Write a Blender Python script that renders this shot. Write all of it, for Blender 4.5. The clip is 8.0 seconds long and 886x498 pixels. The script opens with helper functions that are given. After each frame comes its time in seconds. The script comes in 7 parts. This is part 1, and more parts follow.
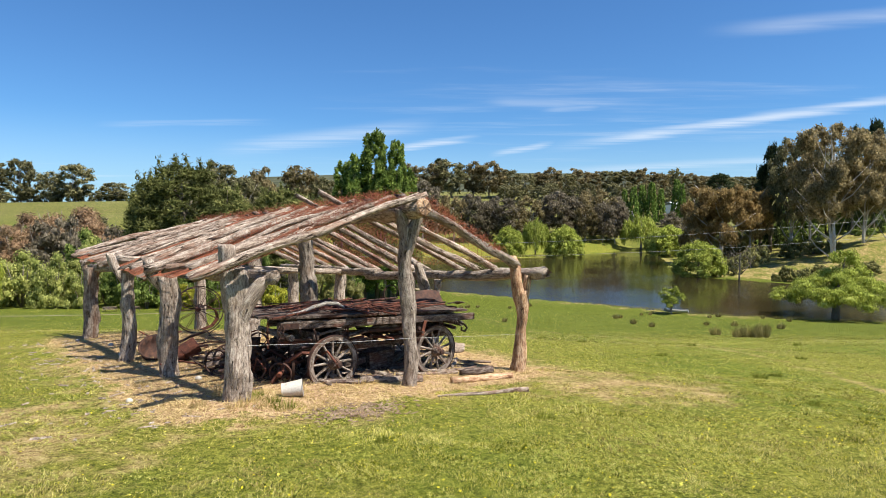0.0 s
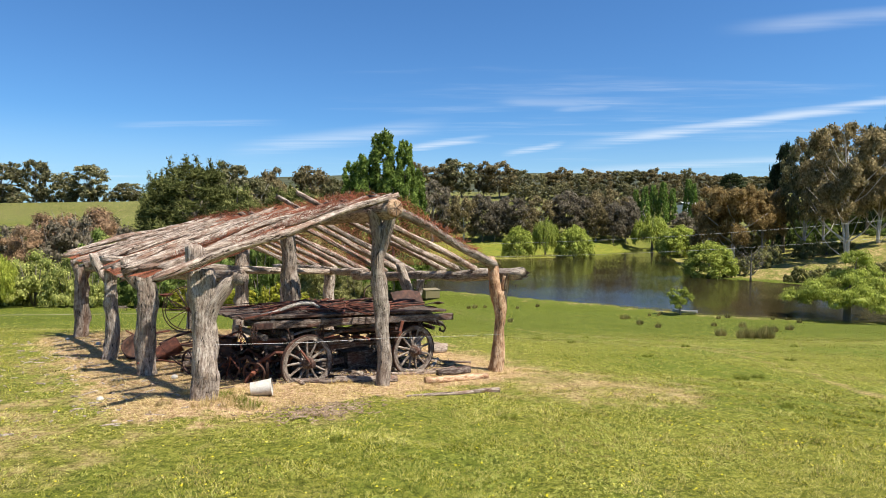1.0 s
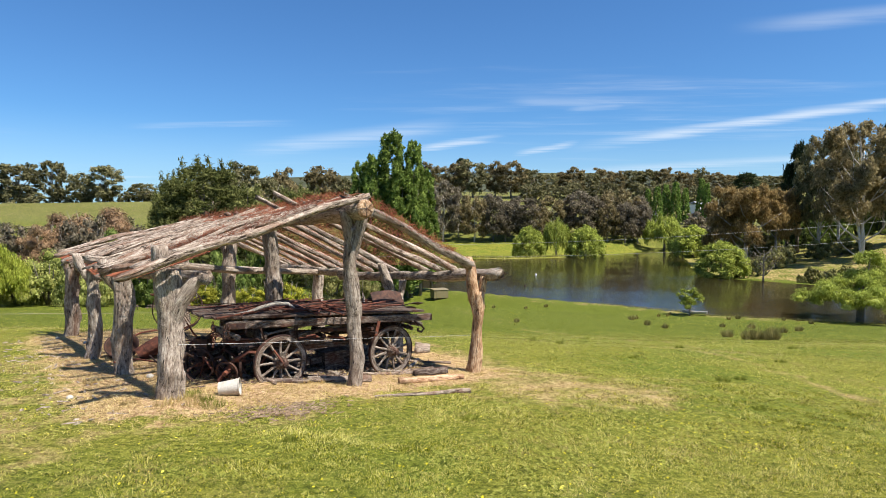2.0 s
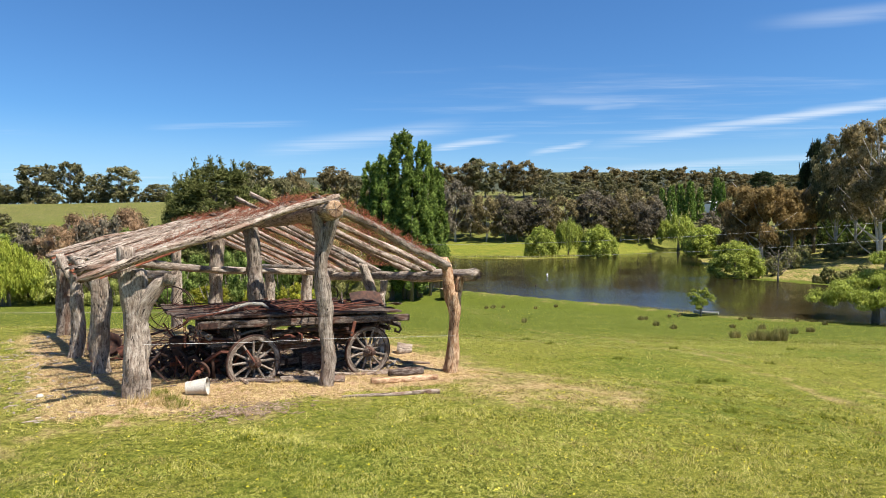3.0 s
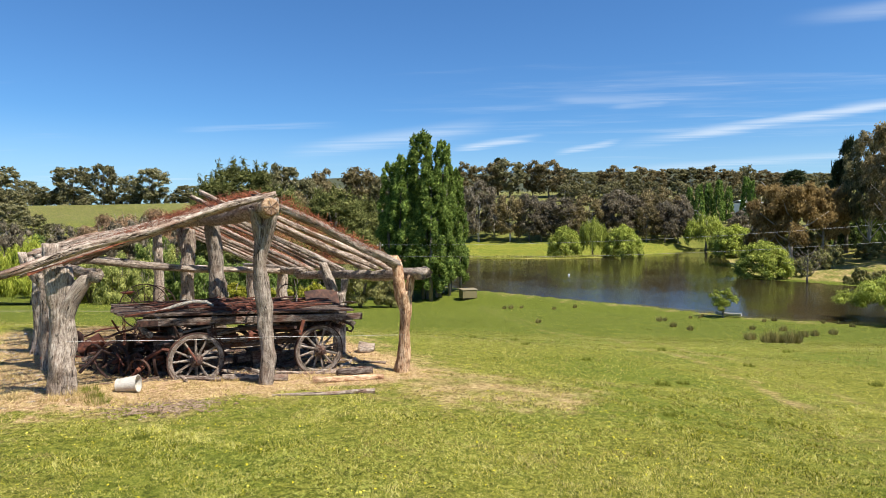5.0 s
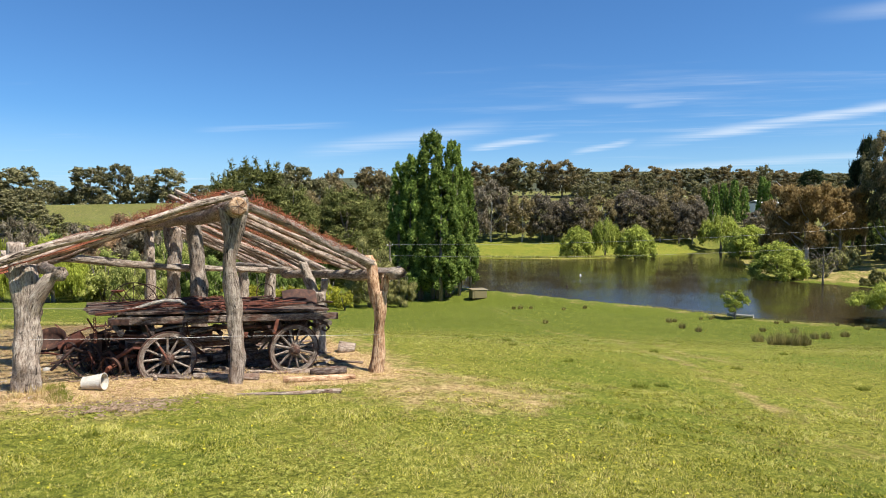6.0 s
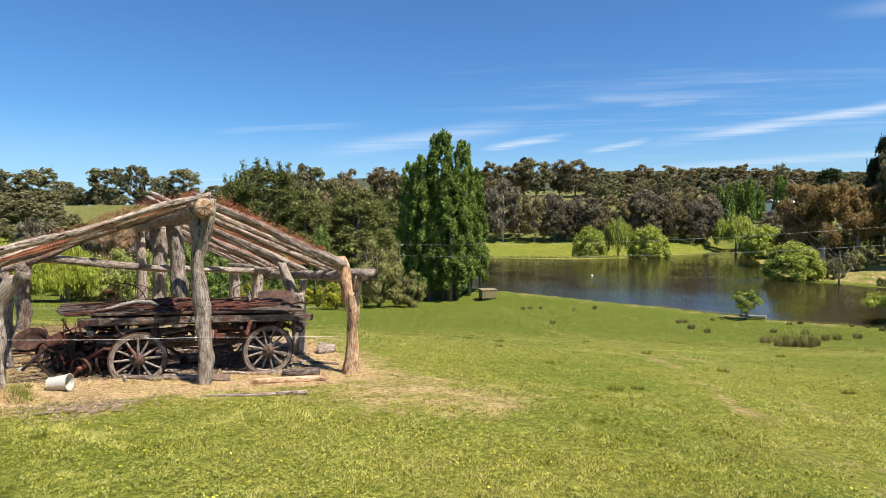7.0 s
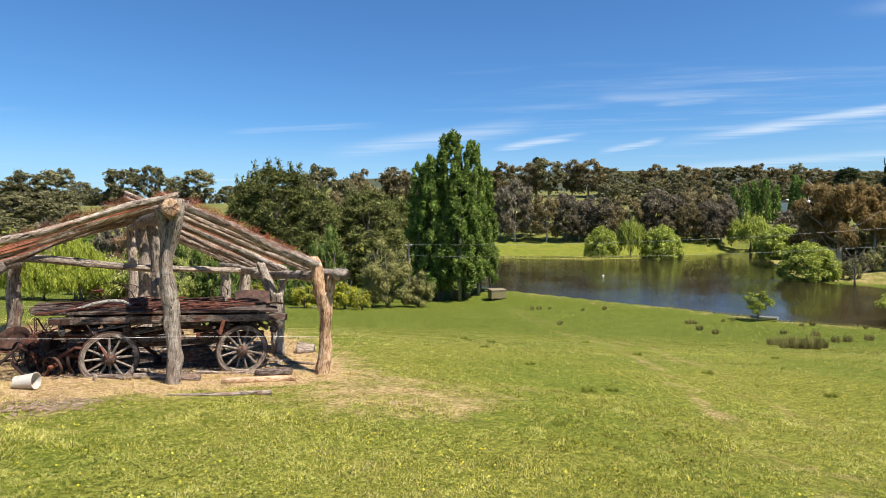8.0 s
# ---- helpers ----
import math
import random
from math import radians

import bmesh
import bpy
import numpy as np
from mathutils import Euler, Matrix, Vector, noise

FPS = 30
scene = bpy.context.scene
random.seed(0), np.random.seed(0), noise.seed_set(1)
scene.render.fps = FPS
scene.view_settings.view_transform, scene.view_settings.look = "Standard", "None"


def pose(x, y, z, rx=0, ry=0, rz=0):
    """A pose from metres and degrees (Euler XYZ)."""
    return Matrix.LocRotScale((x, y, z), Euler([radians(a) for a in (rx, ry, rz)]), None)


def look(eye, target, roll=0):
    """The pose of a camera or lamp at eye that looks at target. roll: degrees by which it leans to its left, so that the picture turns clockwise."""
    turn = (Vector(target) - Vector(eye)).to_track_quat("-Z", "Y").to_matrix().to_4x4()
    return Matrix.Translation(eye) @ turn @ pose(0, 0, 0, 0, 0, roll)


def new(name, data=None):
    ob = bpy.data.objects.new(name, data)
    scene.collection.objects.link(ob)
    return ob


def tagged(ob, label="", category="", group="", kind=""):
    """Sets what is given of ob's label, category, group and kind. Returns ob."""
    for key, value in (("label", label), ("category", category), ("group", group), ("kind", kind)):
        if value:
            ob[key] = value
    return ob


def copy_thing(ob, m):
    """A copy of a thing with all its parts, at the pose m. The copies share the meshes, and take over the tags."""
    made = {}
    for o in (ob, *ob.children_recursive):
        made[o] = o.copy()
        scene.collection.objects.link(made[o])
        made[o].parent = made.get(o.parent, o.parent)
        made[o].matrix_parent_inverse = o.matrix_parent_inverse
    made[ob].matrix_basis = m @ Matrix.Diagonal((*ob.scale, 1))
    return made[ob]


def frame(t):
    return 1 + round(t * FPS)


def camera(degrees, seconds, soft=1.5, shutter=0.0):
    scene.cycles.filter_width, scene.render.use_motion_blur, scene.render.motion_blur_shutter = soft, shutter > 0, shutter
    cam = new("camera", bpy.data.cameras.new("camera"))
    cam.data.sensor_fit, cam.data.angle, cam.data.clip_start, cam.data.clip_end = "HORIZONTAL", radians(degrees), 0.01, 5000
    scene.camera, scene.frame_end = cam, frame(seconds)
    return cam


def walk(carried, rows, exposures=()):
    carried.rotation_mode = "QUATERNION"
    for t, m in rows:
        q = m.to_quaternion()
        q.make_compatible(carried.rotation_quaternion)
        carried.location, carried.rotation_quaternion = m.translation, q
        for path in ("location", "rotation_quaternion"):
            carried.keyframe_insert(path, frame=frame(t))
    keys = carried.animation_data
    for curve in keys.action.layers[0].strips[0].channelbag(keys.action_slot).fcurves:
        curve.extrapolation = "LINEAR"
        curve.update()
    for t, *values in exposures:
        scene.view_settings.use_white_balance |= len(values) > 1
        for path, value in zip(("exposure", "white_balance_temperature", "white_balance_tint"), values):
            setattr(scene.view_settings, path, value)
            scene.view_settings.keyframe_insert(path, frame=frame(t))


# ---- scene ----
cam = camera(72.2, 8.0, soft=0.5)
PATH = [
    (0, (-0.068, 0.103, 3.016), (-0.068, 2.1, 2.913), 0.2),
    (0.5, (0.255, 0.084, 3.024), (0.238, 2.082, 2.921), 0.2),
    (1, (0.617, 0.072, 3.029), (0.58, 2.069, 2.926), 0.2),
    (1.5, (0.961, 0.084, 3.032), (0.905, 2.081, 2.929), 0.2),
    (3, (2.099, 0.136, 3.056), (1.977, 2.129, 2.952), 0.1),
    (3.5, (2.459, 0.186, 3.048), (2.316, 2.178, 2.944), 0.1),
    (4, (2.872, 0.268, 3.023), (2.707, 2.258, 2.918), 0.1),
    (4.5, (3.246, 0.354, 3.009), (3.06, 2.342, 2.905), 0.0),
    (6, (4.405, 0.584, 3.006), (4.152, 2.565, 2.902), 0.1),
    (6.5, (4.787, 0.675, 3.025), (4.513, 2.653, 2.921), 0.1),
    (7, (5.21, 0.773, 3.022), (4.912, 2.748, 2.918), 0.0),
    (7.5, (5.591, 0.869, 3.011), (5.273, 2.841, 2.907), -0.1),
    (8, (6.009, 0.958, 3.023), (5.668, 2.926, 2.919), -0.0),
]
walk(cam, [(t, look(eye, target, roll)) for t, eye, target, roll in PATH])

# ---------------------------------------------------------------- light
SUN_UP, SUN_TURN = 58.0, 116.0           # elevation; bearing from +y towards +x
world = bpy.data.worlds.new("sky")
scene.world = world
world.use_nodes = True
wn = world.node_tree
wn.nodes.clear()


def link(tree, a, b):
    tree.links.new(a, b)


def math_node(tree, op, a, b=None, c=None, clamp=False):
    n = tree.nodes.new("ShaderNodeMath")
    n.operation, n.use_clamp = op, clamp
    for i, v in enumerate((a, b, c)):
        if v is None:
            continue
        if isinstance(v, (int, float)):
            n.inputs[i].default_value = v
        else:
            link(tree, v, n.inputs[i])
    return n.outputs[0]


def step_node(tree, v, lo, hi, a=0.0, b=1.0):
    n = tree.nodes.new("ShaderNodeMapRange")
    n.interpolation_type = "SMOOTHSTEP"
    for key, val in (("From Min", lo), ("From Max", hi), ("To Min", a), ("To Max", b)):
        n.inputs[key].default_value = val
    link(tree, v, n.inputs["Value"])
    return n.outputs["Result"]


def mix_node(tree, f, a, b, mode="MIX"):
    n = tree.nodes.new("ShaderNodeMix")
    n.data_type, n.blend_type = "RGBA", mode
    for key, v in ((0, f), (6, a), (7, b)):
        if isinstance(v, (int, float)):
            n.inputs[key].default_value = v
        elif isinstance(v, tuple):
            n.inputs[key].default_value = (*v, 1)
        else:
            link(tree, v, n.inputs[key])
    return n.outputs[2]


def noise_node(tree, vec, scale, detail=4.0, rough=0.55):
    n = tree.nodes.new("ShaderNodeTexNoise")
    n.inputs["Scale"].default_value, n.inputs["Detail"].default_value, n.inputs["Roughness"].default_value = scale, detail, rough
    if vec is not None:
        link(tree, vec, n.inputs["Vector"])
    return n.outputs["Fac"]


def scale_node(tree, vec, s, rot=(0, 0, 0)):
    n = tree.nodes.new("ShaderNodeMapping")
    n.inputs["Scale"].default_value = s
    n.inputs["Rotation"].default_value = [radians(a) for a in rot]
    link(tree, vec, n.inputs["Vector"])
    return n.outputs[0]


sky = wn.nodes.new("ShaderNodeTexSky")
sky.sky_type, sky.sun_disc = "NISHITA", False
sky.sun_elevation, sky.sun_rotation = radians(SUN_UP), radians(SUN_TURN)
sky.air_density, sky.dust_density, sky.ozone_density, sky.altitude = 1.0, 0.4, 3.0, 300
geo = wn.nodes.new("ShaderNodeTexCoord")
sep = wn.nodes.new("ShaderNodeSeparateXYZ")
link(wn, geo.outputs["Generated"], sep.inputs[0])
# cirrus: a flat sheet high above, streaked along one bearing
up = math_node(wn, "MAXIMUM", sep.outputs[2], 0.02)
cx = math_node(wn, "DIVIDE", sep.outputs[0], up)
cy = math_node(wn, "DIVIDE", sep.outputs[1], up)
flat = wn.nodes.new("ShaderNodeCombineXYZ")
link(wn, cx, flat.inputs[0])
link(wn, cy, flat.inputs[1])
streak = noise_node(wn, scale_node(wn, flat.outputs[0], (0.16, 0.55, 1), (0, 0, 30)), 1.0, 6, 0.6)
wisp = noise_node(wn, scale_node(wn, flat.outputs[0], (0.5, 3.0, 1), (0, 0, 30)), 1.0, 5, 0.6)
cloud = math_node(wn, "MULTIPLY", step_node(wn, streak, 0.52, 0.75, 0.0, 0.5), step_node(wn, wisp, 0.3, 0.75))
azi = math_node(wn, "DIVIDE", sep.outputs[0], math_node(wn, "MAXIMUM", sep.outputs[1], 0.05))
ele = math_node(wn, "DIVIDE", sep.outputs[2], math_node(wn, "MAXIMUM", sep.outputs[1], 0.05))


def cirrus_band(a0, a1, e0, slope, wide, amount):
    """A long thin streak of cirrus between two bearings, rising with a slope."""
    off = math_node(wn, "SUBTRACT", math_node(wn, "SUBTRACT", ele, e0), math_node(wn, "MULTIPLY", math_node(wn, "SUBTRACT", azi, a0), slope))
    edge = math_node(wn, "SUBTRACT", wisp, 0.5)
    off = math_node(wn, "ABSOLUTE", math_node(wn, "ADD", off, math_node(wn, "MULTIPLY", edge, 0.016)))
    body_ = step_node(wn, off, wide, 0.0)
    mid, half = (a0 + a1) / 2, (a1 - a0) / 2
    ends = step_node(wn, math_node(wn, "ABSOLUTE", math_node(wn, "SUBTRACT", azi, mid)), half, half * 0.35)
    return math_node(wn, "MULTIPLY", math_node(wn, "MULTIPLY", math_node(wn, "MULTIPLY", body_, ends), step_node(wn, wisp, 0.30, 0.62, 0.35, 1.0)), amount)


bands = [cirrus_band(0.14, 0.88, 0.110, 0.142, 0.013, 0.62), cirrus_band(-0.40, 0.02, 0.105, 0.12, 0.020, 0.32), cirrus_band(0.40, 0.95, 0.30, 0.09, 0.02, 0.26),
         cirrus_band(-0.10, 0.07, 0.110, 0.14, 0.008, 0.5), cirrus_band(0.05, 0.25, 0.19, -0.02, 0.014, 0.2), cirrus_band(0.07, 0.19, 0.102, 0.18, 0.007, 0.42),
         cirrus_band(0.15, 0.27, 0.175, 0.06, 0.008, 0.22), cirrus_band(-0.58, -0.26, 0.150, 0.02, 0.008, 0.2), cirrus_band(0.1, 0.7, 0.070, 0.06, 0.010, 0.3)]
for b in bands:
    cloud = math_node(wn, "MAXIMUM", cloud, b)
low = step_node(wn, sep.outputs[2], 0.16, 0.03, 0.0, 0.30)
tinted = mix_node(wn, 1.0, sky.outputs[0], (0.57, 0.965, 1.34), "MULTIPLY")
milky = mix_node(wn, low, tinted, (6.5, 8.2, 9.6))
shown = mix_node(wn, cloud, milky, (9.0, 9.6, 10.2))
bg = wn.nodes.new("ShaderNodeBackground")
bg.inputs["Strength"].default_value = 0.0595
link(wn, shown, bg.inputs["Color"])
wo = wn.nodes.new("ShaderNodeOutputWorld")
link(wn, bg.outputs[0], wo.inputs[0])

sun = new("sun", bpy.data.lights.new("sun", "SUN"))
sun.data.energy, sun.data.angle, sun.data.color = 5.0, radians(0.53), (1.0, 0.94, 0.84)
SUN_WAY = Vector((math.cos(radians(SUN_UP)) * math.sin(radians(SUN_TURN)), math.cos(radians(SUN_UP)) * math.cos(radians(SUN_TURN)), math.sin(radians(SUN_UP))))
sun.matrix_world = look(SUN_WAY * 100, (0, 0, 0))
scene.view_settings.exposure = 0.84


# ---------------------------------------------------------------- builders
class Builder:
    """Collects vertices and faces; 'grain' holds a place along and across the fibre of wood or iron."""

    def __init__(self):
        self.v, self.f, self.g = [], [], []

    def add(self, verts, faces, grain=None):
        n = len(self.v)
        self.v += [tuple(p) for p in verts]
        self.g += [tuple(p) for p in (grain if grain is not None else verts)]
        self.f += [tuple(i + n for i in f) for f in faces]

    def tube(self, pts, radii, seg=10, rough=0.0, seed=0, flute=0.0, cap=True, freq=3.0):
        """A limb along pts, uneven by rough (share of the radius) and fluted lengthways."""
        pts = [Vector(p) for p in pts]
        if isinstance(radii, (int, float)):
            radii = [radii] * len(pts)
        base = len(self.v)
        side = None
        run = 0.0
        for i, p in enumerate(pts):
            d = (pts[min(i + 1, len(pts) - 1)] - pts[max(i - 1, 0)]).normalized()
            if side is None:
                side = d.orthogonal().normalized()
            side = (side - d * side.dot(d)).normalized()
            over = d.cross(side)
            if i:
                run += (p - pts[i - 1]).length
            for k in range(seg):
                a = 2 * math.pi * k / seg
                way = side * math.cos(a) + over * math.sin(a)
                r = radii[i]
                if rough:
                    q = Vector((math.cos(a) * 0.8, math.sin(a) * 0.8, run * freq + seed * 7.31))
                    r *= 1 + rough * noise.noise(q) * 1.6
                if flute:
                    r *= 1 + flute * 2.0 * (abs(noise.noise(Vector((math.cos(a) * 2.4, math.sin(a) * 2.4, run * 0.7 + seed * 3.7)))) - 0.25)
                self.v.append(tuple(p + way * r))
                self.g.append((math.cos(a) * radii[i] + seed * 1.7, math.sin(a) * radii[i], run + seed * 5.3))
        for i in range(len(pts) - 1):
            for k in range(seg):
                a, b = base + i * seg + k, base + i * seg + (k + 1) % seg
                self.f.append((a, b, b + seg, a + seg))
        if cap:
            self.f.append(tuple(base + k for k in range(seg))[::-1])
            self.f.append(tuple(base + (len(pts) - 1) * seg + k for k in range(seg)))
        return self

    def box(self, m, size, bevel=0.0):
        """A box with its long grain along the longest side; m is its pose, size its sides."""
        sx, sy, sz = (s / 2 for s in size)
        c = min(bevel, sx * 0.9, sy * 0.9, sz * 0.9)
        long = max(range(3), key=lambda i: size[i])
        if c <= 0:
            vs = [(x, y, z) for z in (-sz, sz) for x, y in ((-sx, -sy), (sx, -sy), (sx, sy), (-sx, sy))]
            fs = [(3, 2, 1, 0), (4, 5, 6, 7), (0, 1, 5, 4), (1, 2, 6, 5), (2, 3, 7, 6), (3, 0, 4, 7)]
        else:
            vs, fs = [], []
            for z, k in ((-sz, c), (-sz + c, 0), (sz - c, 0), (sz, c)):
                vs += [(-sx + k, -sy + k, z), (sx - k, -sy + k, z), (sx - k, sy - k, z), (-sx + k, sy - k, z)]
            fs = [(3, 2, 1, 0), (12, 13, 14, 15)] + [(i * 4 + k, i * 4 + (k + 1) % 4, i * 4 + 4 + (k + 1) % 4, i * 4 + 4 + k) for i in range(3) for k in range(4)]
        order = {0: (1, 2, 0), 1: (0, 2, 1), 2: (0, 1, 2)}[long]
        t = m.translation
        gr = [(p[order[0]] + t.x * 3.1, p[order[1]] + t.y * 2.3, p[order[2]] + t.z * 1.7 + t.x) for p in vs]
        self.add([m @ Vector(p) for p in vs], fs, gr)
        return self

    def ring(self, m, r_out, r_in, width, seg=32):
        """A flat hoop round the local x axis."""
        vs, fs = [], []
        for k in range(seg):
            a = 2 * math.pi * k / seg
            for r, x in ((r_out, -width / 2), (r_out, width / 2), (r_in, width / 2), (r_in, -width / 2)):
                vs.append((x, math.cos(a) * r, math.sin(a) * r))
        for k in range(seg):
            a, b = k * 4, ((k + 1) % seg) * 4
            fs += [(a + i, b + i, b + (i + 1) % 4, a + (i + 1) % 4) for i in range(4)]
        gr = [(p[0] * 1.0, math.hypot(p[1], p[2]), math.atan2(p[2], p[1]) * r_out) for p in vs]
        self.add([m @ Vector(p) for p in vs], fs, gr)
        return self

    def lathe(self, m, profile, seg=24):
        """A body turned round the local z axis from (radius, height) pairs."""
        vs, fs = [], []
        for r, z in profile:
            for k in range(seg):
                a = 2 * math.pi * k / seg
                vs.append((math.cos(a) * r, math.sin(a) * r, z))
        for i in range(len(profile) - 1):
            for k in range(seg):
                a, b = i * seg + k, i * seg + (k + 1) % seg
                fs.append((a, b, b + seg, a + seg))
        self.add([m @ Vector(p) for p in vs], fs, vs)
        return self


def raw_mesh(name, verts, faces, material=None, smooth=False, grain=None, extra=None):
    """A mesh from arrays; faces is an (n, 3) or (n, 4) array or a list."""
    me = bpy.data.meshes.new(name)
    if isinstance(faces, np.ndarray):
        n, k = faces.shape
        me.vertices.add(len(verts))
        me.vertices.foreach_set("co", np.asarray(verts, np.float32).ravel())
        me.loops.add(n * k)
        me.loops.foreach_set("vertex_index", faces.astype(np.int32).ravel())
        me.polygons.add(n)
        me.polygons.foreach_set("loop_start", np.arange(0, n * k, k, dtype=np.int32))
        me.update(calc_edges=True)
    else:
        me.from_pydata(verts, [], faces)
    if smooth:
        me.polygons.foreach_set("use_smooth", np.ones(len(me.polygons), bool))
    if grain is not None:
        at = me.attributes.new("grain", "FLOAT_VECTOR", "POINT")
        at.data.foreach_set("vector", np.asarray(grain, np.float32).ravel())
    for key, values in (extra or {}).items():
        at = me.attributes.new(key, "FLOAT", "POINT")
        at.data.foreach_set("value", np.asarray(values, np.float32))
    if material:
        me.materials.append(material)
    return me


def world_place(ob):
    p = Vector((0, 0, 0))
    while ob is not None:
        p += Vector(ob.location)
        ob = ob.parent
    return p


def part(name, b, material, parent=None, label="", smooth=False):
    """Links a Builder as one mesh object; its vertices are given in the world, or round the origin for a thing to be copied."""
    o = world_place(parent)
    vs = [(x - o.x, y - o.y, z - o.z) for x, y, z in b.v] if parent else b.v
    ob = new(name, raw_mesh(name, vs, b.f, material, smooth, b.g))
    ob.parent = parent
    if label:
        tagged(ob, label)
    return ob


def thing(name, place, label, category, group="", kind=""):
    ob = new(name)
    ob.empty_display_size = 0.2
    ob.location = place
    return tagged(ob, label, category, group, kind)


def rnd(a, b):
    return random.uniform(a, b)


# ---------------------------------------------------------------- materials
def material(name):
    m = bpy.data.materials.new(name)
    m.use_nodes = True
    nt = m.node_tree
    return m, nt, nt.nodes["Principled BSDF"]


def ramp(nt, fac, stops):
    n = nt.nodes.new("ShaderNodeValToRGB")
    while len(n.color_ramp.elements) < len(stops):
        n.color_ramp.elements.new(0.5)
    for e, (p, c) in zip(n.color_ramp.elements, stops):
        e.position, e.color = p, (*c, 1)
    link(nt, fac, n.inputs[0])
    return n.outputs[0]


def attribute(nt, name, vector=True):
    n = nt.nodes.new("ShaderNodeAttribute")
    n.attribute_name = name
    return n.outputs["Vector"] if vector else n.outputs["Fac"]


def bump(nt, bsdf, height, strength, distance):
    n = nt.nodes.new("ShaderNodeBump")
    n.inputs["Strength"].default_value, n.inputs["Distance"].default_value = strength, distance
    link(nt, height, n.inputs["Height"])
    link(nt, n.outputs[0], bsdf.inputs["Normal"])


def object_random(nt):
    return nt.nodes.new("ShaderNodeObjectInfo").outputs["Random"]


def wood(name, dark, mid, pale, stain, stain_amount=0.4, crack=0.5):
    """Weathered timber: blotchy greying, wandering fibre, broken dark cracks along the grain, stains and worn pale patches."""
    m, nt, b = material(name)
    g = attribute(nt, "grain")
    bend = nt.nodes.new("ShaderNodeTexNoise")
    bend.inputs["Scale"].default_value, bend.inputs["Detail"].default_value = 3.0, 2
    link(nt, g, bend.inputs["Vector"])
    shift = nt.nodes.new("ShaderNodeVectorMath")
    shift.operation = "MULTIPLY_ADD"
    link(nt, bend.outputs["Color"], shift.inputs[0])
    shift.inputs[1].default_value = (0.09, 0.09, 0.05)
    link(nt, g, shift.inputs[2])
    w = shift.outputs[0]
    fibre = noise_node(nt, scale_node(nt, w, (46, 46, 2.4)), 1.0, 4, 0.65)
    blotch = noise_node(nt, scale_node(nt, w, (15, 15, 8)), 1.0, 6, 0.7)
    speck = noise_node(nt, scale_node(nt, w, (70, 70, 45)), 1.0, 3, 0.6)
    wide = noise_node(nt, scale_node(nt, g, (4, 4, 1.8)), 1.0, 4, 0.6)
    checks = noise_node(nt, scale_node(nt, w, (13, 13, 0.9)), 1.0, 2, 0.5)
    fine = noise_node(nt, scale_node(nt, w, (32, 32, 1.6)), 1.0, 2, 0.5)
    broken = step_node(nt, noise_node(nt, scale_node(nt, g, (7, 7, 3.5)), 1.0, 3, 0.6), 0.44, 0.56)
    f = math_node(nt, "ADD", math_node(nt, "MULTIPLY", fibre, 0.30), math_node(nt, "MULTIPLY", blotch, 0.45))
    f = math_node(nt, "ADD", f, math_node(nt, "MULTIPLY", speck, 0.25))
    col = ramp(nt, f, ((0.39, dark), (0.48, mid), (0.57, pale)))
    col = mix_node(nt, math_node(nt, "MULTIPLY", step_node(nt, wide, 0.48, 0.64), stain_amount), col, stain)
    gap = step_node(nt, math_node(nt, "ABSOLUTE", math_node(nt, "SUBTRACT", checks, 0.5)), 0.016, 0.005, 0.0, crack)
    hair = step_node(nt, math_node(nt, "ABSOLUTE", math_node(nt, "SUBTRACT", fine, 0.5)), 0.012, 0.004, 0.0, crack * 0.5)
    pit = step_node(nt, blotch, 0.33, 0.28, 0.0, crack)
    split = math_node(nt, "MAXIMUM", math_node(nt, "MULTIPLY", math_node(nt, "MAXIMUM", gap, hair), broken), pit)
    col = mix_node(nt, split, col, tuple(c * 0.4 for c in dark))
    tone = math_node(nt, "ADD", math_node(nt, "MULTIPLY", object_random(nt), 0.35), 0.82)
    col = mix_node(nt, 1.0, col, tone, "MULTIPLY")
    link(nt, col, b.inputs["Base Color"])
    b.inputs["Roughness"].default_value = 0.88
    b.inputs["Specular IOR Level"].default_value = 0.2
    h = math_node(nt, "SUBTRACT", math_node(nt, "ADD", math_node(nt, "MULTIPLY", fibre, 0.4), math_node(nt, "MULTIPLY", blotch, 0.9)), math_node(nt, "MULTIPLY", split, 0.9))
    bump(nt, b, h, 1.0, 0.03)
    return m


POST_WOOD = wood("weathered_post_wood", (0.085, 0.064, 0.05), (0.285, 0.225, 0.178), (0.51, 0.435, 0.36), (0.20, 0.13, 0.088), 0.45, 0.96)
RAFTER_WOOD = wood("bleached_rafter_wood", (0.075, 0.049, 0.035), (0.255, 0.192, 0.148), (0.493, 0.409, 0.334), (0.167, 0.075, 0.041), 0.6, 0.97)
TAN_WOOD = wood("tan_barkless_wood", (0.13, 0.062, 0.032), (0.40, 0.235, 0.13), (0.64, 0.47, 0.31), (0.17, 0.075, 0.038), 0.55, 0.9)
WAGON_WOOD = wood("dark_wagon_wood", (0.025, 0.016, 0.012), (0.095, 0.066, 0.052), (0.25, 0.205, 0.17), (0.10, 0.034, 0.018), 0.6, 0.7)
# Wheel timber kept paler than the wagon's: light caught by spokes is coloured in.
SPOKE_WOOD = wood("grey_wheel_wood", (0.06, 0.048, 0.038), (0.17, 0.137, 0.11), (0.36, 0.31, 0.26), (0.13, 0.065, 0.04), 0.4, 0.6)
BARK = wood("tree_bark", (0.05, 0.04, 0.03), (0.16, 0.13, 0.10), (0.30, 0.27, 0.23), (0.10, 0.08, 0.06), 0.4, 0.3)
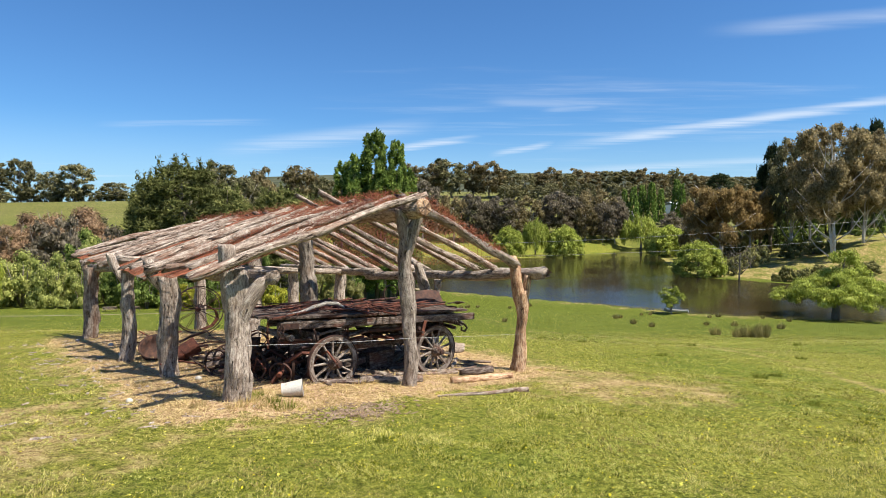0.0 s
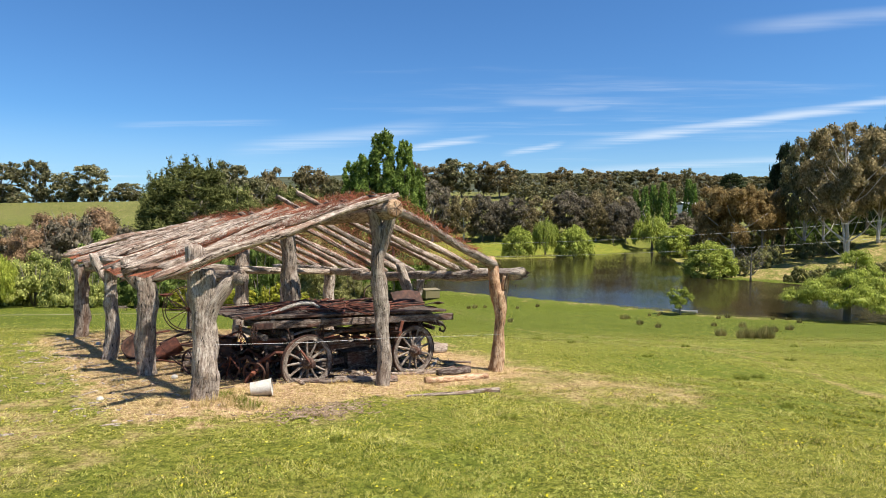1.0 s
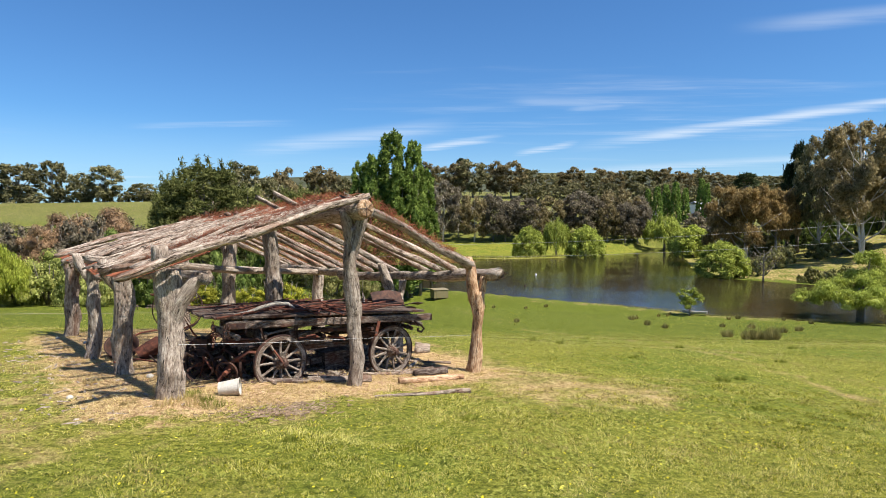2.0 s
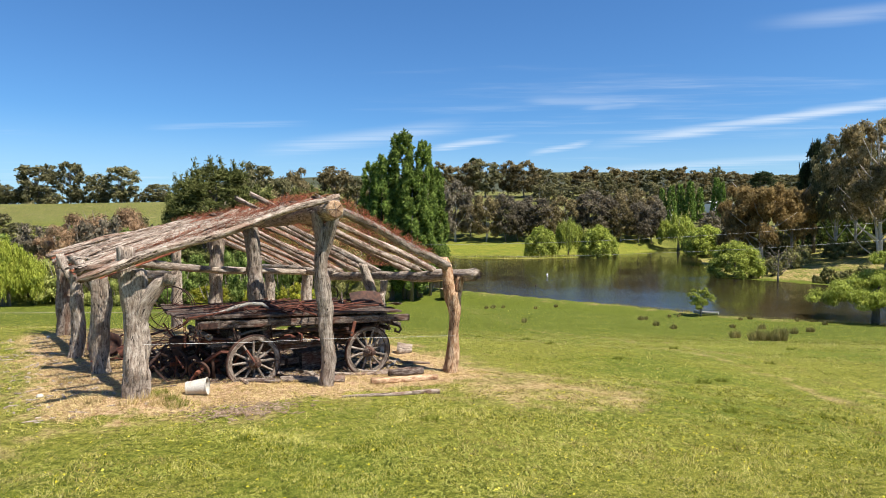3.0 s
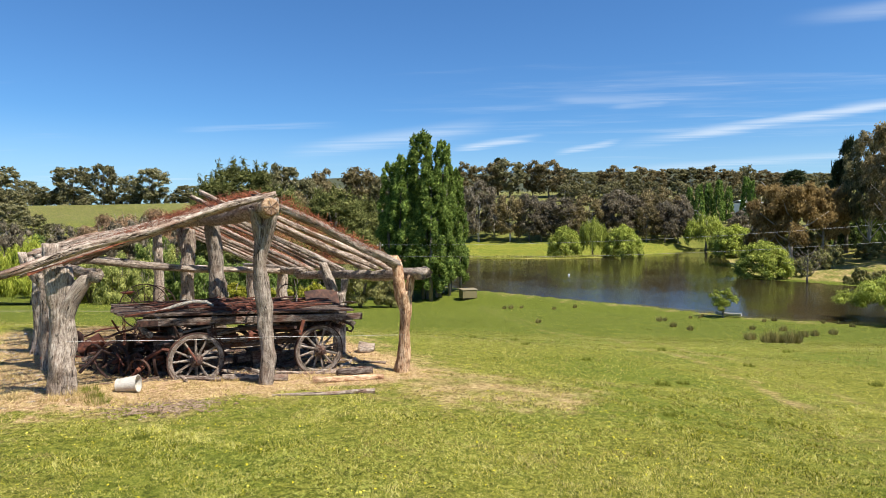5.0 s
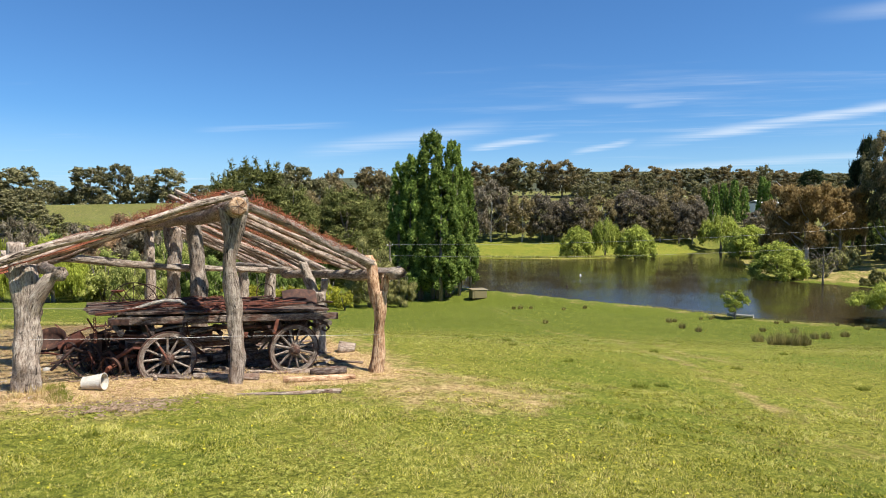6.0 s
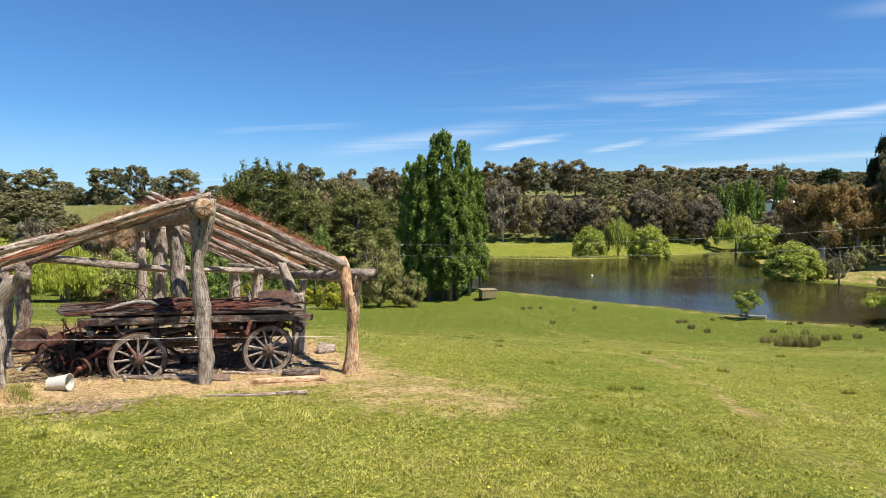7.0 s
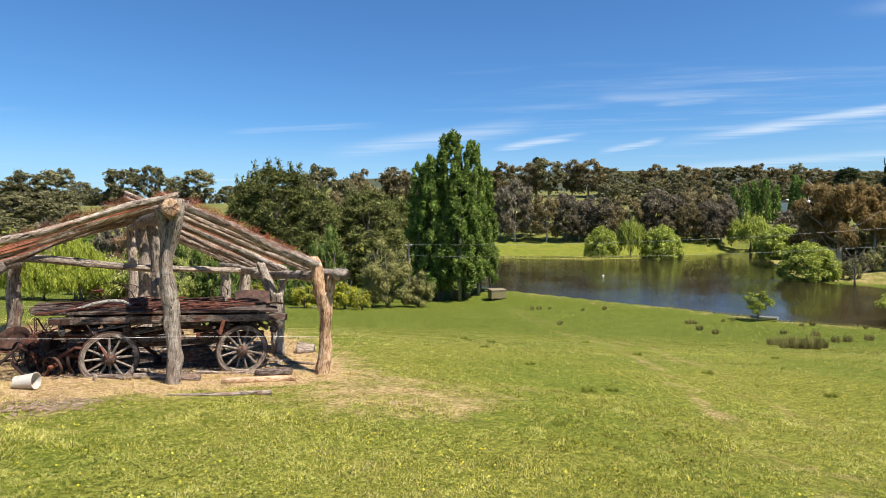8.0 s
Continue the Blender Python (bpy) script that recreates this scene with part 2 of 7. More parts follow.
BARK_CRUMB = wood("brown_bark_crumbs", (0.085, 0.055, 0.036), (0.22, 0.155, 0.105), (0.36, 0.27, 0.19), (0.16, 0.09, 0.05), 0.4, 0.4)
PALE_STICK = wood("bleached_stick_wood", (0.26, 0.215, 0.17), (0.50, 0.44, 0.37), (0.70, 0.65, 0.57), (0.34, 0.26, 0.19), 0.3, 0.3)
PALE_BARK = wood("pale_gum_bark", (0.22, 0.19, 0.16), (0.45, 0.41, 0.36), (0.66, 0.62, 0.56), (0.24, 0.18, 0.13), 0.4, 0.1)


def rust(name, a, b_, c):
    m, nt, b = material(name)
    g = attribute(nt, "grain")
    n1 = noise_node(nt, g, 9.0, 6, 0.65)
    n2 = noise_node(nt, g, 60.0, 4, 0.6)
    col = ramp(nt, n1, ((0.3, a), (0.52, b_), (0.72, c)))
    col = mix_node(nt, step_node(nt, n2, 0.5, 0.7, 0, 0.5), col, a)
    tone = math_node(nt, "ADD", math_node(nt, "MULTIPLY", object_random(nt), 0.5), 0.72)
    link(nt, mix_node(nt, 1.0, col, tone, "MULTIPLY"), b.inputs["Base Color"])
    b.inputs["Roughness"].default_value, b.inputs["Metallic"].default_value = 0.8, 0.15
    bump(nt, b, n2, 0.6, 0.01)
    return m


RUST = rust("rusted_iron", (0.045, 0.015, 0.010), (0.14, 0.042, 0.022), (0.27, 0.09, 0.045))
DARK_RUST = rust("dark_rusted_iron", (0.022, 0.013, 0.010), (0.062, 0.029, 0.02), (0.135, 0.058, 0.033))
NET_RUST = rust("rusted_netting", (0.16, 0.05, 0.025), (0.30, 0.09, 0.04), (0.38, 0.14, 0.07))


def plain(name, col, rough=0.7, metal=0.0, spread=0.15, scale=14.0, dirt=(0.25, 0.2, 0.14), dirt_amount=0.35):
    m, nt, b = material(name)
    co = nt.nodes.new("ShaderNodeTexCoord").outputs["Object"]
    n1, n2 = noise_node(nt, co, scale, 5, 0.6), noise_node(nt, co, scale * 6, 3, 0.6)
    c = ramp(nt, n2, ((0.3, tuple(v * (1 - spread) for v in col)), (0.7, tuple(min(1, v * (1 + spread)) for v in col))))
    c = mix_node(nt, step_node(nt, n1, 0.48, 0.75, 0, dirt_amount), c, dirt)
    link(nt, c, b.inputs["Base Color"])
    b.inputs["Roughness"].default_value, b.inputs["Metallic"].default_value = rough, metal
    bump(nt, b, n2, 0.25, 0.01)
    return m


BUCKET_TIN = plain("chalky_white_enamel", (0.52, 0.49, 0.43), 0.6, 0.1, 0.15, 9, (0.3, 0.23, 0.15), 0.7)
CREAM_METAL = plain("khaki_sheet_metal", (0.20, 0.165, 0.075), 0.6, 0.2)
SHED_ROOF_METAL = plain("faded_khaki_sheet_metal", (0.25, 0.20, 0.12), 0.6, 0.2)
WHITE_WALL = plain("white_painted_wall", (0.78, 0.78, 0.76), 0.7, 0, 0.06, 1.0, (0.5, 0.48, 0.44), 0.2)
WIRE_STEEL = plain("galvanised_wire", (0.42, 0.42, 0.40), 0.5, 0.3)
STONE = plain("pale_field_stone", (0.45, 0.42, 0.37), 0.9)
BOAT_PAINT = plain("faded_boat_paint", (0.42, 0.40, 0.36), 0.6)
FLOAT_WHITE = plain("white_plastic", (0.8, 0.8, 0.78), 0.4)
ROAD_DUST = plain("pale_gravel", (0.22, 0.20, 0.12), 0.95, 0, 0.2, 3)


def foliage(name, dark, mid, light, glow=0.35):
    """Leaves: each leaf its own shade, and some light through it."""
    m, nt, b = material(name)
    nt.nodes.remove(b)
    isl = nt.nodes.new("ShaderNodeNewGeometry").outputs["Random Per Island"]
    co = nt.nodes.new("ShaderNodeTexCoord").outputs["Object"]
    patch, tufts = noise_node(nt, co, 0.35, 3, 0.6), noise_node(nt, co, 2.6, 3, 0.7)
    f = math_node(nt, "ADD", math_node(nt, "MULTIPLY", isl, 0.38), math_node(nt, "MULTIPLY", patch, 0.40))
    f = math_node(nt, "ADD", f, math_node(nt, "MULTIPLY", tufts, 0.36))
    col = ramp(nt, f, ((0.34, dark), (0.56, mid), (0.80, light)))
    tone = math_node(nt, "ADD", math_node(nt, "MULTIPLY", object_random(nt), 0.4), 0.66)
    col = mix_node(nt, 1.0, col, tone, "MULTIPLY")
    d, t = nt.nodes.new("ShaderNodeBsdfDiffuse"), nt.nodes.new("ShaderNodeBsdfTranslucent")
    link(nt, col, d.inputs[0])
    link(nt, col, t.inputs[0])
    mx = nt.nodes.new("ShaderNodeMixShader")
    mx.inputs[0].default_value = glow
    link(nt, d.outputs[0], mx.inputs[1])
    link(nt, t.outputs[0], mx.inputs[2])
    link(nt, mx.outputs[0], nt.nodes["Material Output"].inputs[0])
    return m


GUM_LEAF = foliage("gum_leaves", (0.073, 0.073, 0.034), (0.210, 0.198, 0.096), (0.465, 0.418, 0.224), 0.45)
GUM_GREY = foliage("grey_gum_leaves", (0.088, 0.074, 0.048), (0.232, 0.196, 0.136), (0.450, 0.388, 0.285), 0.5)
GUM_BROWN = foliage("russet_gum_leaves", (0.100, 0.080, 0.036), (0.242, 0.196, 0.098), (0.449, 0.366, 0.200), 0.5)
ACACIA_LEAF = foliage("russet_acacia_leaves", (0.165, 0.112, 0.046), (0.400, 0.285, 0.120), (0.640, 0.480, 0.225), 0.55)
BANK_GUM = foliage("olive_brown_gum_leaves", (0.135, 0.108, 0.052), (0.310, 0.250, 0.128), (0.530, 0.435, 0.245), 0.55)
RED_LEAF = foliage("reddish_leaves", (0.172, 0.120, 0.069), (0.371, 0.248, 0.146), (0.586, 0.396, 0.241), 0.45)
CONIFER_LEAF = foliage("conifer_needles", (0.048, 0.056, 0.018), (0.142, 0.155, 0.048), (0.309, 0.309, 0.113), 0.3)
PINE_LEAF = foliage("dark_pine_needles", (0.02, 0.03, 0.016), (0.05, 0.07, 0.032), (0.1, 0.12, 0.055), 0.25)
POPLAR_LEAF = foliage("poplar_leaves", (0.054, 0.086, 0.020), (0.165, 0.232, 0.052), (0.372, 0.465, 0.114), 0.4)
WILLOW_LEAF = foliage("willow_leaves", (0.180, 0.220, 0.036), (0.401, 0.456, 0.086), (0.581, 0.611, 0.161), 0.4)
WILLOW_DEEP = foliage("soft_willow_leaves", (0.186, 0.222, 0.030), (0.427, 0.481, 0.076), (0.683, 0.698, 0.145), 0.45)
PALE_LEAF = foliage("pale_shrub_leaves", (0.130, 0.161, 0.041), (0.340, 0.366, 0.101), (0.680, 0.659, 0.238), 0.4)
FAR_POPLAR = foliage("far_poplar_leaves", (0.067, 0.113, 0.024), (0.179, 0.276, 0.060), (0.344, 0.448, 0.113), 0.4)
OLIVE_LEAF = foliage("olive_grey_leaves", (0.121, 0.121, 0.044), (0.264, 0.253, 0.094), (0.418, 0.385, 0.154), 0.35)
BUSH_LEAF = foliage("green_shrub_leaves", (0.059, 0.092, 0.021), (0.165, 0.224, 0.055), (0.356, 0.422, 0.119), 0.35)
YELLOW_LEAF = foliage("yellow_green_leaves", (0.17, 0.17, 0.02), (0.36, 0.35, 0.045), (0.5, 0.48, 0.08), 0.35)
GRASS_BLADE = foliage("grass_blades", (0.12, 0.155, 0.02), (0.24, 0.275, 0.04), (0.42, 0.41, 0.10), 0.4)
STRAW_BLADE = foliage("straw_blades", (0.31, 0.22, 0.085), (0.53, 0.405, 0.175), (0.72, 0.58, 0.30), 0.3)


def grass_leaf(name, stops, glow=0.35):
    """Grass whose shade changes from clump to clump as well as from blade to blade."""
    m, nt, b = material(name)
    nt.nodes.remove(b)
    isl = nt.nodes.new("ShaderNodeNewGeometry").outputs["Random Per Island"]
    co = nt.nodes.new("ShaderNodeTexCoord").outputs["Object"]
    clump, patch, field = noise_node(nt, co, 7.0, 4, 0.7), noise_node(nt, co, 1.3, 4, 0.65), noise_node(nt, co, 0.16, 3, 0.6)
    f = math_node(nt, "ADD", math_node(nt, "MULTIPLY", isl, 0.75), math_node(nt, "MULTIPLY", clump, 0.45))
    f = math_node(nt, "ADD", f, math_node(nt, "MULTIPLY", math_node(nt, "SUBTRACT", patch, 0.5), 1.0))
    f = math_node(nt, "ADD", f, math_node(nt, "MULTIPLY", math_node(nt, "SUBTRACT", field, 0.5), 0.85))
    col = ramp(nt, f, stops)
    d, t = nt.nodes.new("ShaderNodeBsdfDiffuse"), nt.nodes.new("ShaderNodeBsdfTranslucent")
    link(nt, col, d.inputs[0])
    link(nt, col, t.inputs[0])
    mx = nt.nodes.new("ShaderNodeMixShader")
    mx.inputs[0].default_value = glow
    link(nt, d.outputs[0], mx.inputs[1])
    link(nt, t.outputs[0], mx.inputs[2])
    link(nt, mx.outputs[0], nt.nodes["Material Output"].inputs[0])
    return m


LAWN_BLADE = grass_leaf("paddock_grass", ((0.32, (0.040, 0.056, 0.005)), (0.47, (0.255, 0.272, 0.020)), (0.62, (0.55, 0.52, 0.062)), (0.77, (0.84, 0.76, 0.28))), 0.42)
FIELD_BLADE = grass_leaf("far_paddock_grass", ((0.32, (0.040, 0.054, 0.005)), (0.47, (0.205, 0.23, 0.017)), (0.62, (0.395, 0.39, 0.046)), (0.77, (0.74, 0.67, 0.26))), 0.42)
# Paddock green darkened for the shaded blade sides seen at a grazing view.
DAM_BLADE = grass_leaf("lush_dam_grass", ((0.30, (0.042, 0.057, 0.006)), (0.47, (0.165, 0.190, 0.016)), (0.64, (0.315, 0.322, 0.038)), (0.82, (0.55, 0.51, 0.17))), 0.42)
WEED_LEAF = foliage("broad_weed_leaves", (0.24, 0.29, 0.055), (0.44, 0.47, 0.10), (0.66, 0.63, 0.20), 0.3)
RUSH_BLADE = foliage("rush_blades", (0.15, 0.145, 0.045), (0.32, 0.285, 0.1), (0.55, 0.46, 0.21), 0.3)
FLOWER = foliage("yellow_petals", (0.5, 0.42, 0.02), (0.66, 0.57, 0.04), (0.78, 0.7, 0.12), 0.2)


def ground_material():
    m, nt, b = material("paddock")
    co = nt.nodes.new("ShaderNodeTexCoord").outputs["Object"]
    n1, n2, n3, n4 = noise_node(nt, co, 0.22, 5, 0.6), noise_node(nt, co, 1.6, 5, 0.65), noise_node(nt, co, 11, 8, 0.8), noise_node(nt, co, 60, 5, 0.8)
    turf = math_node(nt, "ADD", math_node(nt, "MULTIPLY", n3, 0.42), math_node(nt, "MULTIPLY", n4, 0.58))
    green = ramp(nt, turf, ((0.43, (0.034, 0.041, 0.005)), (0.50, (0.145, 0.155, 0.017)), (0.58, (0.39, 0.36, 0.075))))
    lush = ramp(nt, turf, ((0.43, (0.024, 0.036, 0.004)), (0.50, (0.112, 0.14, 0.014)), (0.58, (0.285, 0.295, 0.048))))
    tuftn = math_node(nt, "ADD", math_node(nt, "MULTIPLY", n3, 0.55), math_node(nt, "MULTIPLY", n4, 0.45))
    straw = ramp(nt, tuftn, ((0.44, (0.132, 0.072, 0.032)), (0.5, (0.414, 0.277, 0.128)), (0.57, (0.669, 0.502, 0.273))))
    soil = ramp(nt, tuftn, ((0.44, (0.180, 0.095, 0.050)), (0.5, (0.450, 0.293, 0.162)), (0.57, (0.666, 0.486, 0.306))))
    col = mix_node(nt, step_node(nt, n1, 0.42, 0.62), green, lush)
    # Downslope turf takes a darker green, the shade of blades seen side-on.
    deep = ramp(nt, turf, ((0.43, (0.020, 0.031, 0.004)), (0.50, (0.082, 0.105, 0.011)), (0.58, (0.20, 0.215, 0.032))))
    col = mix_node(nt, attribute(nt, "deep", False), col, deep)
    dry = math_node(nt, "ADD", attribute(nt, "dry", False), math_node(nt, "ADD", math_node(nt, "MULTIPLY", math_node(nt, "SUBTRACT", n2, 0.5), 1.3), math_node(nt, "MULTIPLY", math_node(nt, "SUBTRACT", n1, 0.5), 0.9)))
    col = mix_node(nt, step_node(nt, dry, 0.40, 0.85, 0, 0.85), col, straw)
    bare = math_node(nt, "ADD", attribute(nt, "bare", False), math_node(nt, "MULTIPLY", math_node(nt, "SUBTRACT", n2, 0.5), 1.5))
    dirt = mix_node(nt, step_node(nt, n2, 0.42, 0.6), soil, straw)
    col = mix_node(nt, step_node(nt, bare, 0.45, 0.62), col, dirt)
    n5 = noise_node(nt, co, 0.02, 6, 0.7)
    bushland = ramp(nt, n5, ((0.35, (0.035, 0.04, 0.022)), (0.55, (0.075, 0.08, 0.045)), (0.7, (0.12, 0.12, 0.07))))
    col = mix_node(nt, attribute(nt, "forest", False), col, bushland)
    link(nt, col, b.inputs["Base Color"])
    b.inputs["Roughness"].default_value, b.inputs["Specular IOR Level"].default_value = 0.95, 0.1
    bump(nt, b, math_node(nt, "ADD", n3, math_node(nt, "MULTIPLY", n4, 0.4)), 0.8, 0.06)
    return m


GROUND = ground_material()


def water_material():
    m, nt, b = material("dam_water")
    co = nt.nodes.new("ShaderNodeTexCoord").outputs["Object"]
    murk = noise_node(nt, co, 0.03, 3, 0.5)
    link(nt, ramp(nt, murk, ((0.3, (0.020, 0.017, 0.008)), (0.7, (0.036, 0.028, 0.012)))), b.inputs["Base Color"])
    b.inputs["Roughness"].default_value, b.inputs["IOR"].default_value = 0.05, 1.33
    small, big = noise_node(nt, scale_node(nt, co, (1.2, 2.2, 1)), 1.6, 4, 0.6), noise_node(nt, co, 0.05, 3, 0.5)
    bump(nt, b, math_node(nt, "MULTIPLY", small, step_node(nt, big, 0.35, 0.65, 0.3, 1.0)), 0.22, 0.12)
    return m


WATER = water_material()

# ---------------------------------------------------------------- ground
WATER_Z = -13.0
SLOPE_Y = [-60, 8, 12.5, 14, 20, 45, 60, 95, 128, 140, 235, 255, 270, 300, 470, 560, 3000]
SLOPE = [-0.03, -0.045, -0.075, -0.06, -0.19, -0.18, -0.125, -0.11, -0.06, 0.0, 0.0, 0.05, 0.11, 0.16, 0.15, 0.05, 0.06]
TAB_Y = np.concatenate([np.arange(-60, 600, 0.5), np.arange(600, 3200, 10)])
TAB_S = np.interp(TAB_Y, SLOPE_Y, SLOPE)
TAB_Z = np.concatenate([[0], np.cumsum((TAB_S[1:] + TAB_S[:-1]) / 2 * np.diff(TAB_Y))])
TAB_Z -= np.interp(10.9, TAB_Y, TAB_Z)
LAKE = [(-14, 142), (-6.4, 134.3), (7, 125.6), (17.6, 118), (27, 112.7), (35, 106.2), (41.3, 100.6), (50, 98), (57, 95.3), (66, 93.5), (80, 90), (130, 78), (140, 96),
        (99, 135.5), (92, 139.5), (85, 150), (78, 158), (71, 163.5), (67, 168), (75, 200), (92, 256), (99, 312), (78, 288), (46, 252), (22, 240), (0, 240), (-13, 239), (-28, 215), (-32, 180), (-24, 155)]


def smooth(t):
    t = np.clip(t, 0, 1)
    return t * t * (3 - 2 * t)


def lake_distance(x, y):
    """Distance to the shore; negative in the water."""
    x, y = np.asarray(x, float), np.asarray(y, float)
    d, inside = np.full(x.shape, 1e9), np.zeros(x.shape, bool)
    for (ax, ay), (bx, by) in zip(LAKE, LAKE[1:] + LAKE[:1]):
        ex, ey = bx - ax, by - ay
        t = np.clip(((x - ax) * ex + (y - ay) * ey) / (ex * ex + ey * ey), 0, 1)
        d = np.minimum(d, np.hypot(x - ax - t * ex, y - ay - t * ey))
        cross = (ay > y) != (by > y)
        inside ^= cross & (x < (bx - ax) * (y - ay) / (by - ay + 1e-12) + ax)
    return np.where(inside, -d, d)


def wave(x, y, size, seed):
    return np.sin(x / size + seed) * np.cos(y / size * 1.13 + seed * 2.1) + 0.5 * np.sin((x + y) / size * 1.9 + seed * 3.3)


def lumps(x, y, size, seed):
    """Smooth random lumps of a given size, 0 to 1."""
    table = np.random.default_rng(seed).random(4096)
    u, v = np.asarray(x) / size + 500.0, np.asarray(y) / size + 500.0
    i, j = np.floor(u).astype(np.int64), np.floor(v).astype(np.int64)
    a, b = smooth(u - i), smooth(v - j)
    cell = lambda p, q: table[(p * 73856093 ^ q * 19349663) % 4096]
    return (cell(i, j) * (1 - a) + cell(i + 1, j) * a) * (1 - b) + (cell(i, j + 1) * (1 - a) + cell(i + 1, j + 1) * a) * b


def height(x, y):
    x, y = np.asarray(x, float), np.asarray(y, float)
    z = np.interp(y, TAB_Y, TAB_Z)
    z = z - 0.20 * np.tanh(x / 10) * (1 - smooth((y - 20) / 40))
    z = z + 0.035 * wave(x, y, 2.3, 0.4) * (1 - smooth((y - 6) / 8) * 0.3) * smooth((np.hypot(x + 2, y - 12) - 4) / 6)
    z = z - 0.012 * np.clip(x - 3, 0, 60) * smooth((y - 25) / 30) * (1 - smooth((y - 130) / 60))
    z = z - 0.09 * np.exp(-((x + 0.6) ** 2 + (y - 12.2) ** 2) / 2.5)
    cx, cy = np.clip(x, -11, 11), np.clip(y, 3, 18) - 10
    tilt = 0.047 - 0.0043 * cx - 0.0148 * cy - 0.0016 * cx * cy - 0.0023 * cx * cx + 0.0031 * cy * cy
    z = z + tilt * (1 - smooth((y - 16) / 14)) + 0.11 * np.exp(-((x + 3.2) ** 2 + (y - 8.7) ** 2) / 0.9)
    far = smooth((y - 60) / 120)
    z = z + far * 0.5 * wave(x, y, 31, 1.1) * smooth((y - 230) / 60)
    z = z + 5 * smooth((-x - 60) / 150) * smooth((y - 150) / 120)
    edge = np.interp(y, [0, 168, 256, 314, 420], [260, 66, 92, 100, 190])
    s = np.minimum((x + y - 234) * 0.707, x - edge)
    z = z + np.interp(s, [0, 22, 47, 60, 100, 200], [0, 3.8, 7.2, 11.5, 13.5, 14.5]) * (1 - smooth((y - 260) / 120))
    z = z + 60 * smooth((y - 900) / 2000) * (0.6 + 0.4 * np.sin(x / 700 + 1))
    crest = smooth((-x / np.maximum(y, 1) - 0.42) / 0.12) * smooth((y - 320) / 50)
    z = z * (1 - crest) + np.minimum(z, 15 - 0.03 * np.maximum(np.hypot(x, y) - 420, 0)) * crest
    d = lake_distance(x, y)
    near = smooth(d / 14)
    z = np.where(d > 0, (WATER_Z + 0.28) * (1 - near) + z * near, z)
    z = np.where(d <= 0, WATER_Z + 0.28 - np.minimum(2.5, -d * 0.35), z)
    return z


def h(x, y):
    return float(height(np.array([x]), np.array([y]))[0])


FRONT = Vector((-0.66, 10.85, 0))        # foot of the front ridge post
LONG, WIDE = Vector((-0.642, 0.767, 0)), Vector((0.767, 0.642, 0))


def at(u, v, z=None):
    """A place in the bush shed: u metres back along its ridge, v metres across it, z above the world's zero or on the ground."""
    p = FRONT + LONG * u + WIDE * v
    p.z = h(p.x, p.y) if z is None else z
    return p


def shed_uv(x, y):
    dx, dy = x - FRONT.x, y - FRONT.y
    return dx * LONG.x + dy * LONG.y, dx * WIDE.x + dy * WIDE.y


def bare_patch(x, y):
    u, v = shed_uv(x, y)
    du, dv = np.maximum(np.abs(u - 5.0) - 5.1, 0), np.maximum(np.abs(v + 0.4) - 3.0, 0)
    return 1 - smooth(np.hypot(du, dv) / 1.7)


TRACK = [(-2, 116), (0.8, 106), (5.2, 77), (7.6, 60), (9.6, 47), (9.9, 30), (9.4, 21), (9.6, 15), (10, 10), (10.6, 4)]     # wheel ruts across the paddock


def dry_patch(x, y):
    u, v = shed_uv(x, y)
    du, dv = np.maximum(np.abs(u - 5.0) - 5.0, 0), np.maximum(np.abs(v + 0.4) - 3.3, 0)
    d = (1 - smooth(np.hypot(du, dv) / 4.5)) * 0.62
    d = np.maximum(d, 0.76 * np.exp(-((np.abs(x - 3.2) / 2.6) ** 3 + (np.abs(y - 11.3) / 2.1) ** 3)))
    d = np.maximum(d, 0.74 * np.exp(-(((x + 5.6) / 4.0) ** 2 + ((y - 7.0) / 2.8) ** 2)))
    for (ax, ay), (bx, by) in zip(TRACK, TRACK[1:]):
        ex, ey = bx - ax, by - ay
        t = np.clip(((x - ax) * ex + (y - ay) * ey) / (ex * ex + ey * ey), 0, 1)
        off = np.hypot(x - ax - t * ex, y - ay - t * ey)
        d = np.maximum(d, 0.58 * np.exp(-((off - 0.8) / 0.40) ** 2))
    d = np.maximum(d, 0.5 * np.exp(-((lake_distance(x, y) - 1.5) / 4.0) ** 2) * (y < 150))
    bank = smooth((x + y - 236) / 14) * (1 - smooth((y - 230) / 60)) * 0.56
    return np.maximum(np.maximum(d, bank), 0.12 + 0.34 * smooth((y - 290) / 60))


gx = np.concatenate([-np.geomspace(4000, 16, 70), np.arange(-15.7, 18.1, 0.3), np.geomspace(18.5, 4000, 70)])
gy = np.concatenate([[-400, -200, -100, -50, -25, -12, -6, -3], np.arange(0, 26, 0.3), np.arange(26, 60, 0.8), np.arange(60, 330, 2.2), np.geomspace(332, 4400, 70)])
XX, YY = np.meshgrid(gx, gy)
ZZ = height(XX, YY)
nx, ny = len(gx), len(gy)
idx = np.arange(nx * ny).reshape(ny, nx)
quads = np.stack([idx[:-1, :-1], idx[:-1, 1:], idx[1:, 1:], idx[1:, :-1]], -1).reshape(-1, 4)
ground = new("ground", raw_mesh("ground", np.stack([XX, YY, ZZ], -1).reshape(-1, 3), quads, GROUND, True, None,
                                {"bare": bare_patch(XX, YY).ravel(), "dry": dry_patch(XX, YY).ravel(), "deep": (smooth((YY - 20) / 50) * (1 - smooth((YY - 160) / 60))).ravel(), "forest": np.maximum(smooth((YY - 560) / 80), 0.45 * smooth((YY - 285) / 50) + 0.0 * XX).ravel()}))
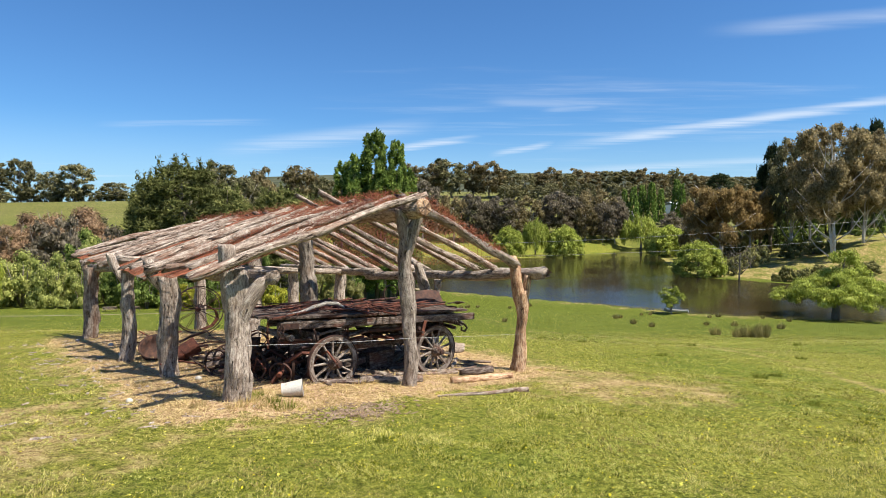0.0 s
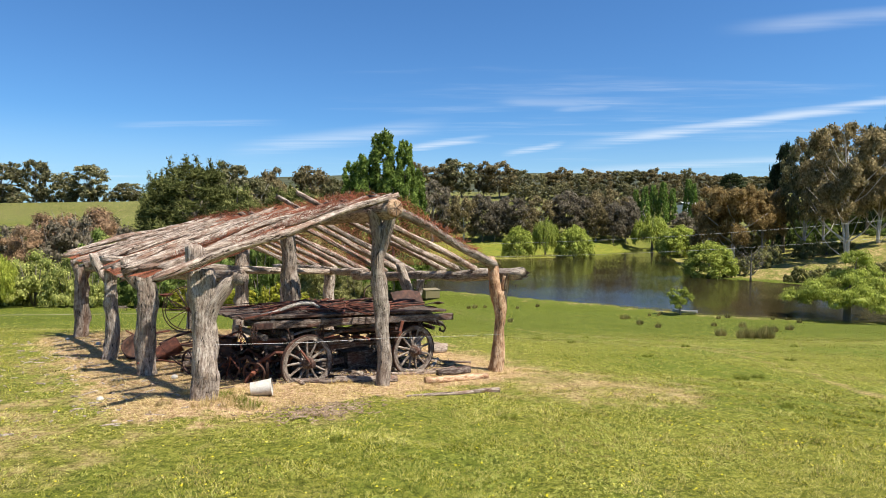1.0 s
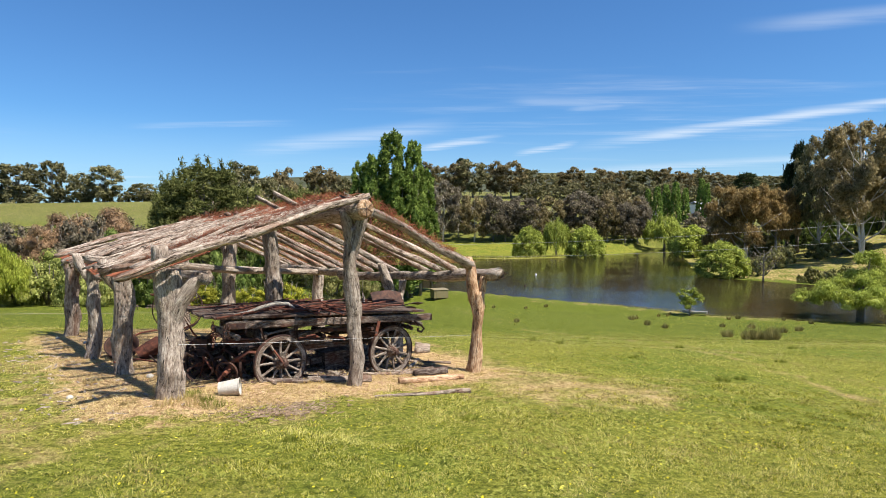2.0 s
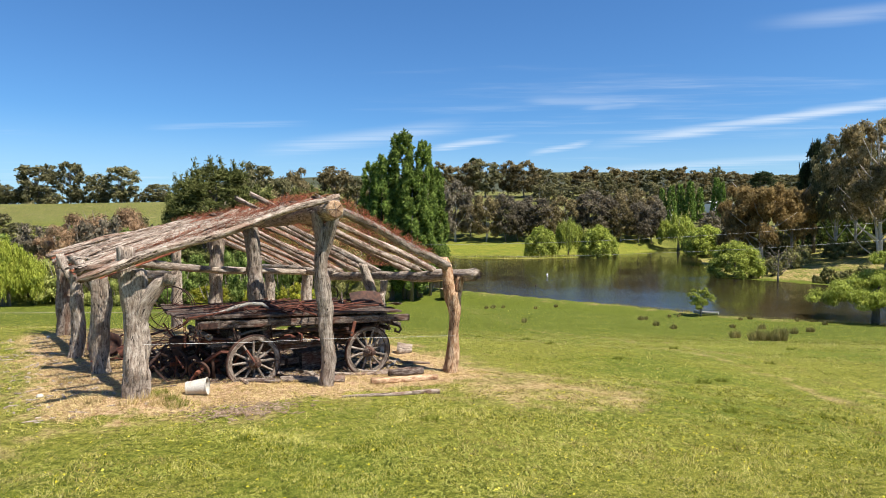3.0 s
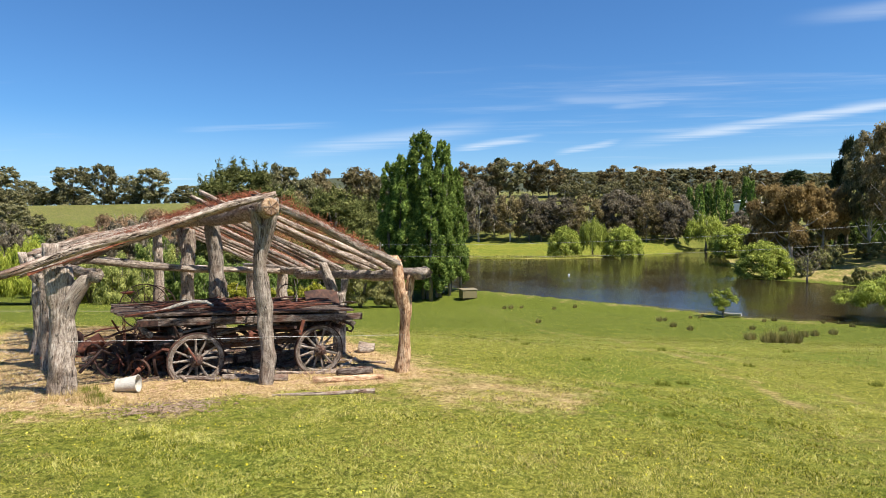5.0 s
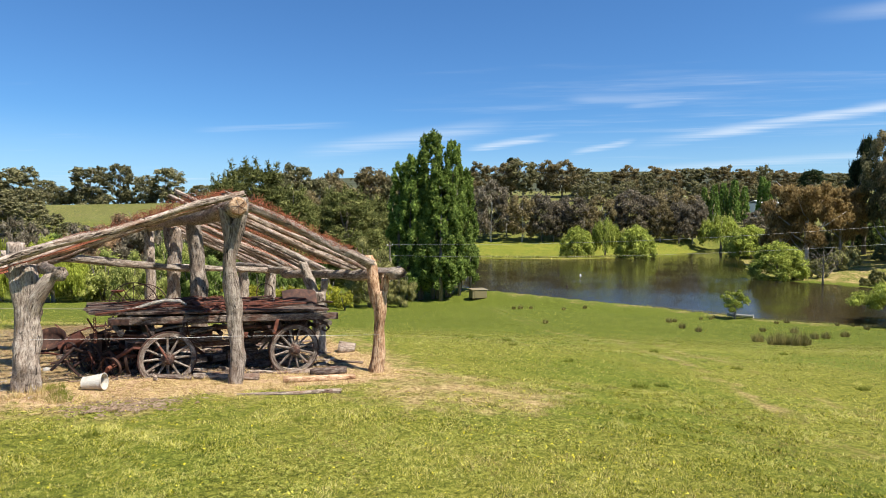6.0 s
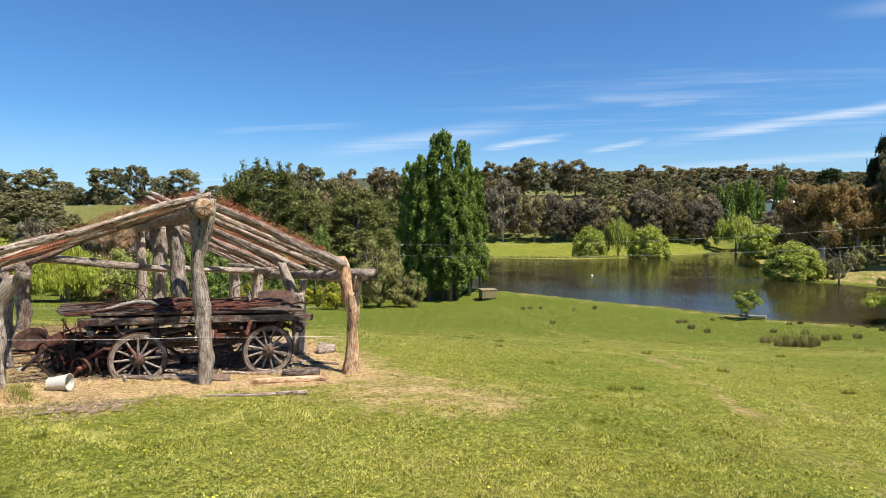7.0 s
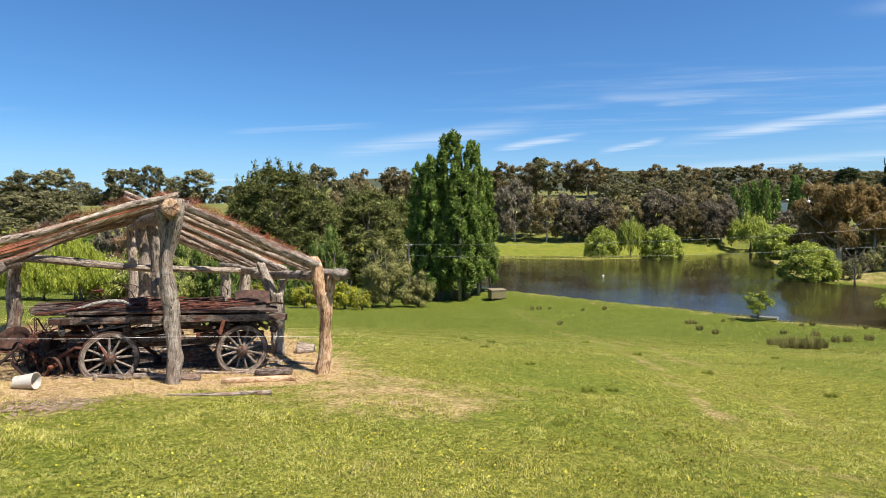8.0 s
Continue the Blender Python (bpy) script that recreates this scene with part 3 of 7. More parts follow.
tagged(ground, "sloping green paddock with dry straw patches round the shed", "ground", kind="structure")

wb = Builder()
wb.add([(x, y, WATER_Z) for x, y in LAKE], [tuple(range(len(LAKE)))])
lake = part("water", wb, WATER)
tagged(lake, "still brown farm dam water reflecting sky and trees", "water", kind="structure")


# ---------------------------------------------------------------- trees
def ball_template(fine):
    bm = bmesh.new()
    bmesh.ops.create_icosphere(bm, subdivisions=fine, radius=1.0)
    v = np.array([p.co[:] for p in bm.verts])
    f = np.array([[p.index for p in q.verts] for q in bm.faces])
    bm.free()
    return v, f


CLUMPS = {1: ball_template(1), 2: ball_template(2)}


def leafy(rng, centres, radii, count, size, rise=0.35, droop=0.0, long=1.6, spray=0.0, fine=1, heart=0.62):
    """A crown of ragged leafy clumps, each a dense uneven heart wrapped in many small leaf sprays. Returns vertices and triangles.
    rise turns the leaves upward, droop lets them hang, spray points them out from the clump."""
    centres, radii = np.asarray(centres, float), np.asarray(radii, float)
    k = len(centres)
    ball_v, ball_f = CLUMPS[fine]
    ragged = heart * (1 if fine > 1 else 1.12) + 0.30 * (rng.random((k, len(ball_v))) - 0.5)
    hearts = centres[:, None] + ball_v[None] * radii[:, None] * ragged[..., None]
    heart_f = (ball_f[None] + (np.arange(k) * len(ball_v))[:, None, None]).reshape(-1, 3)
    share = radii.prod(1) ** (2 / 3)
    pick = rng.choice(k, count, p=share / share.sum())
    way = rng.normal(size=(count, 3))
    way /= np.linalg.norm(way, axis=1)[:, None]
    p = centres[pick] + way * radii[pick] * (0.50 + 0.72 * rng.random(count) ** 0.85)[:, None]
    normal = way * 0.8 + rng.normal(size=(count, 3)) * 0.75
    normal[:, 2] += rise
    normal /= np.linalg.norm(normal, axis=1)[:, None]
    t = rng.normal(size=(count, 3)) + way * spray * 2
    t[:, 2] -= droop * 3
    t -= normal * (t * normal).sum(1)[:, None] * (1 - 0.6 * min(1, spray))
    t /= np.linalg.norm(t, axis=1)[:, None] + 1e-9
    s = np.cross(normal, t)
    a = size * (0.55 + 0.9 * rng.random(count))[:, None]
    leaf = np.stack([p - s * a * 0.5 - t * a * long * 0.35, p + s * a * 0.5 - t * a * long * 0.35, p + t * a * long * 0.65], 1).reshape(-1, 3)
    base = k * len(ball_v)
    return np.concatenate([hearts.reshape(-1, 3), leaf]), np.concatenate([heart_f, base + np.arange(count * 3).reshape(-1, 3)])


def limbs(b, rng, top, r0, forks, spread, low=0.35, lean=0.0):
    """A tapered trunk with limbs that reach towards the crown's clumps. Returns the limb ends."""
    n = 7
    bend = rng.normal(size=(n, 2)) * 0.02 * top
    pts = [(bend[i, 0] * i / n + lean * i / n, bend[i, 1] * i / n, top * 0.8 * i / (n - 1) - 0.3) for i in range(n)]
    b.tube(pts, [r0 * (1.25 if i == 0 else 1 - 0.8 * i / (n - 1)) for i in range(n)], 8, 0.12, int(rng.integers(99)))
    ends = []
    for k in range(forks):
        s = low + (1 - low) * (k + 0.5) / forks
        i = min(n - 2, int(s * (n - 1)))
        o = Vector(pts[i])
        a = k * 2.4 + rng.random()
        reach = spread * (0.65 + 0.35 * rng.random())
        e = Vector((math.cos(a) * reach + lean, math.sin(a) * reach, min(top * 0.95, o.z + top * (0.18 + 0.22 * rng.random()))))
        m1 = o.lerp(e, 0.5) + Vector((0, 0, -0.04 * top))
        b.tube([o, m1, e], [r0 * 0.38 * (1.2 - s * 0.6), r0 * 0.24, r0 * 0.07], 6, 0.1, k)
        ends.append(tuple(e))
    return ends


def lobes(rng, heads, head_r, per, small, flat=0.75):
    """Rounded heads of foliage, each made of small clumps on its upper skin."""
    cs, rs = [], []
    for (x, y, z), r in zip(heads, head_r):
        for _ in range(per):
            w = rng.normal(size=3)
            w[2] = abs(w[2]) * 1.1 - 0.35
            w /= np.linalg.norm(w)
            q = r * small * (0.75 + 0.6 * rng.random())
            cs.append((x + w[0] * r * 0.8, y + w[1] * r * 0.8, z + w[2] * r * 0.8 * flat)), rs.append((q, q, q * 0.8))
    return cs, rs


HEART = {"gum": 0.52, "high gum": 0.4, "umbrella": 0.5, "conifer": 0.42, "column": 0.66, "bush": 0.66, "willow": 0.6, "tiered": 0.5, "weeping": 0.42}


def make_tree(name, label, kind, top, spread, leaf, bark, seed, count, size, forks=9):
    """One tree round the origin, 'top' metres tall and 'spread' metres in radius."""
    rng = np.random.default_rng(seed)
    b = Builder()
    cs, rs = [], []
    droop, rise, long, spray = 0.0, 0.35, 1.6, 0.3
    if kind in ("gum", "high gum"):
        high = kind == "high gum"
        low = 0.30 if high else 0.17
        limbs(b, rng, top * 0.95, top * 0.02, forks, spread * 0.75, 0.2)
        limbs(b, rng, top * 0.85, top * 0.014, forks - 2, spread * 0.6, 0.12, spread * 0.25)
        heads, hr = [], []
        n = 34 if high else 26
        for k in range(n):
            s = (k + rng.random()) / n
            a = k * 2.4 + rng.random() * 0.8
            r = spread * (0.20 + 0.14 * rng.random()) * (0.85 if high else 1.0)
            wide = math.sqrt(max(0.02, 1 - abs(s * 1.75 - 0.85) ** 2.4)) * (0.62 + 0.38 * rng.random())
            heads.append((math.cos(a) * (spread - r * 0.8) * wide, math.sin(a) * (spread - r * 0.8) * wide, top * (low + (0.90 - low) * s))), hr.append(r)
        cs, rs = lobes(rng, heads, hr, 7 if high else 4, 0.38 if high else 0.58, 0.8)
        droop, long = 0.2, 1.5
    elif kind == "umbrella":
        limbs(b, rng, top * 0.92, top * 0.03, 9, spread * 0.8, 0.3)
        limbs(b, rng, top * 0.85, top * 0.02, 7, spread * 0.7, 0.25, spread * 0.2)
        heads, hr = [], []
        for k in range(30):
            a, d = k * 2.4 + rng.random(), spread * math.sqrt((k + 0.5) / 30) * 0.82
            heads.append((math.cos(a) * d, math.sin(a) * d, top * (0.88 - 0.34 * (d / spread) ** 2 - 0.42 * rng.random() ** 1.2))), hr.append(spread * (0.18 + 0.08 * rng.random()))
        cs, rs = lobes(rng, heads, hr, 4, 0.55, 0.6)
    elif kind == "conifer":
        limbs(b, rng, top, top * 0.03, 6, spread * 0.4, 0.15)
        for k in range(240):
            s = rng.random() ** 0.9
            a = k * 2.4 + rng.random()
            w = spread * min(1.0, 0.55 + s * 1.2, (1.02 - s) ** 0.48 * 1.05) * (0.35 + 0.6 * rng.random() ** 0.5)
            r = spread * (0.06 + 0.06 * rng.random())
            cs.append((math.cos(a) * w, math.sin(a) * w, top * (0.03 + 0.88 * s) + 0.16 * w)), rs.append((r * 1.45, r * 1.45, r * 0.85))
        for k in range(16):
            a = rng.random() * 6.28
            w = spread * 0.5 * rng.random()
            cs.append((math.cos(a) * w, math.sin(a) * w, top * (0.84 + 0.14 * rng.random() - 0.1 * w / spread))), rs.append((spread * 0.05, spread * 0.05, top * 0.05))
        long, spray, rise, droop = 3.2, 0.8, 0.3, -0.25
    elif kind == "column":
        for k in range(5):
            a = k * 2.1
            o = (math.cos(a) * spread * 0.45, math.sin(a) * spread * 0.45)
            b.tube([(o[0] * (1 - 0.5 * s), o[1] * (1 - 0.5 * s), top * 0.85 * s - 0.3) for s in (0, 0.3, 0.6, 1)], [top * 0.012, top * 0.010, top * 0.007, 0.03], 7, 0.1, k)
        for k in range(150):
            s = (k + rng.random()) / 150
            a = k * 2.4 + rng.random()
            w = spread * (0.9 - 0.75 * max(0, s - 0.25) ** 1.25 - 0.3 * max(0, 0.2 - s)) * (0.35 + 0.72 * rng.random() ** 0.5)
            r = spread * (0.13 + 0.13 * rng.random()) * (1 - 0.35 * s)
            cs.append((math.cos(a) * w, math.sin(a) * w, top * (0.10 + 0.87 * s))), rs.append((r, r, r * 1.55))
        droop, spray, rise = -0.25, 0.6, 0.55
    elif kind == "willow":
        limbs(b, rng, top, top * 0.035, 8, spread * 0.6, 0.2)
        for k in range(80):
            a, s = k * 2.4 + rng.random() * 0.5, (k + rng.random()) / 80
            w = spread * math.sqrt(max(0, 1 - (s * 1.02) ** 2.4)) * (0.62 + 0.3 * rng.random())
            r = spread * (0.13 + 0.09 * rng.random())
            cs.append((math.cos(a) * w, math.sin(a) * w, top * (0.10 + 0.84 * s))), rs.append((r, r, r * 0.9))
        droop, long, spray = 0.35, 2.4, 0.5
    elif kind == "weeping":
        limbs(b, rng, top, top * 0.04, 8, spread * 0.6, 0.3)
        for k in range(150):
            a, w = rng.random() * 6.28, spread * rng.random() ** 0.45
            lobe = 1 + 0.16 * math.sin(a * 3 + seed) + 0.10 * math.sin(a * 7 + 2)
            hang = top * (0.10 + 0.13 * rng.random())
            r = spread * (0.06 + 0.05 * rng.random())
            z1 = top * (0.98 - 0.45 * (w / spread) ** 2.0) * (1 - 0.5 * rng.random() ** 1.5)
            cs.append((math.cos(a) * w * lobe, math.sin(a) * w * lobe, max(z1 - hang * 0.5, top * 0.10 + hang * 0.9))), rs.append((r * 1.25, r * 1.25, hang * 0.75))
        droop, long, rise, spray = 1.6, 3.6, 0.1, 0.2
    elif kind == "tiered":
        b.tube([(0, 0, -0.3), (0.1, 0, top * 0.22), (-0.2, 0.1, top * 0.5)], [top * 0.05, top * 0.042, top * 0.02], 9, 0.12, seed)
        for k in range(9):
            a = k * 2.4
            e = (math.cos(a) * spread * 0.7, math.sin(a) * spread * 0.7, top * (0.42 + 0.1 * rng.random()))
            b.tube([(0.05, 0, top * (0.2 + 0.02 * k)), (e[0] * 0.5, e[1] * 0.5, top * 0.42), e], [top * 0.022, top * 0.015, top * 0.005], 6, 0.1, k)
        b.tube([(0, 0, top * 0.4), (spread * 0.2, 0, top * 0.65), (spread * 0.3, 0, top * 0.9)], [top * 0.02, top * 0.012, 0.03], 6, 0.1, 3)
        for k in range(120):
            a, w = k * 2.4 + rng.random(), spread * math.sqrt((k + rng.random()) / 120) * (0.75 + 0.3 * rng.random())
            r = spread * (0.07 + 0.06 * rng.random())
            cs.append((math.cos(a) * w, math.sin(a) * w, top * (0.30 + 0.34 * rng.random() * (1.1 - 0.75 * (w / spread) ** 2)))), rs.append((r * 1.3, r * 1.3, r * 0.8))
        for k in range(34):
            a, s = k * 2.4, rng.random()
            w = spread * (0.12 + 0.34 * (1 - s) * rng.random())
            r = spread * (0.06 + 0.05 * rng.random())
            cs.append((math.cos(a) * w + spread * 0.25, math.sin(a) * w, top * (0.58 + 0.38 * s))), rs.append((r * 1.3, r * 1.3, r * 0.8))
        droop, long, rise, spray = 1.0, 3.0, 0.3, 0.3
    elif kind == "bush":
        for k in range(5):
            a = k * 1.26
            b.tube([(0, 0, -0.2), (math.cos(a) * spread * 0.3, math.sin(a) * spread * 0.3, top * 0.4), (math.cos(a) * spread * 0.5, math.sin(a) * spread * 0.5, top * 0.75)], [top * 0.02, top * 0.014, 0.02], 6, 0.1, k)
        for k in range(44):
            a, w, s = k * 2.4, spread * rng.random() ** 0.5 * 0.85, rng.random()
            r = spread * (0.14 + 0.11 * rng.random())
            cs.append((math.cos(a) * w, math.sin(a) * w, top * (0.10 + 0.76 * s * math.sqrt(max(0.05, 1 - (w / spread) ** 2))))), rs.append((r, r, r * 0.8))
    v, f = leafy(rng, cs, rs, count, size, rise, droop, long, spray, 1 if count < 9000 or kind == "conifer" else 2, HEART.get(kind, 0.62))
    fit_z = top / np.percentile(v[:, 2], 99.7)
    fit_r = spread / np.percentile(np.hypot(v[:, 0], v[:, 1]), 97.5)
    v = v * (fit_r, fit_r, fit_z)
    b.v = [(x * fit_r, y * fit_r, z * fit_z) for x, y, z in b.v]
    t = thing(name, (0, 0, 0), label, "tree" if kind != "bush" else "shrub")
    part("trunk", b, bark, t, smooth=True)
    crown = new("crown", raw_mesh("crown", v, f, leaf))
    crown.parent = t
    t["top"], t["spread"] = float(top), float(spread)
    return t


used = set()


def plant(protos, rows, group, sink=0.0):
    """Puts trees at (x, y, height of the top, width) from the prototypes in turn, each turned and scaled for itself."""
    for i, (x, y, ztop, width) in enumerate(rows):
        proto = protos[i % len(protos)]
        z = h(x, y) - sink
        tall = max(1.5, ztop - z)
        m = pose(x, y, z, 0, 0, (i * 137.5 + len(rows) * 31) % 360) @ Matrix.Diagonal((width / 2 / proto["spread"], width / 2 / proto["spread"], tall / proto["top"], 1))
        if proto.name in used:
            tagged(copy_thing(proto, m @ Matrix.Diagonal([1 / c for c in proto.scale] + [1])), group=group)
        else:
            used.add(proto.name)
            proto.matrix_basis = m
            tagged(proto, group=group)


GUM_LEFT = [(-430.9, 431.0, 33.0, 21.2), (-410.4, 431.0, 40.5, 28.4), (-383.3, 431.0, 41.5, 29.9), (-363.1, 431.0, 31.4, 19.8), (-337.3, 421.0, 25.8, 14.9), (-323.5, 431.0, 41.2, 31.1), (-298.9, 431.0, 43.0, 18.5), (-277.9, 431.0, 34.0, 21.0), (-259.6, 431.0, 39.9, 24.3), (-468.7, 431.0, 37.1, 32.7), (-507.4, 431.0, 40.4, 37.9), (-541.8, 431.0, 36.5, 28.7), (-231.8, 431.0, 26.7, 21.5), (-352.6, 341.0, 17.7, 25.7), (-327.2, 341.0, 19.4, 25.4), (-302.7, 346.0, 20.1, 21.8), (-305.6, 331.0, 10.0, 21.1), (-334.2, 331.0, 7.6, 21.3)]
GUM_BEHIND = [(-123.8, 336.0, 32.6, 24.1), (-104.6, 346.0, 30.9, 19.3), (-81.1, 346.0, 32.2, 27.6), (-126.9, 321.0, 24.0, 18.8), (-104.1, 321.0, 23.7, 18.6), (-94.3, 331.0, 23.0, 15.8), (-104.8, 301.0, 16.1, 19.2), (-141.4, 331.0, 20.9, 16.2), (-67.3, 341.0, 24.6, 16.1), (-56.7, 346.0, 22.5, 19.5), (-104.7, 281.0, 8.2, 13.7), (-90.9, 291.0, 10.0, 14.0)]
GUM_RIDGE = [(-28.2, 481.0, 46.4, 23.0), (-7.7, 486.0, 47.4, 22.2), (6.2, 481.0, 48.4, 27.1), (24.2, 491.0, 47.8, 20.4), (36.1, 481.0, 47.9, 26.8), (53.0, 491.0, 41.2, 22.0), (69.1, 511.0, 39.8, 18.2), (82.8, 521.0, 42.2, 18.5), (92.4, 521.0, 45.8, 22.1), (104.8, 521.0, 41.0, 18.3), (116.8, 531.0, 46.3, 20.5), (133.3, 541.0, 44.0, 20.8), (146.6, 541.0, 44.8, 20.7), (159.8, 541.0, 45.1, 20.6), (174.1, 541.0, 47.2, 20.5), (190.2, 541.0, 44.2, 22.2), (208.7, 551.0, 47.5, 15.0), (225.7, 561.0, 44.8, 22.8), (243.1, 561.0, 42.2, 24.6), (260.3, 561.0, 40.6, 24.5), (277.3, 561.0, 41.8, 24.3), (294.1, 561.0, 40.2, 24.2), (-39.3, 491.0, 41.6, 20.9), (-48.4, 491.0, 39.4, 20.9)]
GUM_FILL = [(45.3, 452.0, 27.6, 11.4), (49.8, 428.4, 25.4, 13.4), (61.9, 437.3, 25.0, 10.7), (70.1, 430.7, 25.7, 12.8), (80.2, 453.7, 29.1, 12.7), (89.7, 448.3, 24.3, 12.0), (96.0, 447.7, 27.4, 13.0), (102.5, 432.3, 27.8, 11.1), (115.1, 452.5, 24.0, 11.4), (123.1, 440.7, 28.3, 11.6), (124.5, 429.3, 25.2, 13.1), (141.9, 452.8, 28.4, 12.6), (145.2, 442.2, 28.4, 10.6), (156.4, 453.6, 28.5, 12.2), (157.6, 428.8, 25.1, 12.0), (175.7, 454.7, 27.8, 12.6), (172.3, 430.4, 24.1, 11.9), (180.6, 429.6, 21.2, 13.1), (196.3, 444.3, 22.0, 10.9), (201.0, 443.7, 25.7, 12.3), (215.5, 451.9, 27.8, 11.4), (224.5, 455.5, 25.6, 11.6), (-33.3, 381.0, 20.7, 12.0), (-26.5, 361.0, 14.7, 10.7)]
GUM_SHORE = [(-10.1, 301.0, 21.5, 19.3), (5.2, 301.0, 13.7, 15.9), (14.7, 303.0, 14.8, 16.5), (29.6, 306.0, 13.2, 19.8), (44.8, 313.0, 13.9, 17.3), (59.9, 319.0, 17.1, 19.7), (71.5, 323.0, 14.4, 15.3), (80.8, 323.0, 18.0, 21.4), (93.1, 331.0, 14.5, 16.1), (-18.4, 313.0, 13.1, 13.3), (-2.8, 316.0, 12.6, 14.5), (24.2, 319.0, 12.5, 14.4), (54.2, 326.0, 12.6, 15.0), (71.3, 304.8, 9.5, 13.0), (80.0, 305.3, 11.0, 14.0), (88.0, 311.2, 10.0, 13.0), (36.0, 304.0, 8.5, 12.0), (20.5, 303.0, 7.5, 11.0)]
LOMBARDY = [(105.1, 353.0, 19.8, 5.8), (109.6, 351.0, 21.2, 6.4), (115.9, 355.0, 22.3, 6.1), (120.0, 351.0, 23.5, 6.9), (126.0, 353.0, 20.2, 6.0), (138.3, 361.0, 26.1, 6.8), (139.7, 357.0, 23.3, 5.5)]
BANK_BUSH = [(126.0, 240.1, 6.5, 13.4), (136.5, 245.1, 8.8, 13.6), (145.5, 245.1, 9.8, 15.0), (154.6, 245.1, 11.2, 15.9), (163.6, 245.1, 11.7, 15.9), (172.7, 245.1, 12.1, 15.9), (182.9, 245.1, 11.7, 15.9), (127.6, 225.1, 2.1, 8.4), (131.0, 215.1, 1.4, 8.8), (149.0, 215.1, 0.7, 8.0)]
BANK_SCRUB = [(89.5, 158.1, -9.1, 4.4), (92.5, 156.1, -9.5, 4.9), (98.8, 158.1, -8.8, 5.9), (103.3, 157.1, -8.4, 5.3), (111.3, 158.1, -7.8, 5.9), (85.6, 156.1, -11.0, 2.3), (82.6, 172.1, -7.3, 4.8), (91.5, 180.1, -5.8, 6.0), (108.8, 190.1, -3.4, 7.8), (118.9, 195.1, -2.8, 7.3), (122.1, 190.1, -3.3, 5.3), (76.6, 170.1, -8.8, 3.5), (99.0, 188.1, -4.8, 5.3)]
ACACIA = [(95.0, 207.1, 13.4, 24.5), (108.1, 214.1, 13.2, 15.1), (89.4, 214.1, 8.8, 11.9)]
GUM_RIGHT = [(115.6, 180.1, 30.5, 26.5), (117.3, 205.1, 29.0, 15.9), (139.2, 190.1, 31.1, 17.5), (124.4, 206.1, 32.0, 17.1), (130.1, 188.1, 27.8, 17.3)]
PINE_DARK = [(119.5, 222.1, 29.9, 9.8), (158.1, 235.1, 38.5, 6.9), (166.0, 235.1, 40.9, 10.0), (117.6, 225.1, 22.9, 7.5), (-3.7, 501.0, 51.4, 13.7), (195.1, 430.1, 34.5, 23.9)]
CREST_BUSH = [(-553.8, 438.5, 29.2, 14.9), (-537.5, 438.8, 25.8, 19.5), (-509.6, 430.1, 27.1, 20.3), (-505.7, 439.8, 25.0, 17.5), (-474.0, 425.4, 24.0, 14.5), (-471.3, 430.8, 29.9, 20.4), (-454.9, 432.1, 30.4, 16.0), (-444.7, 433.5, 21.9, 16.3), (-430.5, 435.2, 27.8, 19.9), (-419.0, 440.8, 28.2, 19.7), (-405.3, 438.4, 20.3, 15.0), (-384.1, 433.2, 25.2, 19.5), (-377.0, 437.9, 21.7, 15.2), (-352.8, 424.1, 24.5, 15.1), (-338.0, 424.6, 22.8, 19.4), (-326.4, 425.7, 27.5, 15.7), (-327.6, 438.7, 23.4, 18.4), (-305.6, 423.8, 20.4, 16.8), (-298.3, 438.8, 24.3, 15.5), (-284.9, 440.9, 22.1, 16.6), (-272.8, 433.8, 22.4, 13.7), (-260.2, 430.3, 28.0, 14.2), (-239.9, 423.7, 21.0, 13.7), (-235.1, 440.2, 23.2, 15.1)]
BANK_UNDER = [(97.5, 236.0, -0.5, 12.0), (104.8, 231.0, 2.4, 12.9), (114.6, 235.0, 3.2, 13.8), (106.0, 221.0, -2.5, 8.0)]
SHORE_BUSH = [(-16.7, 331.0, -0.0, 14.1), (1.4, 331.0, 0.9, 15.1), (19.3, 333.0, 0.0, 13.3), (40.0, 336.0, -0.9, 13.3), (53.1, 336.0, -0.9, 13.2), (70.7, 339.0, 0.9, 15.0), (89.6, 341.0, -0.8, 11.9), (100.7, 346.0, 0.0, 12.0), (124.4, 331.0, 6.7, 14.2), (124.3, 301.0, 4.3, 12.8)]
WILLOW_ROUND = [(27.4, 253.0, -0.8, 14.6), (50.5, 253.0, -0.3, 15.7), (95.7, 257.0, -0.1, 18.1), (71.1, 169.0, -3.4, 14.1), (98.3, 276.0, -1.7, 14.2)]
WILLOW_WEEP = [(38.9, 256.0, 2.3, 13.2), (98.1, 301.0, 4.3, 20.3)]
CONIFER = [(-64.2, 150.1, 16.9, 26.5), (-53.5, 150.1, 10.5, 18.1), (-75.5, 156.1, 13.9, 13.1), (-48.1, 165.1, 9.0, 13.8), (-41.7, 158.0, 10.7, 20.4), (-37.3, 171.0, 8.7, 12.6)]
POPLAR = [(-17.9, 129.0, 15.9, 7.9), (-14.6, 129.0, 20.6, 9.1), (-9.9, 129.0, 18.8, 7.0), (-7.7, 131.0, 13.3, 6.8), (-21.4, 131.0, 14.7, 7.2), (-12.1, 127.0, 13.0, 9.0)]
OLIVE = [(-22.3, 106.0, -0.9, 9.8), (-17.3, 109.0, -6.8, 6.0)]
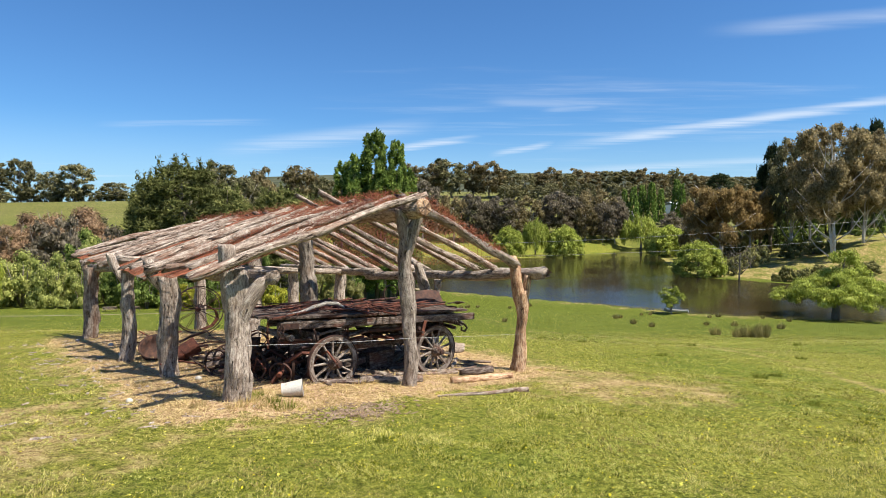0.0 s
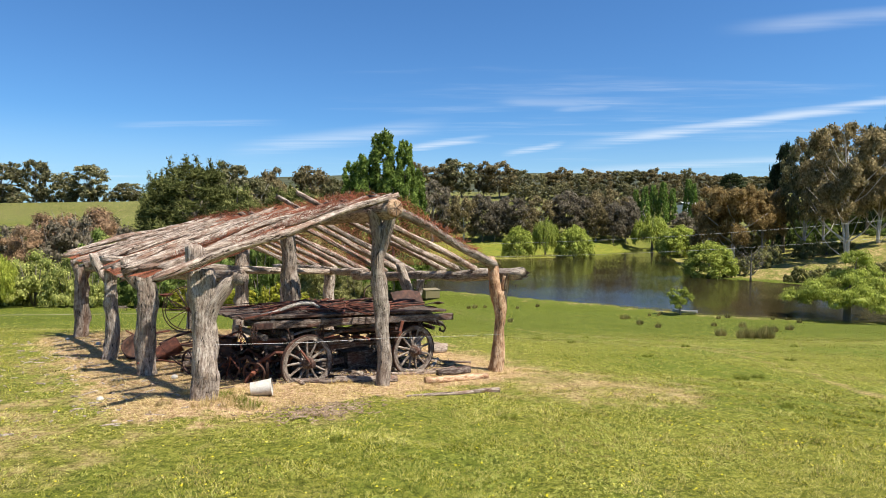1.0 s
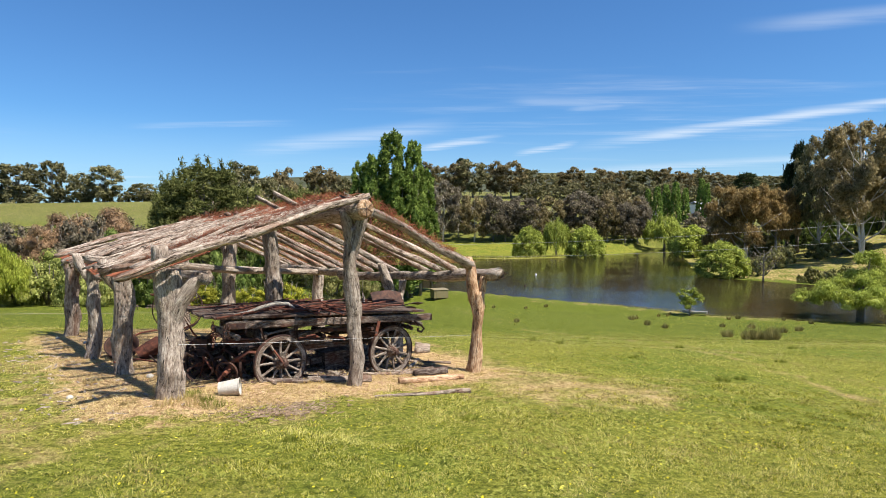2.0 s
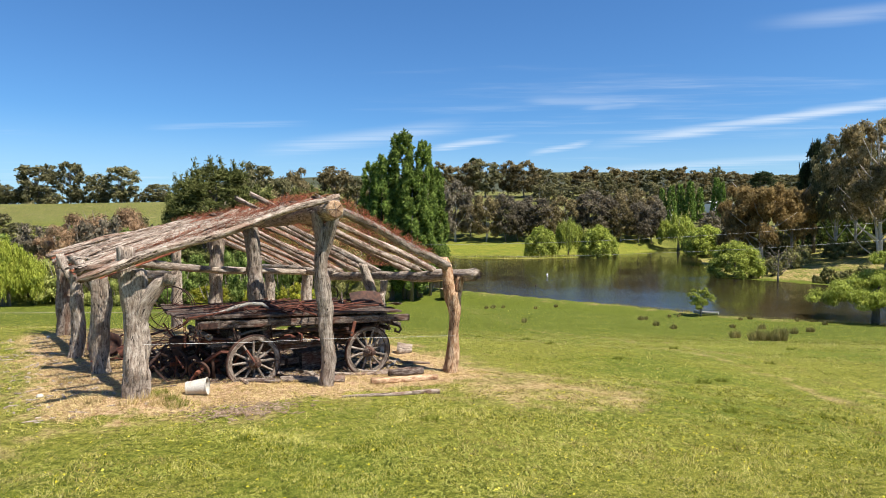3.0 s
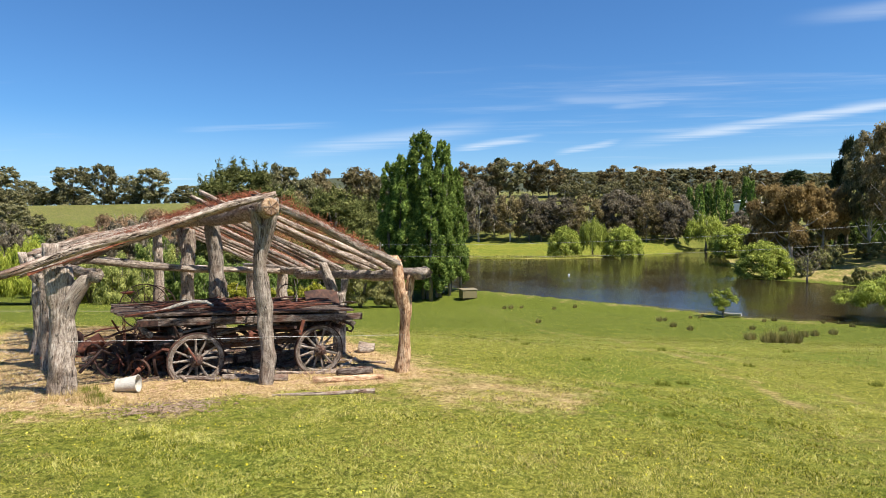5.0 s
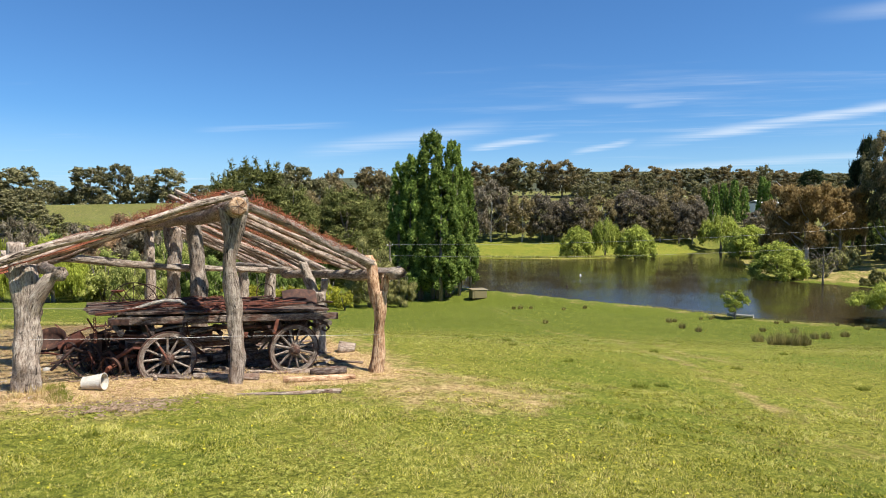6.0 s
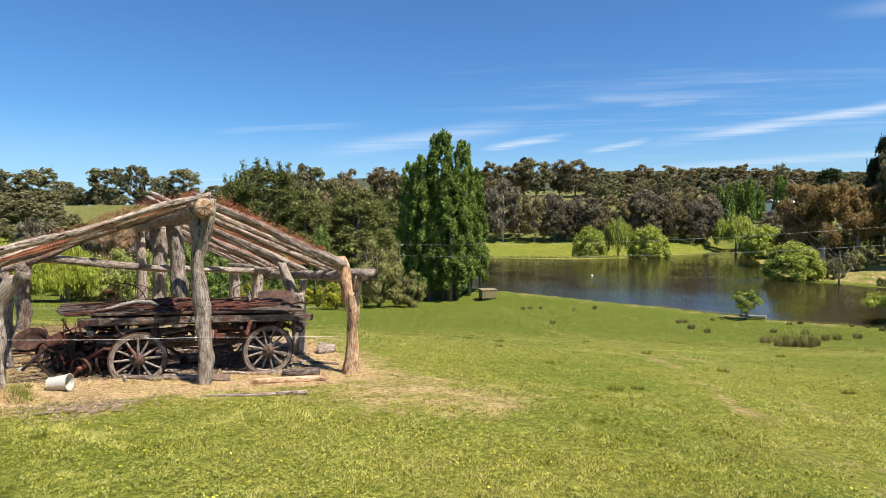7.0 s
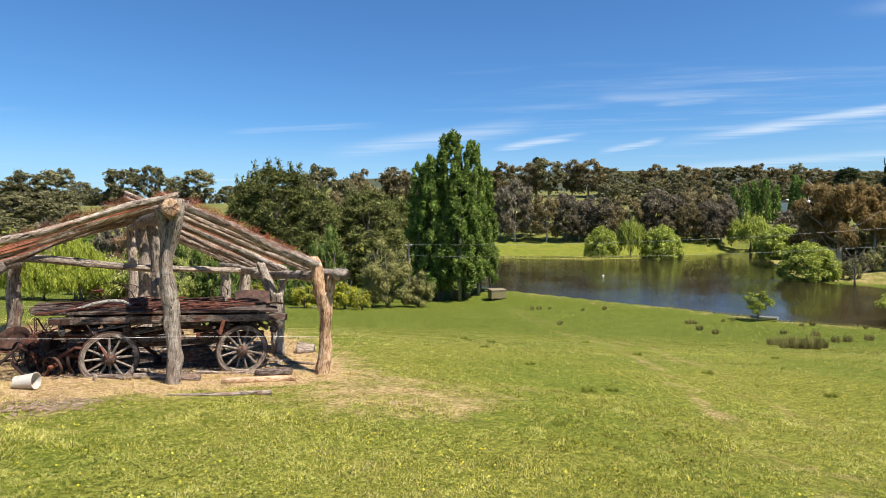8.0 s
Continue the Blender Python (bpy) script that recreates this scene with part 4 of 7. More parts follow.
BUSH_GREEN = [(-36.0, 113.0, 1.4, 7.3), (-39.5, 116.0, -2.0, 7.5), (-45.6, 119.0, -3.4, 8.8), (-54.1, 116.0, -4.5, 8.6), (-63.5, 113.8, -3.4, 7.5), (-56.7, 107.8, -3.6, 7.6), (-52.1, 106.2, -4.2, 7.2), (-50.0, 110.2, -4.1, 7.8), (-46.3, 112.8, -3.6, 6.9), (-39.5, 106.4, -4.1, 6.3), (-39.8, 115.0, -3.8, 8.1)]
WILLOW_LEFT = [(-80.2, 101.0, -1.9, 12.1), (-86.3, 99.0, -3.8, 8.2), (-97.6, 105.0, -2.0, 10.6), (-80.7, 100.3, -1.0, 12.1), (-90.0, 100.3, -1.7, 10.2)]
SHRUB = [(-27.2, 97.0, -7.5, 4.5), (-23.6, 95.0, -8.8, 3.0), (-28.8, 96.0, -8.1, 3.5), (-34.1, 97.0, -8.3, 5.4), (-43.2, 99.0, -8.2, 6.4)]
BUSH_LIGHT = [(-75.4, 108.1, -3.2, 11.0), (-68.1, 106.1, -3.6, 7.9), (-83.0, 110.1, -3.9, 10.2), (-63.7, 106.1, -5.2, 5.9), (-77.2, 135.1, -1.6, 10.0), (-96.5, 122.6, -5.8, 9.7), (-85.2, 116.6, -6.6, 10.4), (-82.6, 122.4, -5.5, 9.8), (-72.8, 117.5, -5.6, 9.5), (-69.9, 124.1, -6.5, 10.2), (-63.1, 124.4, -5.7, 9.3), (-53.2, 117.8, -7.2, 10.9), (-45.5, 115.0, -7.1, 10.5)]
BUSH_RED = [(-134.6, 215.1, 5.7, 30.0), (-141.3, 210.1, 2.6, 19.5), (-115.2, 205.1, 1.8, 17.2), (-133.2, 190.1, 0.9, 17.7)]
GUM_SLOPE = [(-325.6, 331.0, 17.2, 24.6), (-296.0, 321.0, 14.2, 23.8), (-260.9, 301.0, 10.3, 16.7), (-257.4, 261.0, 3.0, 16.9), (-233.4, 251.0, 0.4, 16.3), (-224.2, 256.0, 1.1, 14.2), (-223.1, 271.0, 4.4, 12.6), (-282.6, 271.0, 7.4, 20.1), (-195.9, 251.0, 0.4, 14.0), (-172.6, 241.0, -0.7, 13.4), (-149.4, 231.0, 1.9, 15.0), (-127.9, 221.0, 3.0, 14.3)]
WILLOW_RIGHT = [(63.0, 97.1, -2.2, 17.1)]
BUSH_SLOPE = [(-147.7, 166.8, 2.6, 11.6), (-146.5, 172.4, 0.6, 12.0), (-170.6, 208.5, -3.3, 13.1), (-144.0, 188.8, 0.5, 12.5), (-141.0, 193.3, -1.0, 13.3), (-135.9, 197.8, -0.4, 13.0), (-124.7, 188.8, 1.1, 14.8), (-118.3, 191.4, 2.9, 12.5), (-98.8, 168.1, -0.5, 11.8), (-98.3, 181.2, 0.1, 13.0), (-84.6, 168.1, -1.2, 9.4), (-87.2, 185.9, -3.0, 11.4), (-77.8, 179.4, 1.1, 11.5), (-73.2, 182.3, -0.6, 11.4)]


gum_a = make_tree("gum_tree", "tall olive-brown gum tree with an open crown", "gum", 20, 7.5, GUM_LEAF, PALE_BARK, 1, 3100, 0.62)
gum_b = make_tree("gum_tree", "tall olive-brown gum tree with an open crown", "gum", 18, 8, GUM_LEAF, BARK, 2, 3100, 0.62)
gum_c = make_tree("gum_tree", "russet-tinged gum tree on the far ridge", "gum", 18, 8, GUM_BROWN, BARK, 3, 3100, 0.62)
gum_d = make_tree("gum_tree", "dark olive gum tree on the hill crest", "gum", 19, 8, GUM_LEAF, BARK, 35, 3100, 0.62)
grey_a = make_tree("gum_tree", "grey-brown gum tree beside the far shore", "gum", 18, 8, GUM_GREY, PALE_BARK, 4, 7000, 0.42)
grey_b = make_tree("gum_tree", "grey-brown gum tree beside the far shore", "gum", 17, 8, GUM_GREY, BARK, 5, 7000, 0.42)
grey_c = make_tree("gum_tree", "russet-grey gum tree beside the far shore", "gum", 17, 8, GUM_BROWN, PALE_BARK, 36, 7000, 0.42)
plant([gum_d, gum_b, gum_a], GUM_LEFT, "gum trees on the left hill")
plant([gum_a, gum_c, gum_c, gum_d], GUM_BEHIND, "gum trees behind the cypresses")
plant([gum_a, gum_d, gum_b], GUM_FILL, "gum trees on the far slope")
plant([gum_c, gum_c, gum_b, gum_c, gum_c, gum_d, gum_a], GUM_RIDGE, "gum trees on the far ridge")
plant([grey_a, grey_c, grey_b], GUM_SHORE, "gum trees along the far shore")
plant([gum_a, gum_b, gum_d], GUM_SLOPE, "gum trees in the valley")
bank_a = make_tree("gum_tree", "large spreading gum tree with pale limbs on the bank", "high gum", 26, 12, BANK_GUM, PALE_BARK, 6, 30000, 0.32, 14)
bank_b = make_tree("gum_tree", "large dark gum tree on the bank", "high gum", 24, 11, GUM_LEAF, PALE_BARK, 7, 26000, 0.32, 12)
plant([bank_a, bank_b], GUM_RIGHT, "gum trees on the bank")
lomb = make_tree("lombardy_poplar", "narrow bright green poplar far across the dam", "column", 20, 3.5, FAR_POPLAR, BARK, 8, 3500, 0.45)
plant([lomb], LOMBARDY, "row of far poplars")
wil_a = make_tree("willow_tree", "round light green willow at the water's edge", "willow", 12, 8, WILLOW_LEAF, BARK, 9, 12000, 0.3)
wil_b = make_tree("willow_tree", "light green weeping willow at the water's edge", "weeping", 14, 8, WILLOW_LEAF, BARK, 10, 10000, 0.24)
plant([wil_a], WILLOW_ROUND, "willows round the dam")
plant([wil_b], WILLOW_WEEP, "willows round the dam")
wil_c = make_tree("willow_tree", "weeping willow with hanging bright green strands", "weeping", 10, 6, WILLOW_DEEP, BARK, 11, 21000, 0.13)
plant([wil_c], WILLOW_LEFT, "willows below the paddock")
wil_d = make_tree("willow_tree", "low spreading willow standing on the near shore", "tiered", 11, 7.5, WILLOW_LEAF, BARK, 12, 34000, 0.115)
plant([wil_d], WILLOW_RIGHT, "willows round the dam")
umb = make_tree("acacia_tree", "flat-topped russet tree on the bank above the water", "umbrella", 18, 10, ACACIA_LEAF, PALE_BARK, 13, 20000, 0.30)
plant([umb], ACACIA, "trees on the bank")
dpine = make_tree("pine_tree", "dark green pine tree on the hill", "conifer", 24, 6, PINE_LEAF, BARK, 14, 9000, 0.22)
plant([dpine], PINE_DARK, "dark pines on the hill")
con_a = make_tree("cypress_tree", "broad dark olive-green cypress below the paddock", "conifer", 26, 10, CONIFER_LEAF, BARK, 15, 26000, 0.19)
plant([con_a], CONIFER, "cypresses below the paddock")
pop_a = make_tree("poplar_tree", "tall dense green poplar below the paddock", "column", 32, 4.2, POPLAR_LEAF, BARK, 16, 24000, 0.31)
pop_b = make_tree("poplar_tree", "tall dense green poplar below the paddock", "column", 30, 4.2, POPLAR_LEAF, BARK, 17, 24000, 0.31)
plant([pop_a, pop_b], POPLAR, "clump of poplars")
olv = make_tree("olive_shrub", "rounded grey-olive shrub at the paddock's foot", "bush", 10, 5, OLIVE_LEAF, BARK, 18, 20000, 0.15)
plant([olv], OLIVE, "shrubs at the paddock's foot")
bsh = make_tree("green_shrub", "dense mid-green shrub below the paddock", "bush", 9, 5, BUSH_LEAF, BARK, 19, 6500, 0.24)
plant([bsh], BUSH_GREEN, "shrubs at the paddock's foot")
plant([bsh], BANK_BUSH, "understorey trees on the bank")
bsl = make_tree("light_shrub", "large light green shrub below the paddock", "bush", 9, 6, PALE_LEAF, BARK, 20, 7000, 0.24)
plant([bsl], BUSH_LIGHT, "light shrubs below the paddock")
bsv = make_tree("valley_shrub", "grey-green bushy tree in the valley", "bush", 12, 7, GUM_GREY, BARK, 23, 3000, 0.45)
scr = make_tree("bank_scrub", "low straggling olive scrub on the grassy bank", "bush", 4, 3, OLIVE_LEAF, BARK, 28, 2200, 0.16)
plant([scr], BANK_SCRUB, "scrub on the bank")
plant([olv], BANK_UNDER, "understorey trees on the bank")
plant([bsv], SHORE_BUSH, "bushy trees behind the far shore")
far_bush = make_tree("far_shrub", "olive bushy tree along the hill crest", "bush", 12, 7, GUM_LEAF, BARK, 27, 1500, 0.6)
plant([far_bush], CREST_BUSH, "bushes along the hill crest", 1.8)
plant([bsv, bsv, bsh], BUSH_SLOPE, "bushy trees in the valley")
bsr = make_tree("reddish_tree", "rounded reddish-brown tree in the valley", "bush", 16, 10, RED_LEAF, BARK, 21, 20000, 0.3)
plant([bsr], BUSH_RED, "reddish trees in the valley")
shr = make_tree("yellow_shrub", "small yellow-green shrub at the paddock's foot", "bush", 5, 2.5, YELLOW_LEAF, BARK, 22, 4000, 0.12)
plant([shr], SHRUB, "shrubs at the paddock's foot")


# ---------------------------------------------------------------- bush shed
shed = thing("bush_shed", at(0, 0), "open bush-pole shed of weathered forked posts and bleached roof poles", "shed")


def curve_rows(rows, step=0.07):
    """Rows (dx, z, r) joined by a smooth curve and cut into even steps."""
    q = [Vector(r) for r in rows]
    q = [q[0] * 2 - q[1]] + q + [q[-1] * 2 - q[-2]]
    out = []
    for a, b_, c, d in zip(q, q[1:], q[2:], q[3:]):
        n = max(2, int(abs(c.y - b_.y) / step))
        for i in range(n):
            t = i / n
            out.append(0.5 * (2 * b_ + (c - a) * t + (2 * a - 5 * b_ + 4 * c - d) * t * t + (3 * b_ - a - 3 * c + d) * t ** 3))
    return out + [q[-2]]


def gnarled(b, o, rows, seed, side, seg=26):
    """One weathered trunk or prong: rows give how far it has moved sideways, its height and its radius; it is lumpy, fluted and split, with a broken head."""
    pts = curve_rows(rows)
    base = len(b.v)
    back = Vector((-side.y, side.x, 0))
    n = len(pts)
    for i, p in enumerate(pts):
        drift = Vector((noise.noise(Vector((p.y * 1.1, seed, 0))), noise.noise(Vector((p.y * 1.1, seed, 9))), 0)) * 0.05
        c = o + side * p.x + drift + Vector((0, 0, p.y))
        for k in range(seg):
            a = 2 * math.pi * k / seg
            q = Vector((math.cos(a), math.sin(a), 0))
            lump = noise.noise(q * 0.9 + Vector((0, 0, p.y * 1.9 + seed * 7.3)))
            knot = max(0.0, noise.noise(q * 1.6 + Vector((5, 0, p.y * 3.4 + seed * 3.1))) - 0.22)
            twist = a + p.y * 0.35
            groove = abs(noise.noise(Vector((math.cos(twist) * 3.2, math.sin(twist) * 3.2, p.y * 0.55 + seed * 5.7))))
            chip = noise.noise(q * 5 + Vector((0, 0, p.y * 9 + seed)))
            r = 0.93 * p.z * (1 + 0.22 * lump + 0.55 * knot + 0.30 * (groove - 0.25) + 0.05 * chip)
            lift = 0.0
            if i >= n - 2:
                lift = 0.05 * noise.noise(Vector((math.cos(a) * 2.5, math.sin(a) * 2.5, seed + 40)))
            b.v.append(tuple(c + (side * math.cos(a) + back * math.sin(a)) * r + Vector((0, 0, lift))))
            b.g.append((math.cos(a) * p.z + seed * 1.7, math.sin(a) * p.z, p.y + seed * 5.3))
    for i in range(n - 1):
        for k in range(seg):
            v0, v1 = base + i * seg + k, base + i * seg + (k + 1) % seg
            b.f.append((v0, v1, v1 + seg, v0 + seg))
    top = base + (n - 1) * seg
    for ring_r, dz in ((0.72, 0.025), (0.3, 0.03)):
        start = len(b.v)
        c = sum((Vector(b.v[top + k]) for k in range(seg)), Vector()) / seg
        for k in range(seg):
            p = Vector(b.v[top + k])
            b.v.append(tuple(c + (p - c) * ring_r + Vector((0, 0, dz * noise.noise(Vector((k * 0.9, seed, dz * 50)))))))
            b.g.append(b.g[top + k])
        for k in range(seg):
            b.f.append((top + k, top + (k + 1) % seg, start + (k + 1) % seg, start + k))
        top = start
    b.f.append(tuple(top + k for k in range(seg)))


SIDE = Vector((0.97, 0.24, 0)).normalized()


def post(u, v, rows, prongs=(), seed=0, mat=None):
    """A crooked split trunk set in the ground; rows of (sideways, height above the ground, radius), and prongs of the same kind for its fork."""
    b = Builder()
    o = at(u, v)
    first = rows[0]
    gnarled(b, o, [(first[0], -0.25, first[2] * 1.06)] + list(rows), seed, SIDE)
    for k, rows_ in enumerate(prongs):
        head = rows_[0]
        gnarled(b, o, [(head[0], head[1], head[2] * 0.45)] + list(rows_[1:]), seed + 20 + k, SIDE, 18)
    return part("post", b, mat or POST_WOOD, shed, smooth=True)


post(0.1, -3.12, [(0, 0, 0.215), (0.015, 0.38, 0.195), (0.03, 0.75, 0.18), (0.05, 1.13, 0.175), (0.06, 1.5, 0.17), (0.07, 1.75, 0.155), (0.08, 1.93, 0.12)],
     [[(0.0, 0.9, 0.14), (-0.04, 1.45, 0.135), (-0.07, 1.9, 0.13), (-0.09, 2.28, 0.13)], [(0.06, 0.8, 0.13), (0.12, 1.3, 0.145), (0.25, 1.55, 0.15), (0.36, 1.72, 0.13), (0.43, 1.80, 0.11)]], 1)
post(3.1, -3.2, [(0, 0, 0.165), (-0.02, 0.5, 0.185), (0, 1.0, 0.195), (0.03, 1.35, 0.18), (0.0, 1.86, 0.16)], [[(-0.12, 1.6, 0.12), (-0.24, 1.85, 0.11), (-0.33, 2.16, 0.09)]], 2)
post(5.45, -3.4, [(0, 0, 0.165), (0.05, 0.7, 0.145), (0.06, 1.3, 0.14), (0.06, 1.95, 0.135)], [[(-0.04, 1.65, 0.12), (-0.16, 1.95, 0.10), (-0.26, 2.27, 0.085)]], 3)
post(10.0, -3.3, [(0, 0, 0.19), (0.04, 0.6, 0.195), (0.06, 1.2, 0.185), (0.05, 1.9, 0.17)], [[(0.02, 1.3, 0.13), (-0.12, 2.1, 0.1)], [(0.08, 1.3, 0.12), (0.3, 2.05, 0.09)]], 4, RAFTER_WOOD)
post(0.0, 0.0, [(0, 0, 0.135), (0.01, 0.66, 0.13), (0, 1.21, 0.13), (-0.045, 1.62, 0.125), (-0.08, 2.07, 0.125), (-0.055, 2.44, 0.13), (-0.02, 2.85, 0.15)],
     [[(-0.06, 2.3, 0.11), (-0.13, 2.85, 0.11), (-0.21, 3.14, 0.085)], [(-0.04, 2.2, 0.10), (0.08, 2.8, 0.115), (0.19, 3.12, 0.09), (0.21, 3.33, 0.06)]], 5)
post(4.15, 0.14, [(0, 0, 0.185), (0.02, 0.8, 0.18), (0.05, 1.5, 0.205), (0.0, 1.95, 0.16), (-0.04, 2.6, 0.175), (-0.05, 3.3, 0.15)], (), 6)
post(7.0, 0.0, [(0, 0, 0.2), (0.05, 1.2, 0.18), (0.1, 2.4, 0.18), (0.14, 2.9, 0.14)], [[(0.1, 1.9, 0.13), (-0.05, 2.5, 0.11), (-0.12, 3.0, 0.09)]], 7)
post(11.0, -0.05, [(0, 0, 0.18), (0.02, 1.5, 0.165), (0, 3.3, 0.14)], (), 8)
post(-0.06, 2.78, [(0, 0, 0.15), (0.043, 0.43, 0.135), (0.054, 0.86, 0.115), (0.075, 1.3, 0.14), (0.06, 1.66, 0.15)],
     [[(0.03, 1.15, 0.12), (-0.04, 1.7, 0.135), (-0.11, 2.05, 0.12), (-0.17, 2.38, 0.075)], [(0.06, 1.15, 0.10), (0.13, 1.6, 0.095), (0.19, 1.99, 0.085)]], 9, TAN_WOOD)
post(2.5, 2.55, [(0, 0, 0.17), (0.0, 0.8, 0.155), (-0.02, 1.45, 0.17)], [[(-0.02, 1.1, 0.13), (-0.2, 1.6, 0.14), (-0.38, 2.15, 0.10)], [(0.0, 1.1, 0.12), (0.14, 1.75, 0.1)]], 10)
post(7.2, 2.8, [(0, 0, 0.19), (0.0, 0.9, 0.18), (0, 1.85, 0.165)], (), 11)
post(10.3, 2.8, [(0, 0, 0.2), (0.0, 0.9, 0.19), (0, 2.0, 0.17)], (), 12)


def pole(name, a, z, ra, rb, seed, mat=RAFTER_WOOD, bend=0.06, seg=20, jag=0.22):
    b = Builder()
    a, z = Vector(a), Vector(z)
    n = 22
    side = (z - a).cross(Vector((0, 0, 1))).normalized()
    pts = []
    for i in range(n):
        s = i / (n - 1)
        p = a.lerp(z, s)
        p += side * bend * noise.noise(Vector((s * 2.5, seed * 1.3, 0))) * 2 + Vector((0, 0, bend * noise.noise(Vector((s * 2.5, seed * 1.3, 7))) * 1.4))
        pts.append(p)
    b.tube(pts, [ra + (rb - ra) * i / (n - 1) for i in range(n)], seg, 0.17, seed, 0.32, freq=2.5)
    way = (z - a).normalized()
    for k in range(seg):
        for i, sign in ((k, -1), (len(b.v) - seg + k, 1)):
            b.v[i] = tuple(Vector(b.v[i]) + way * sign * jag * (noise.noise(Vector((k * 1.9, seed, sign))) + 0.2))
    return part(name, b, mat, shed, smooth=True)


def ridge_z(u):
    return 3.17 - 0.048 * u


def west_z(u):
    return 2.10 - 0.08 * min(u, 3.6)


def east_z(u):
    return 1.88 - 0.085 * min(u, 6) - 0.01 * max(0, u - 6)


pole("ridge_beam", at(-0.42, -0.03, ridge_z(-0.4) + 0.0), at(11.4, -0.05, ridge_z(11.4)), 0.165, 0.12, 20, POST_WOOD, 0.07, 18, 0.03)
end_m = Matrix.Translation(at(-0.445, -0.03, ridge_z(-0.4))) @ LONG.to_track_quat("Z", "Y").to_matrix().to_4x4()
end_face = part("end_face", Builder().lathe(end_m, [(0, -0.035), (0.125, -0.03), (0.15, -0.01), (0.158, 0.03), (0, 0.03)], 22), TAN_WOOD, shed, "sawn end of the ridge beam, split by radial cracks")
for i, (ang, ln) in enumerate(((0, 0.13), (70, 0.11), (140, 0.13), (205, 0.12), (270, 0.135), (320, 0.1))):
    part("crack", Builder().box(end_m @ Matrix.Rotation(radians(ang), 4, "Z") @ Matrix.Translation((ln / 2, 0, -0.034)), (ln, 0.013 - 0.001 * i, 0.012)), WAGON_WOOD, end_face)
pole("eave_beam", at(-0.2, -2.66, 2.15), at(10.6, -3.16, 1.62), 0.105, 0.10, 21, POST_WOOD, 0.05, 20, 0.04)
pole("eave_beam", at(-0.45, 3.05, east_z(0) - 0.0), at(5.5, 2.65, east_z(5.5)), 0.115, 0.10, 22, POST_WOOD, 0.05)
pole("eave_beam", at(5.2, 2.7, east_z(5.2) + 0.1), at(11.2, 2.8, east_z(11)), 0.10, 0.09, 23, POST_WOOD, 0.05)
pole("tie_beam", at(6.2, -3.3, 2.03), at(6.9, 2.7, 1.40), 0.10, 0.085, 24, POST_WOOD, 0.06)

random.seed(5)
WEST_U = [-0.38, -0.05, 0.75, 1.5, 2.05, 3.0, 3.7, 4.75, 5.4, 6.5, 7.3, 8.2, 9.1, 9.8, 10.5, 10.8]
EAST_U = [-0.15, 0.95, 1.55, 2.1, 3.1, 3.9, 4.6, 5.6, 6.3, 7.3, 8.2, 9.0, 9.9, 10.6]
for k, u in enumerate(WEST_U):
    over = rnd(-0.1, 0.12) if k > 1 else 0.05
    low = rnd(-3.55, -3.2) - (0.3 if k in (5, 9, 12) else 0) if k > 2 else -3.75 + 0.1 * k
    r = rnd(0.045, 0.10) if k > 1 else 0.058 - 0.012 * k
    zl = west_z(u) + 0.08 + rnd(-0.05, 0.06)
    pole("rafter", at(u + rnd(-0.15, 0.15), low, zl - (abs(low) - 3.7) * 0.3), at(u + rnd(-0.15, 0.15), over, ridge_z(u) + 0.2 + over * 0.3 + rnd(-0.03, 0.05)), r, r * rnd(0.65, 0.9), 30 + k, bend=rnd(0.05, 0.12) if k > 1 else 0.07)
for k, u in enumerate(EAST_U):
    over = -(0.55 if k in (3, 4) else rnd(0.0, 0.16)) if k else -0.02
    r = rnd(0.055, 0.08) if k else 0.095
    pole("rafter", at(u + rnd(-0.08, 0.08), 2.9 + rnd(0, 0.25) if k else 2.62, east_z(u) + 0.10 if k else 2.08), at(u + rnd(-0.35, 0.35), over, ridge_z(u) + 0.18 - over * 0.42), r, r * rnd(0.6, 0.85), 70 + k, RAFTER_WOOD if k % 4 else POST_WOOD, bend=rnd(0.025, 0.06) if k else 0.03)


random.seed(15)
for k in range(20):
    u, s0 = rnd(0.2, 10.4), rnd(0.05, 0.6)
    s1 = min(1.04, s0 + rnd(0.25, 0.55))
    zt = lambda uu, ss: west_z(uu) + 0.17 + (ridge_z(uu) + 0.05 - west_z(uu)) * (1 - ss)
    du = rnd(-0.12, 0.12)
    pole("bark_slab", at(u, -3.45 * s0 - 0.1, zt(u, s0)), at(u + du, -3.45 * s1 - 0.1, zt(u + du, s1)), rnd(0.03, 0.055), rnd(0.02, 0.04), 120 + k, bend=0.03, seg=8, jag=0.3)


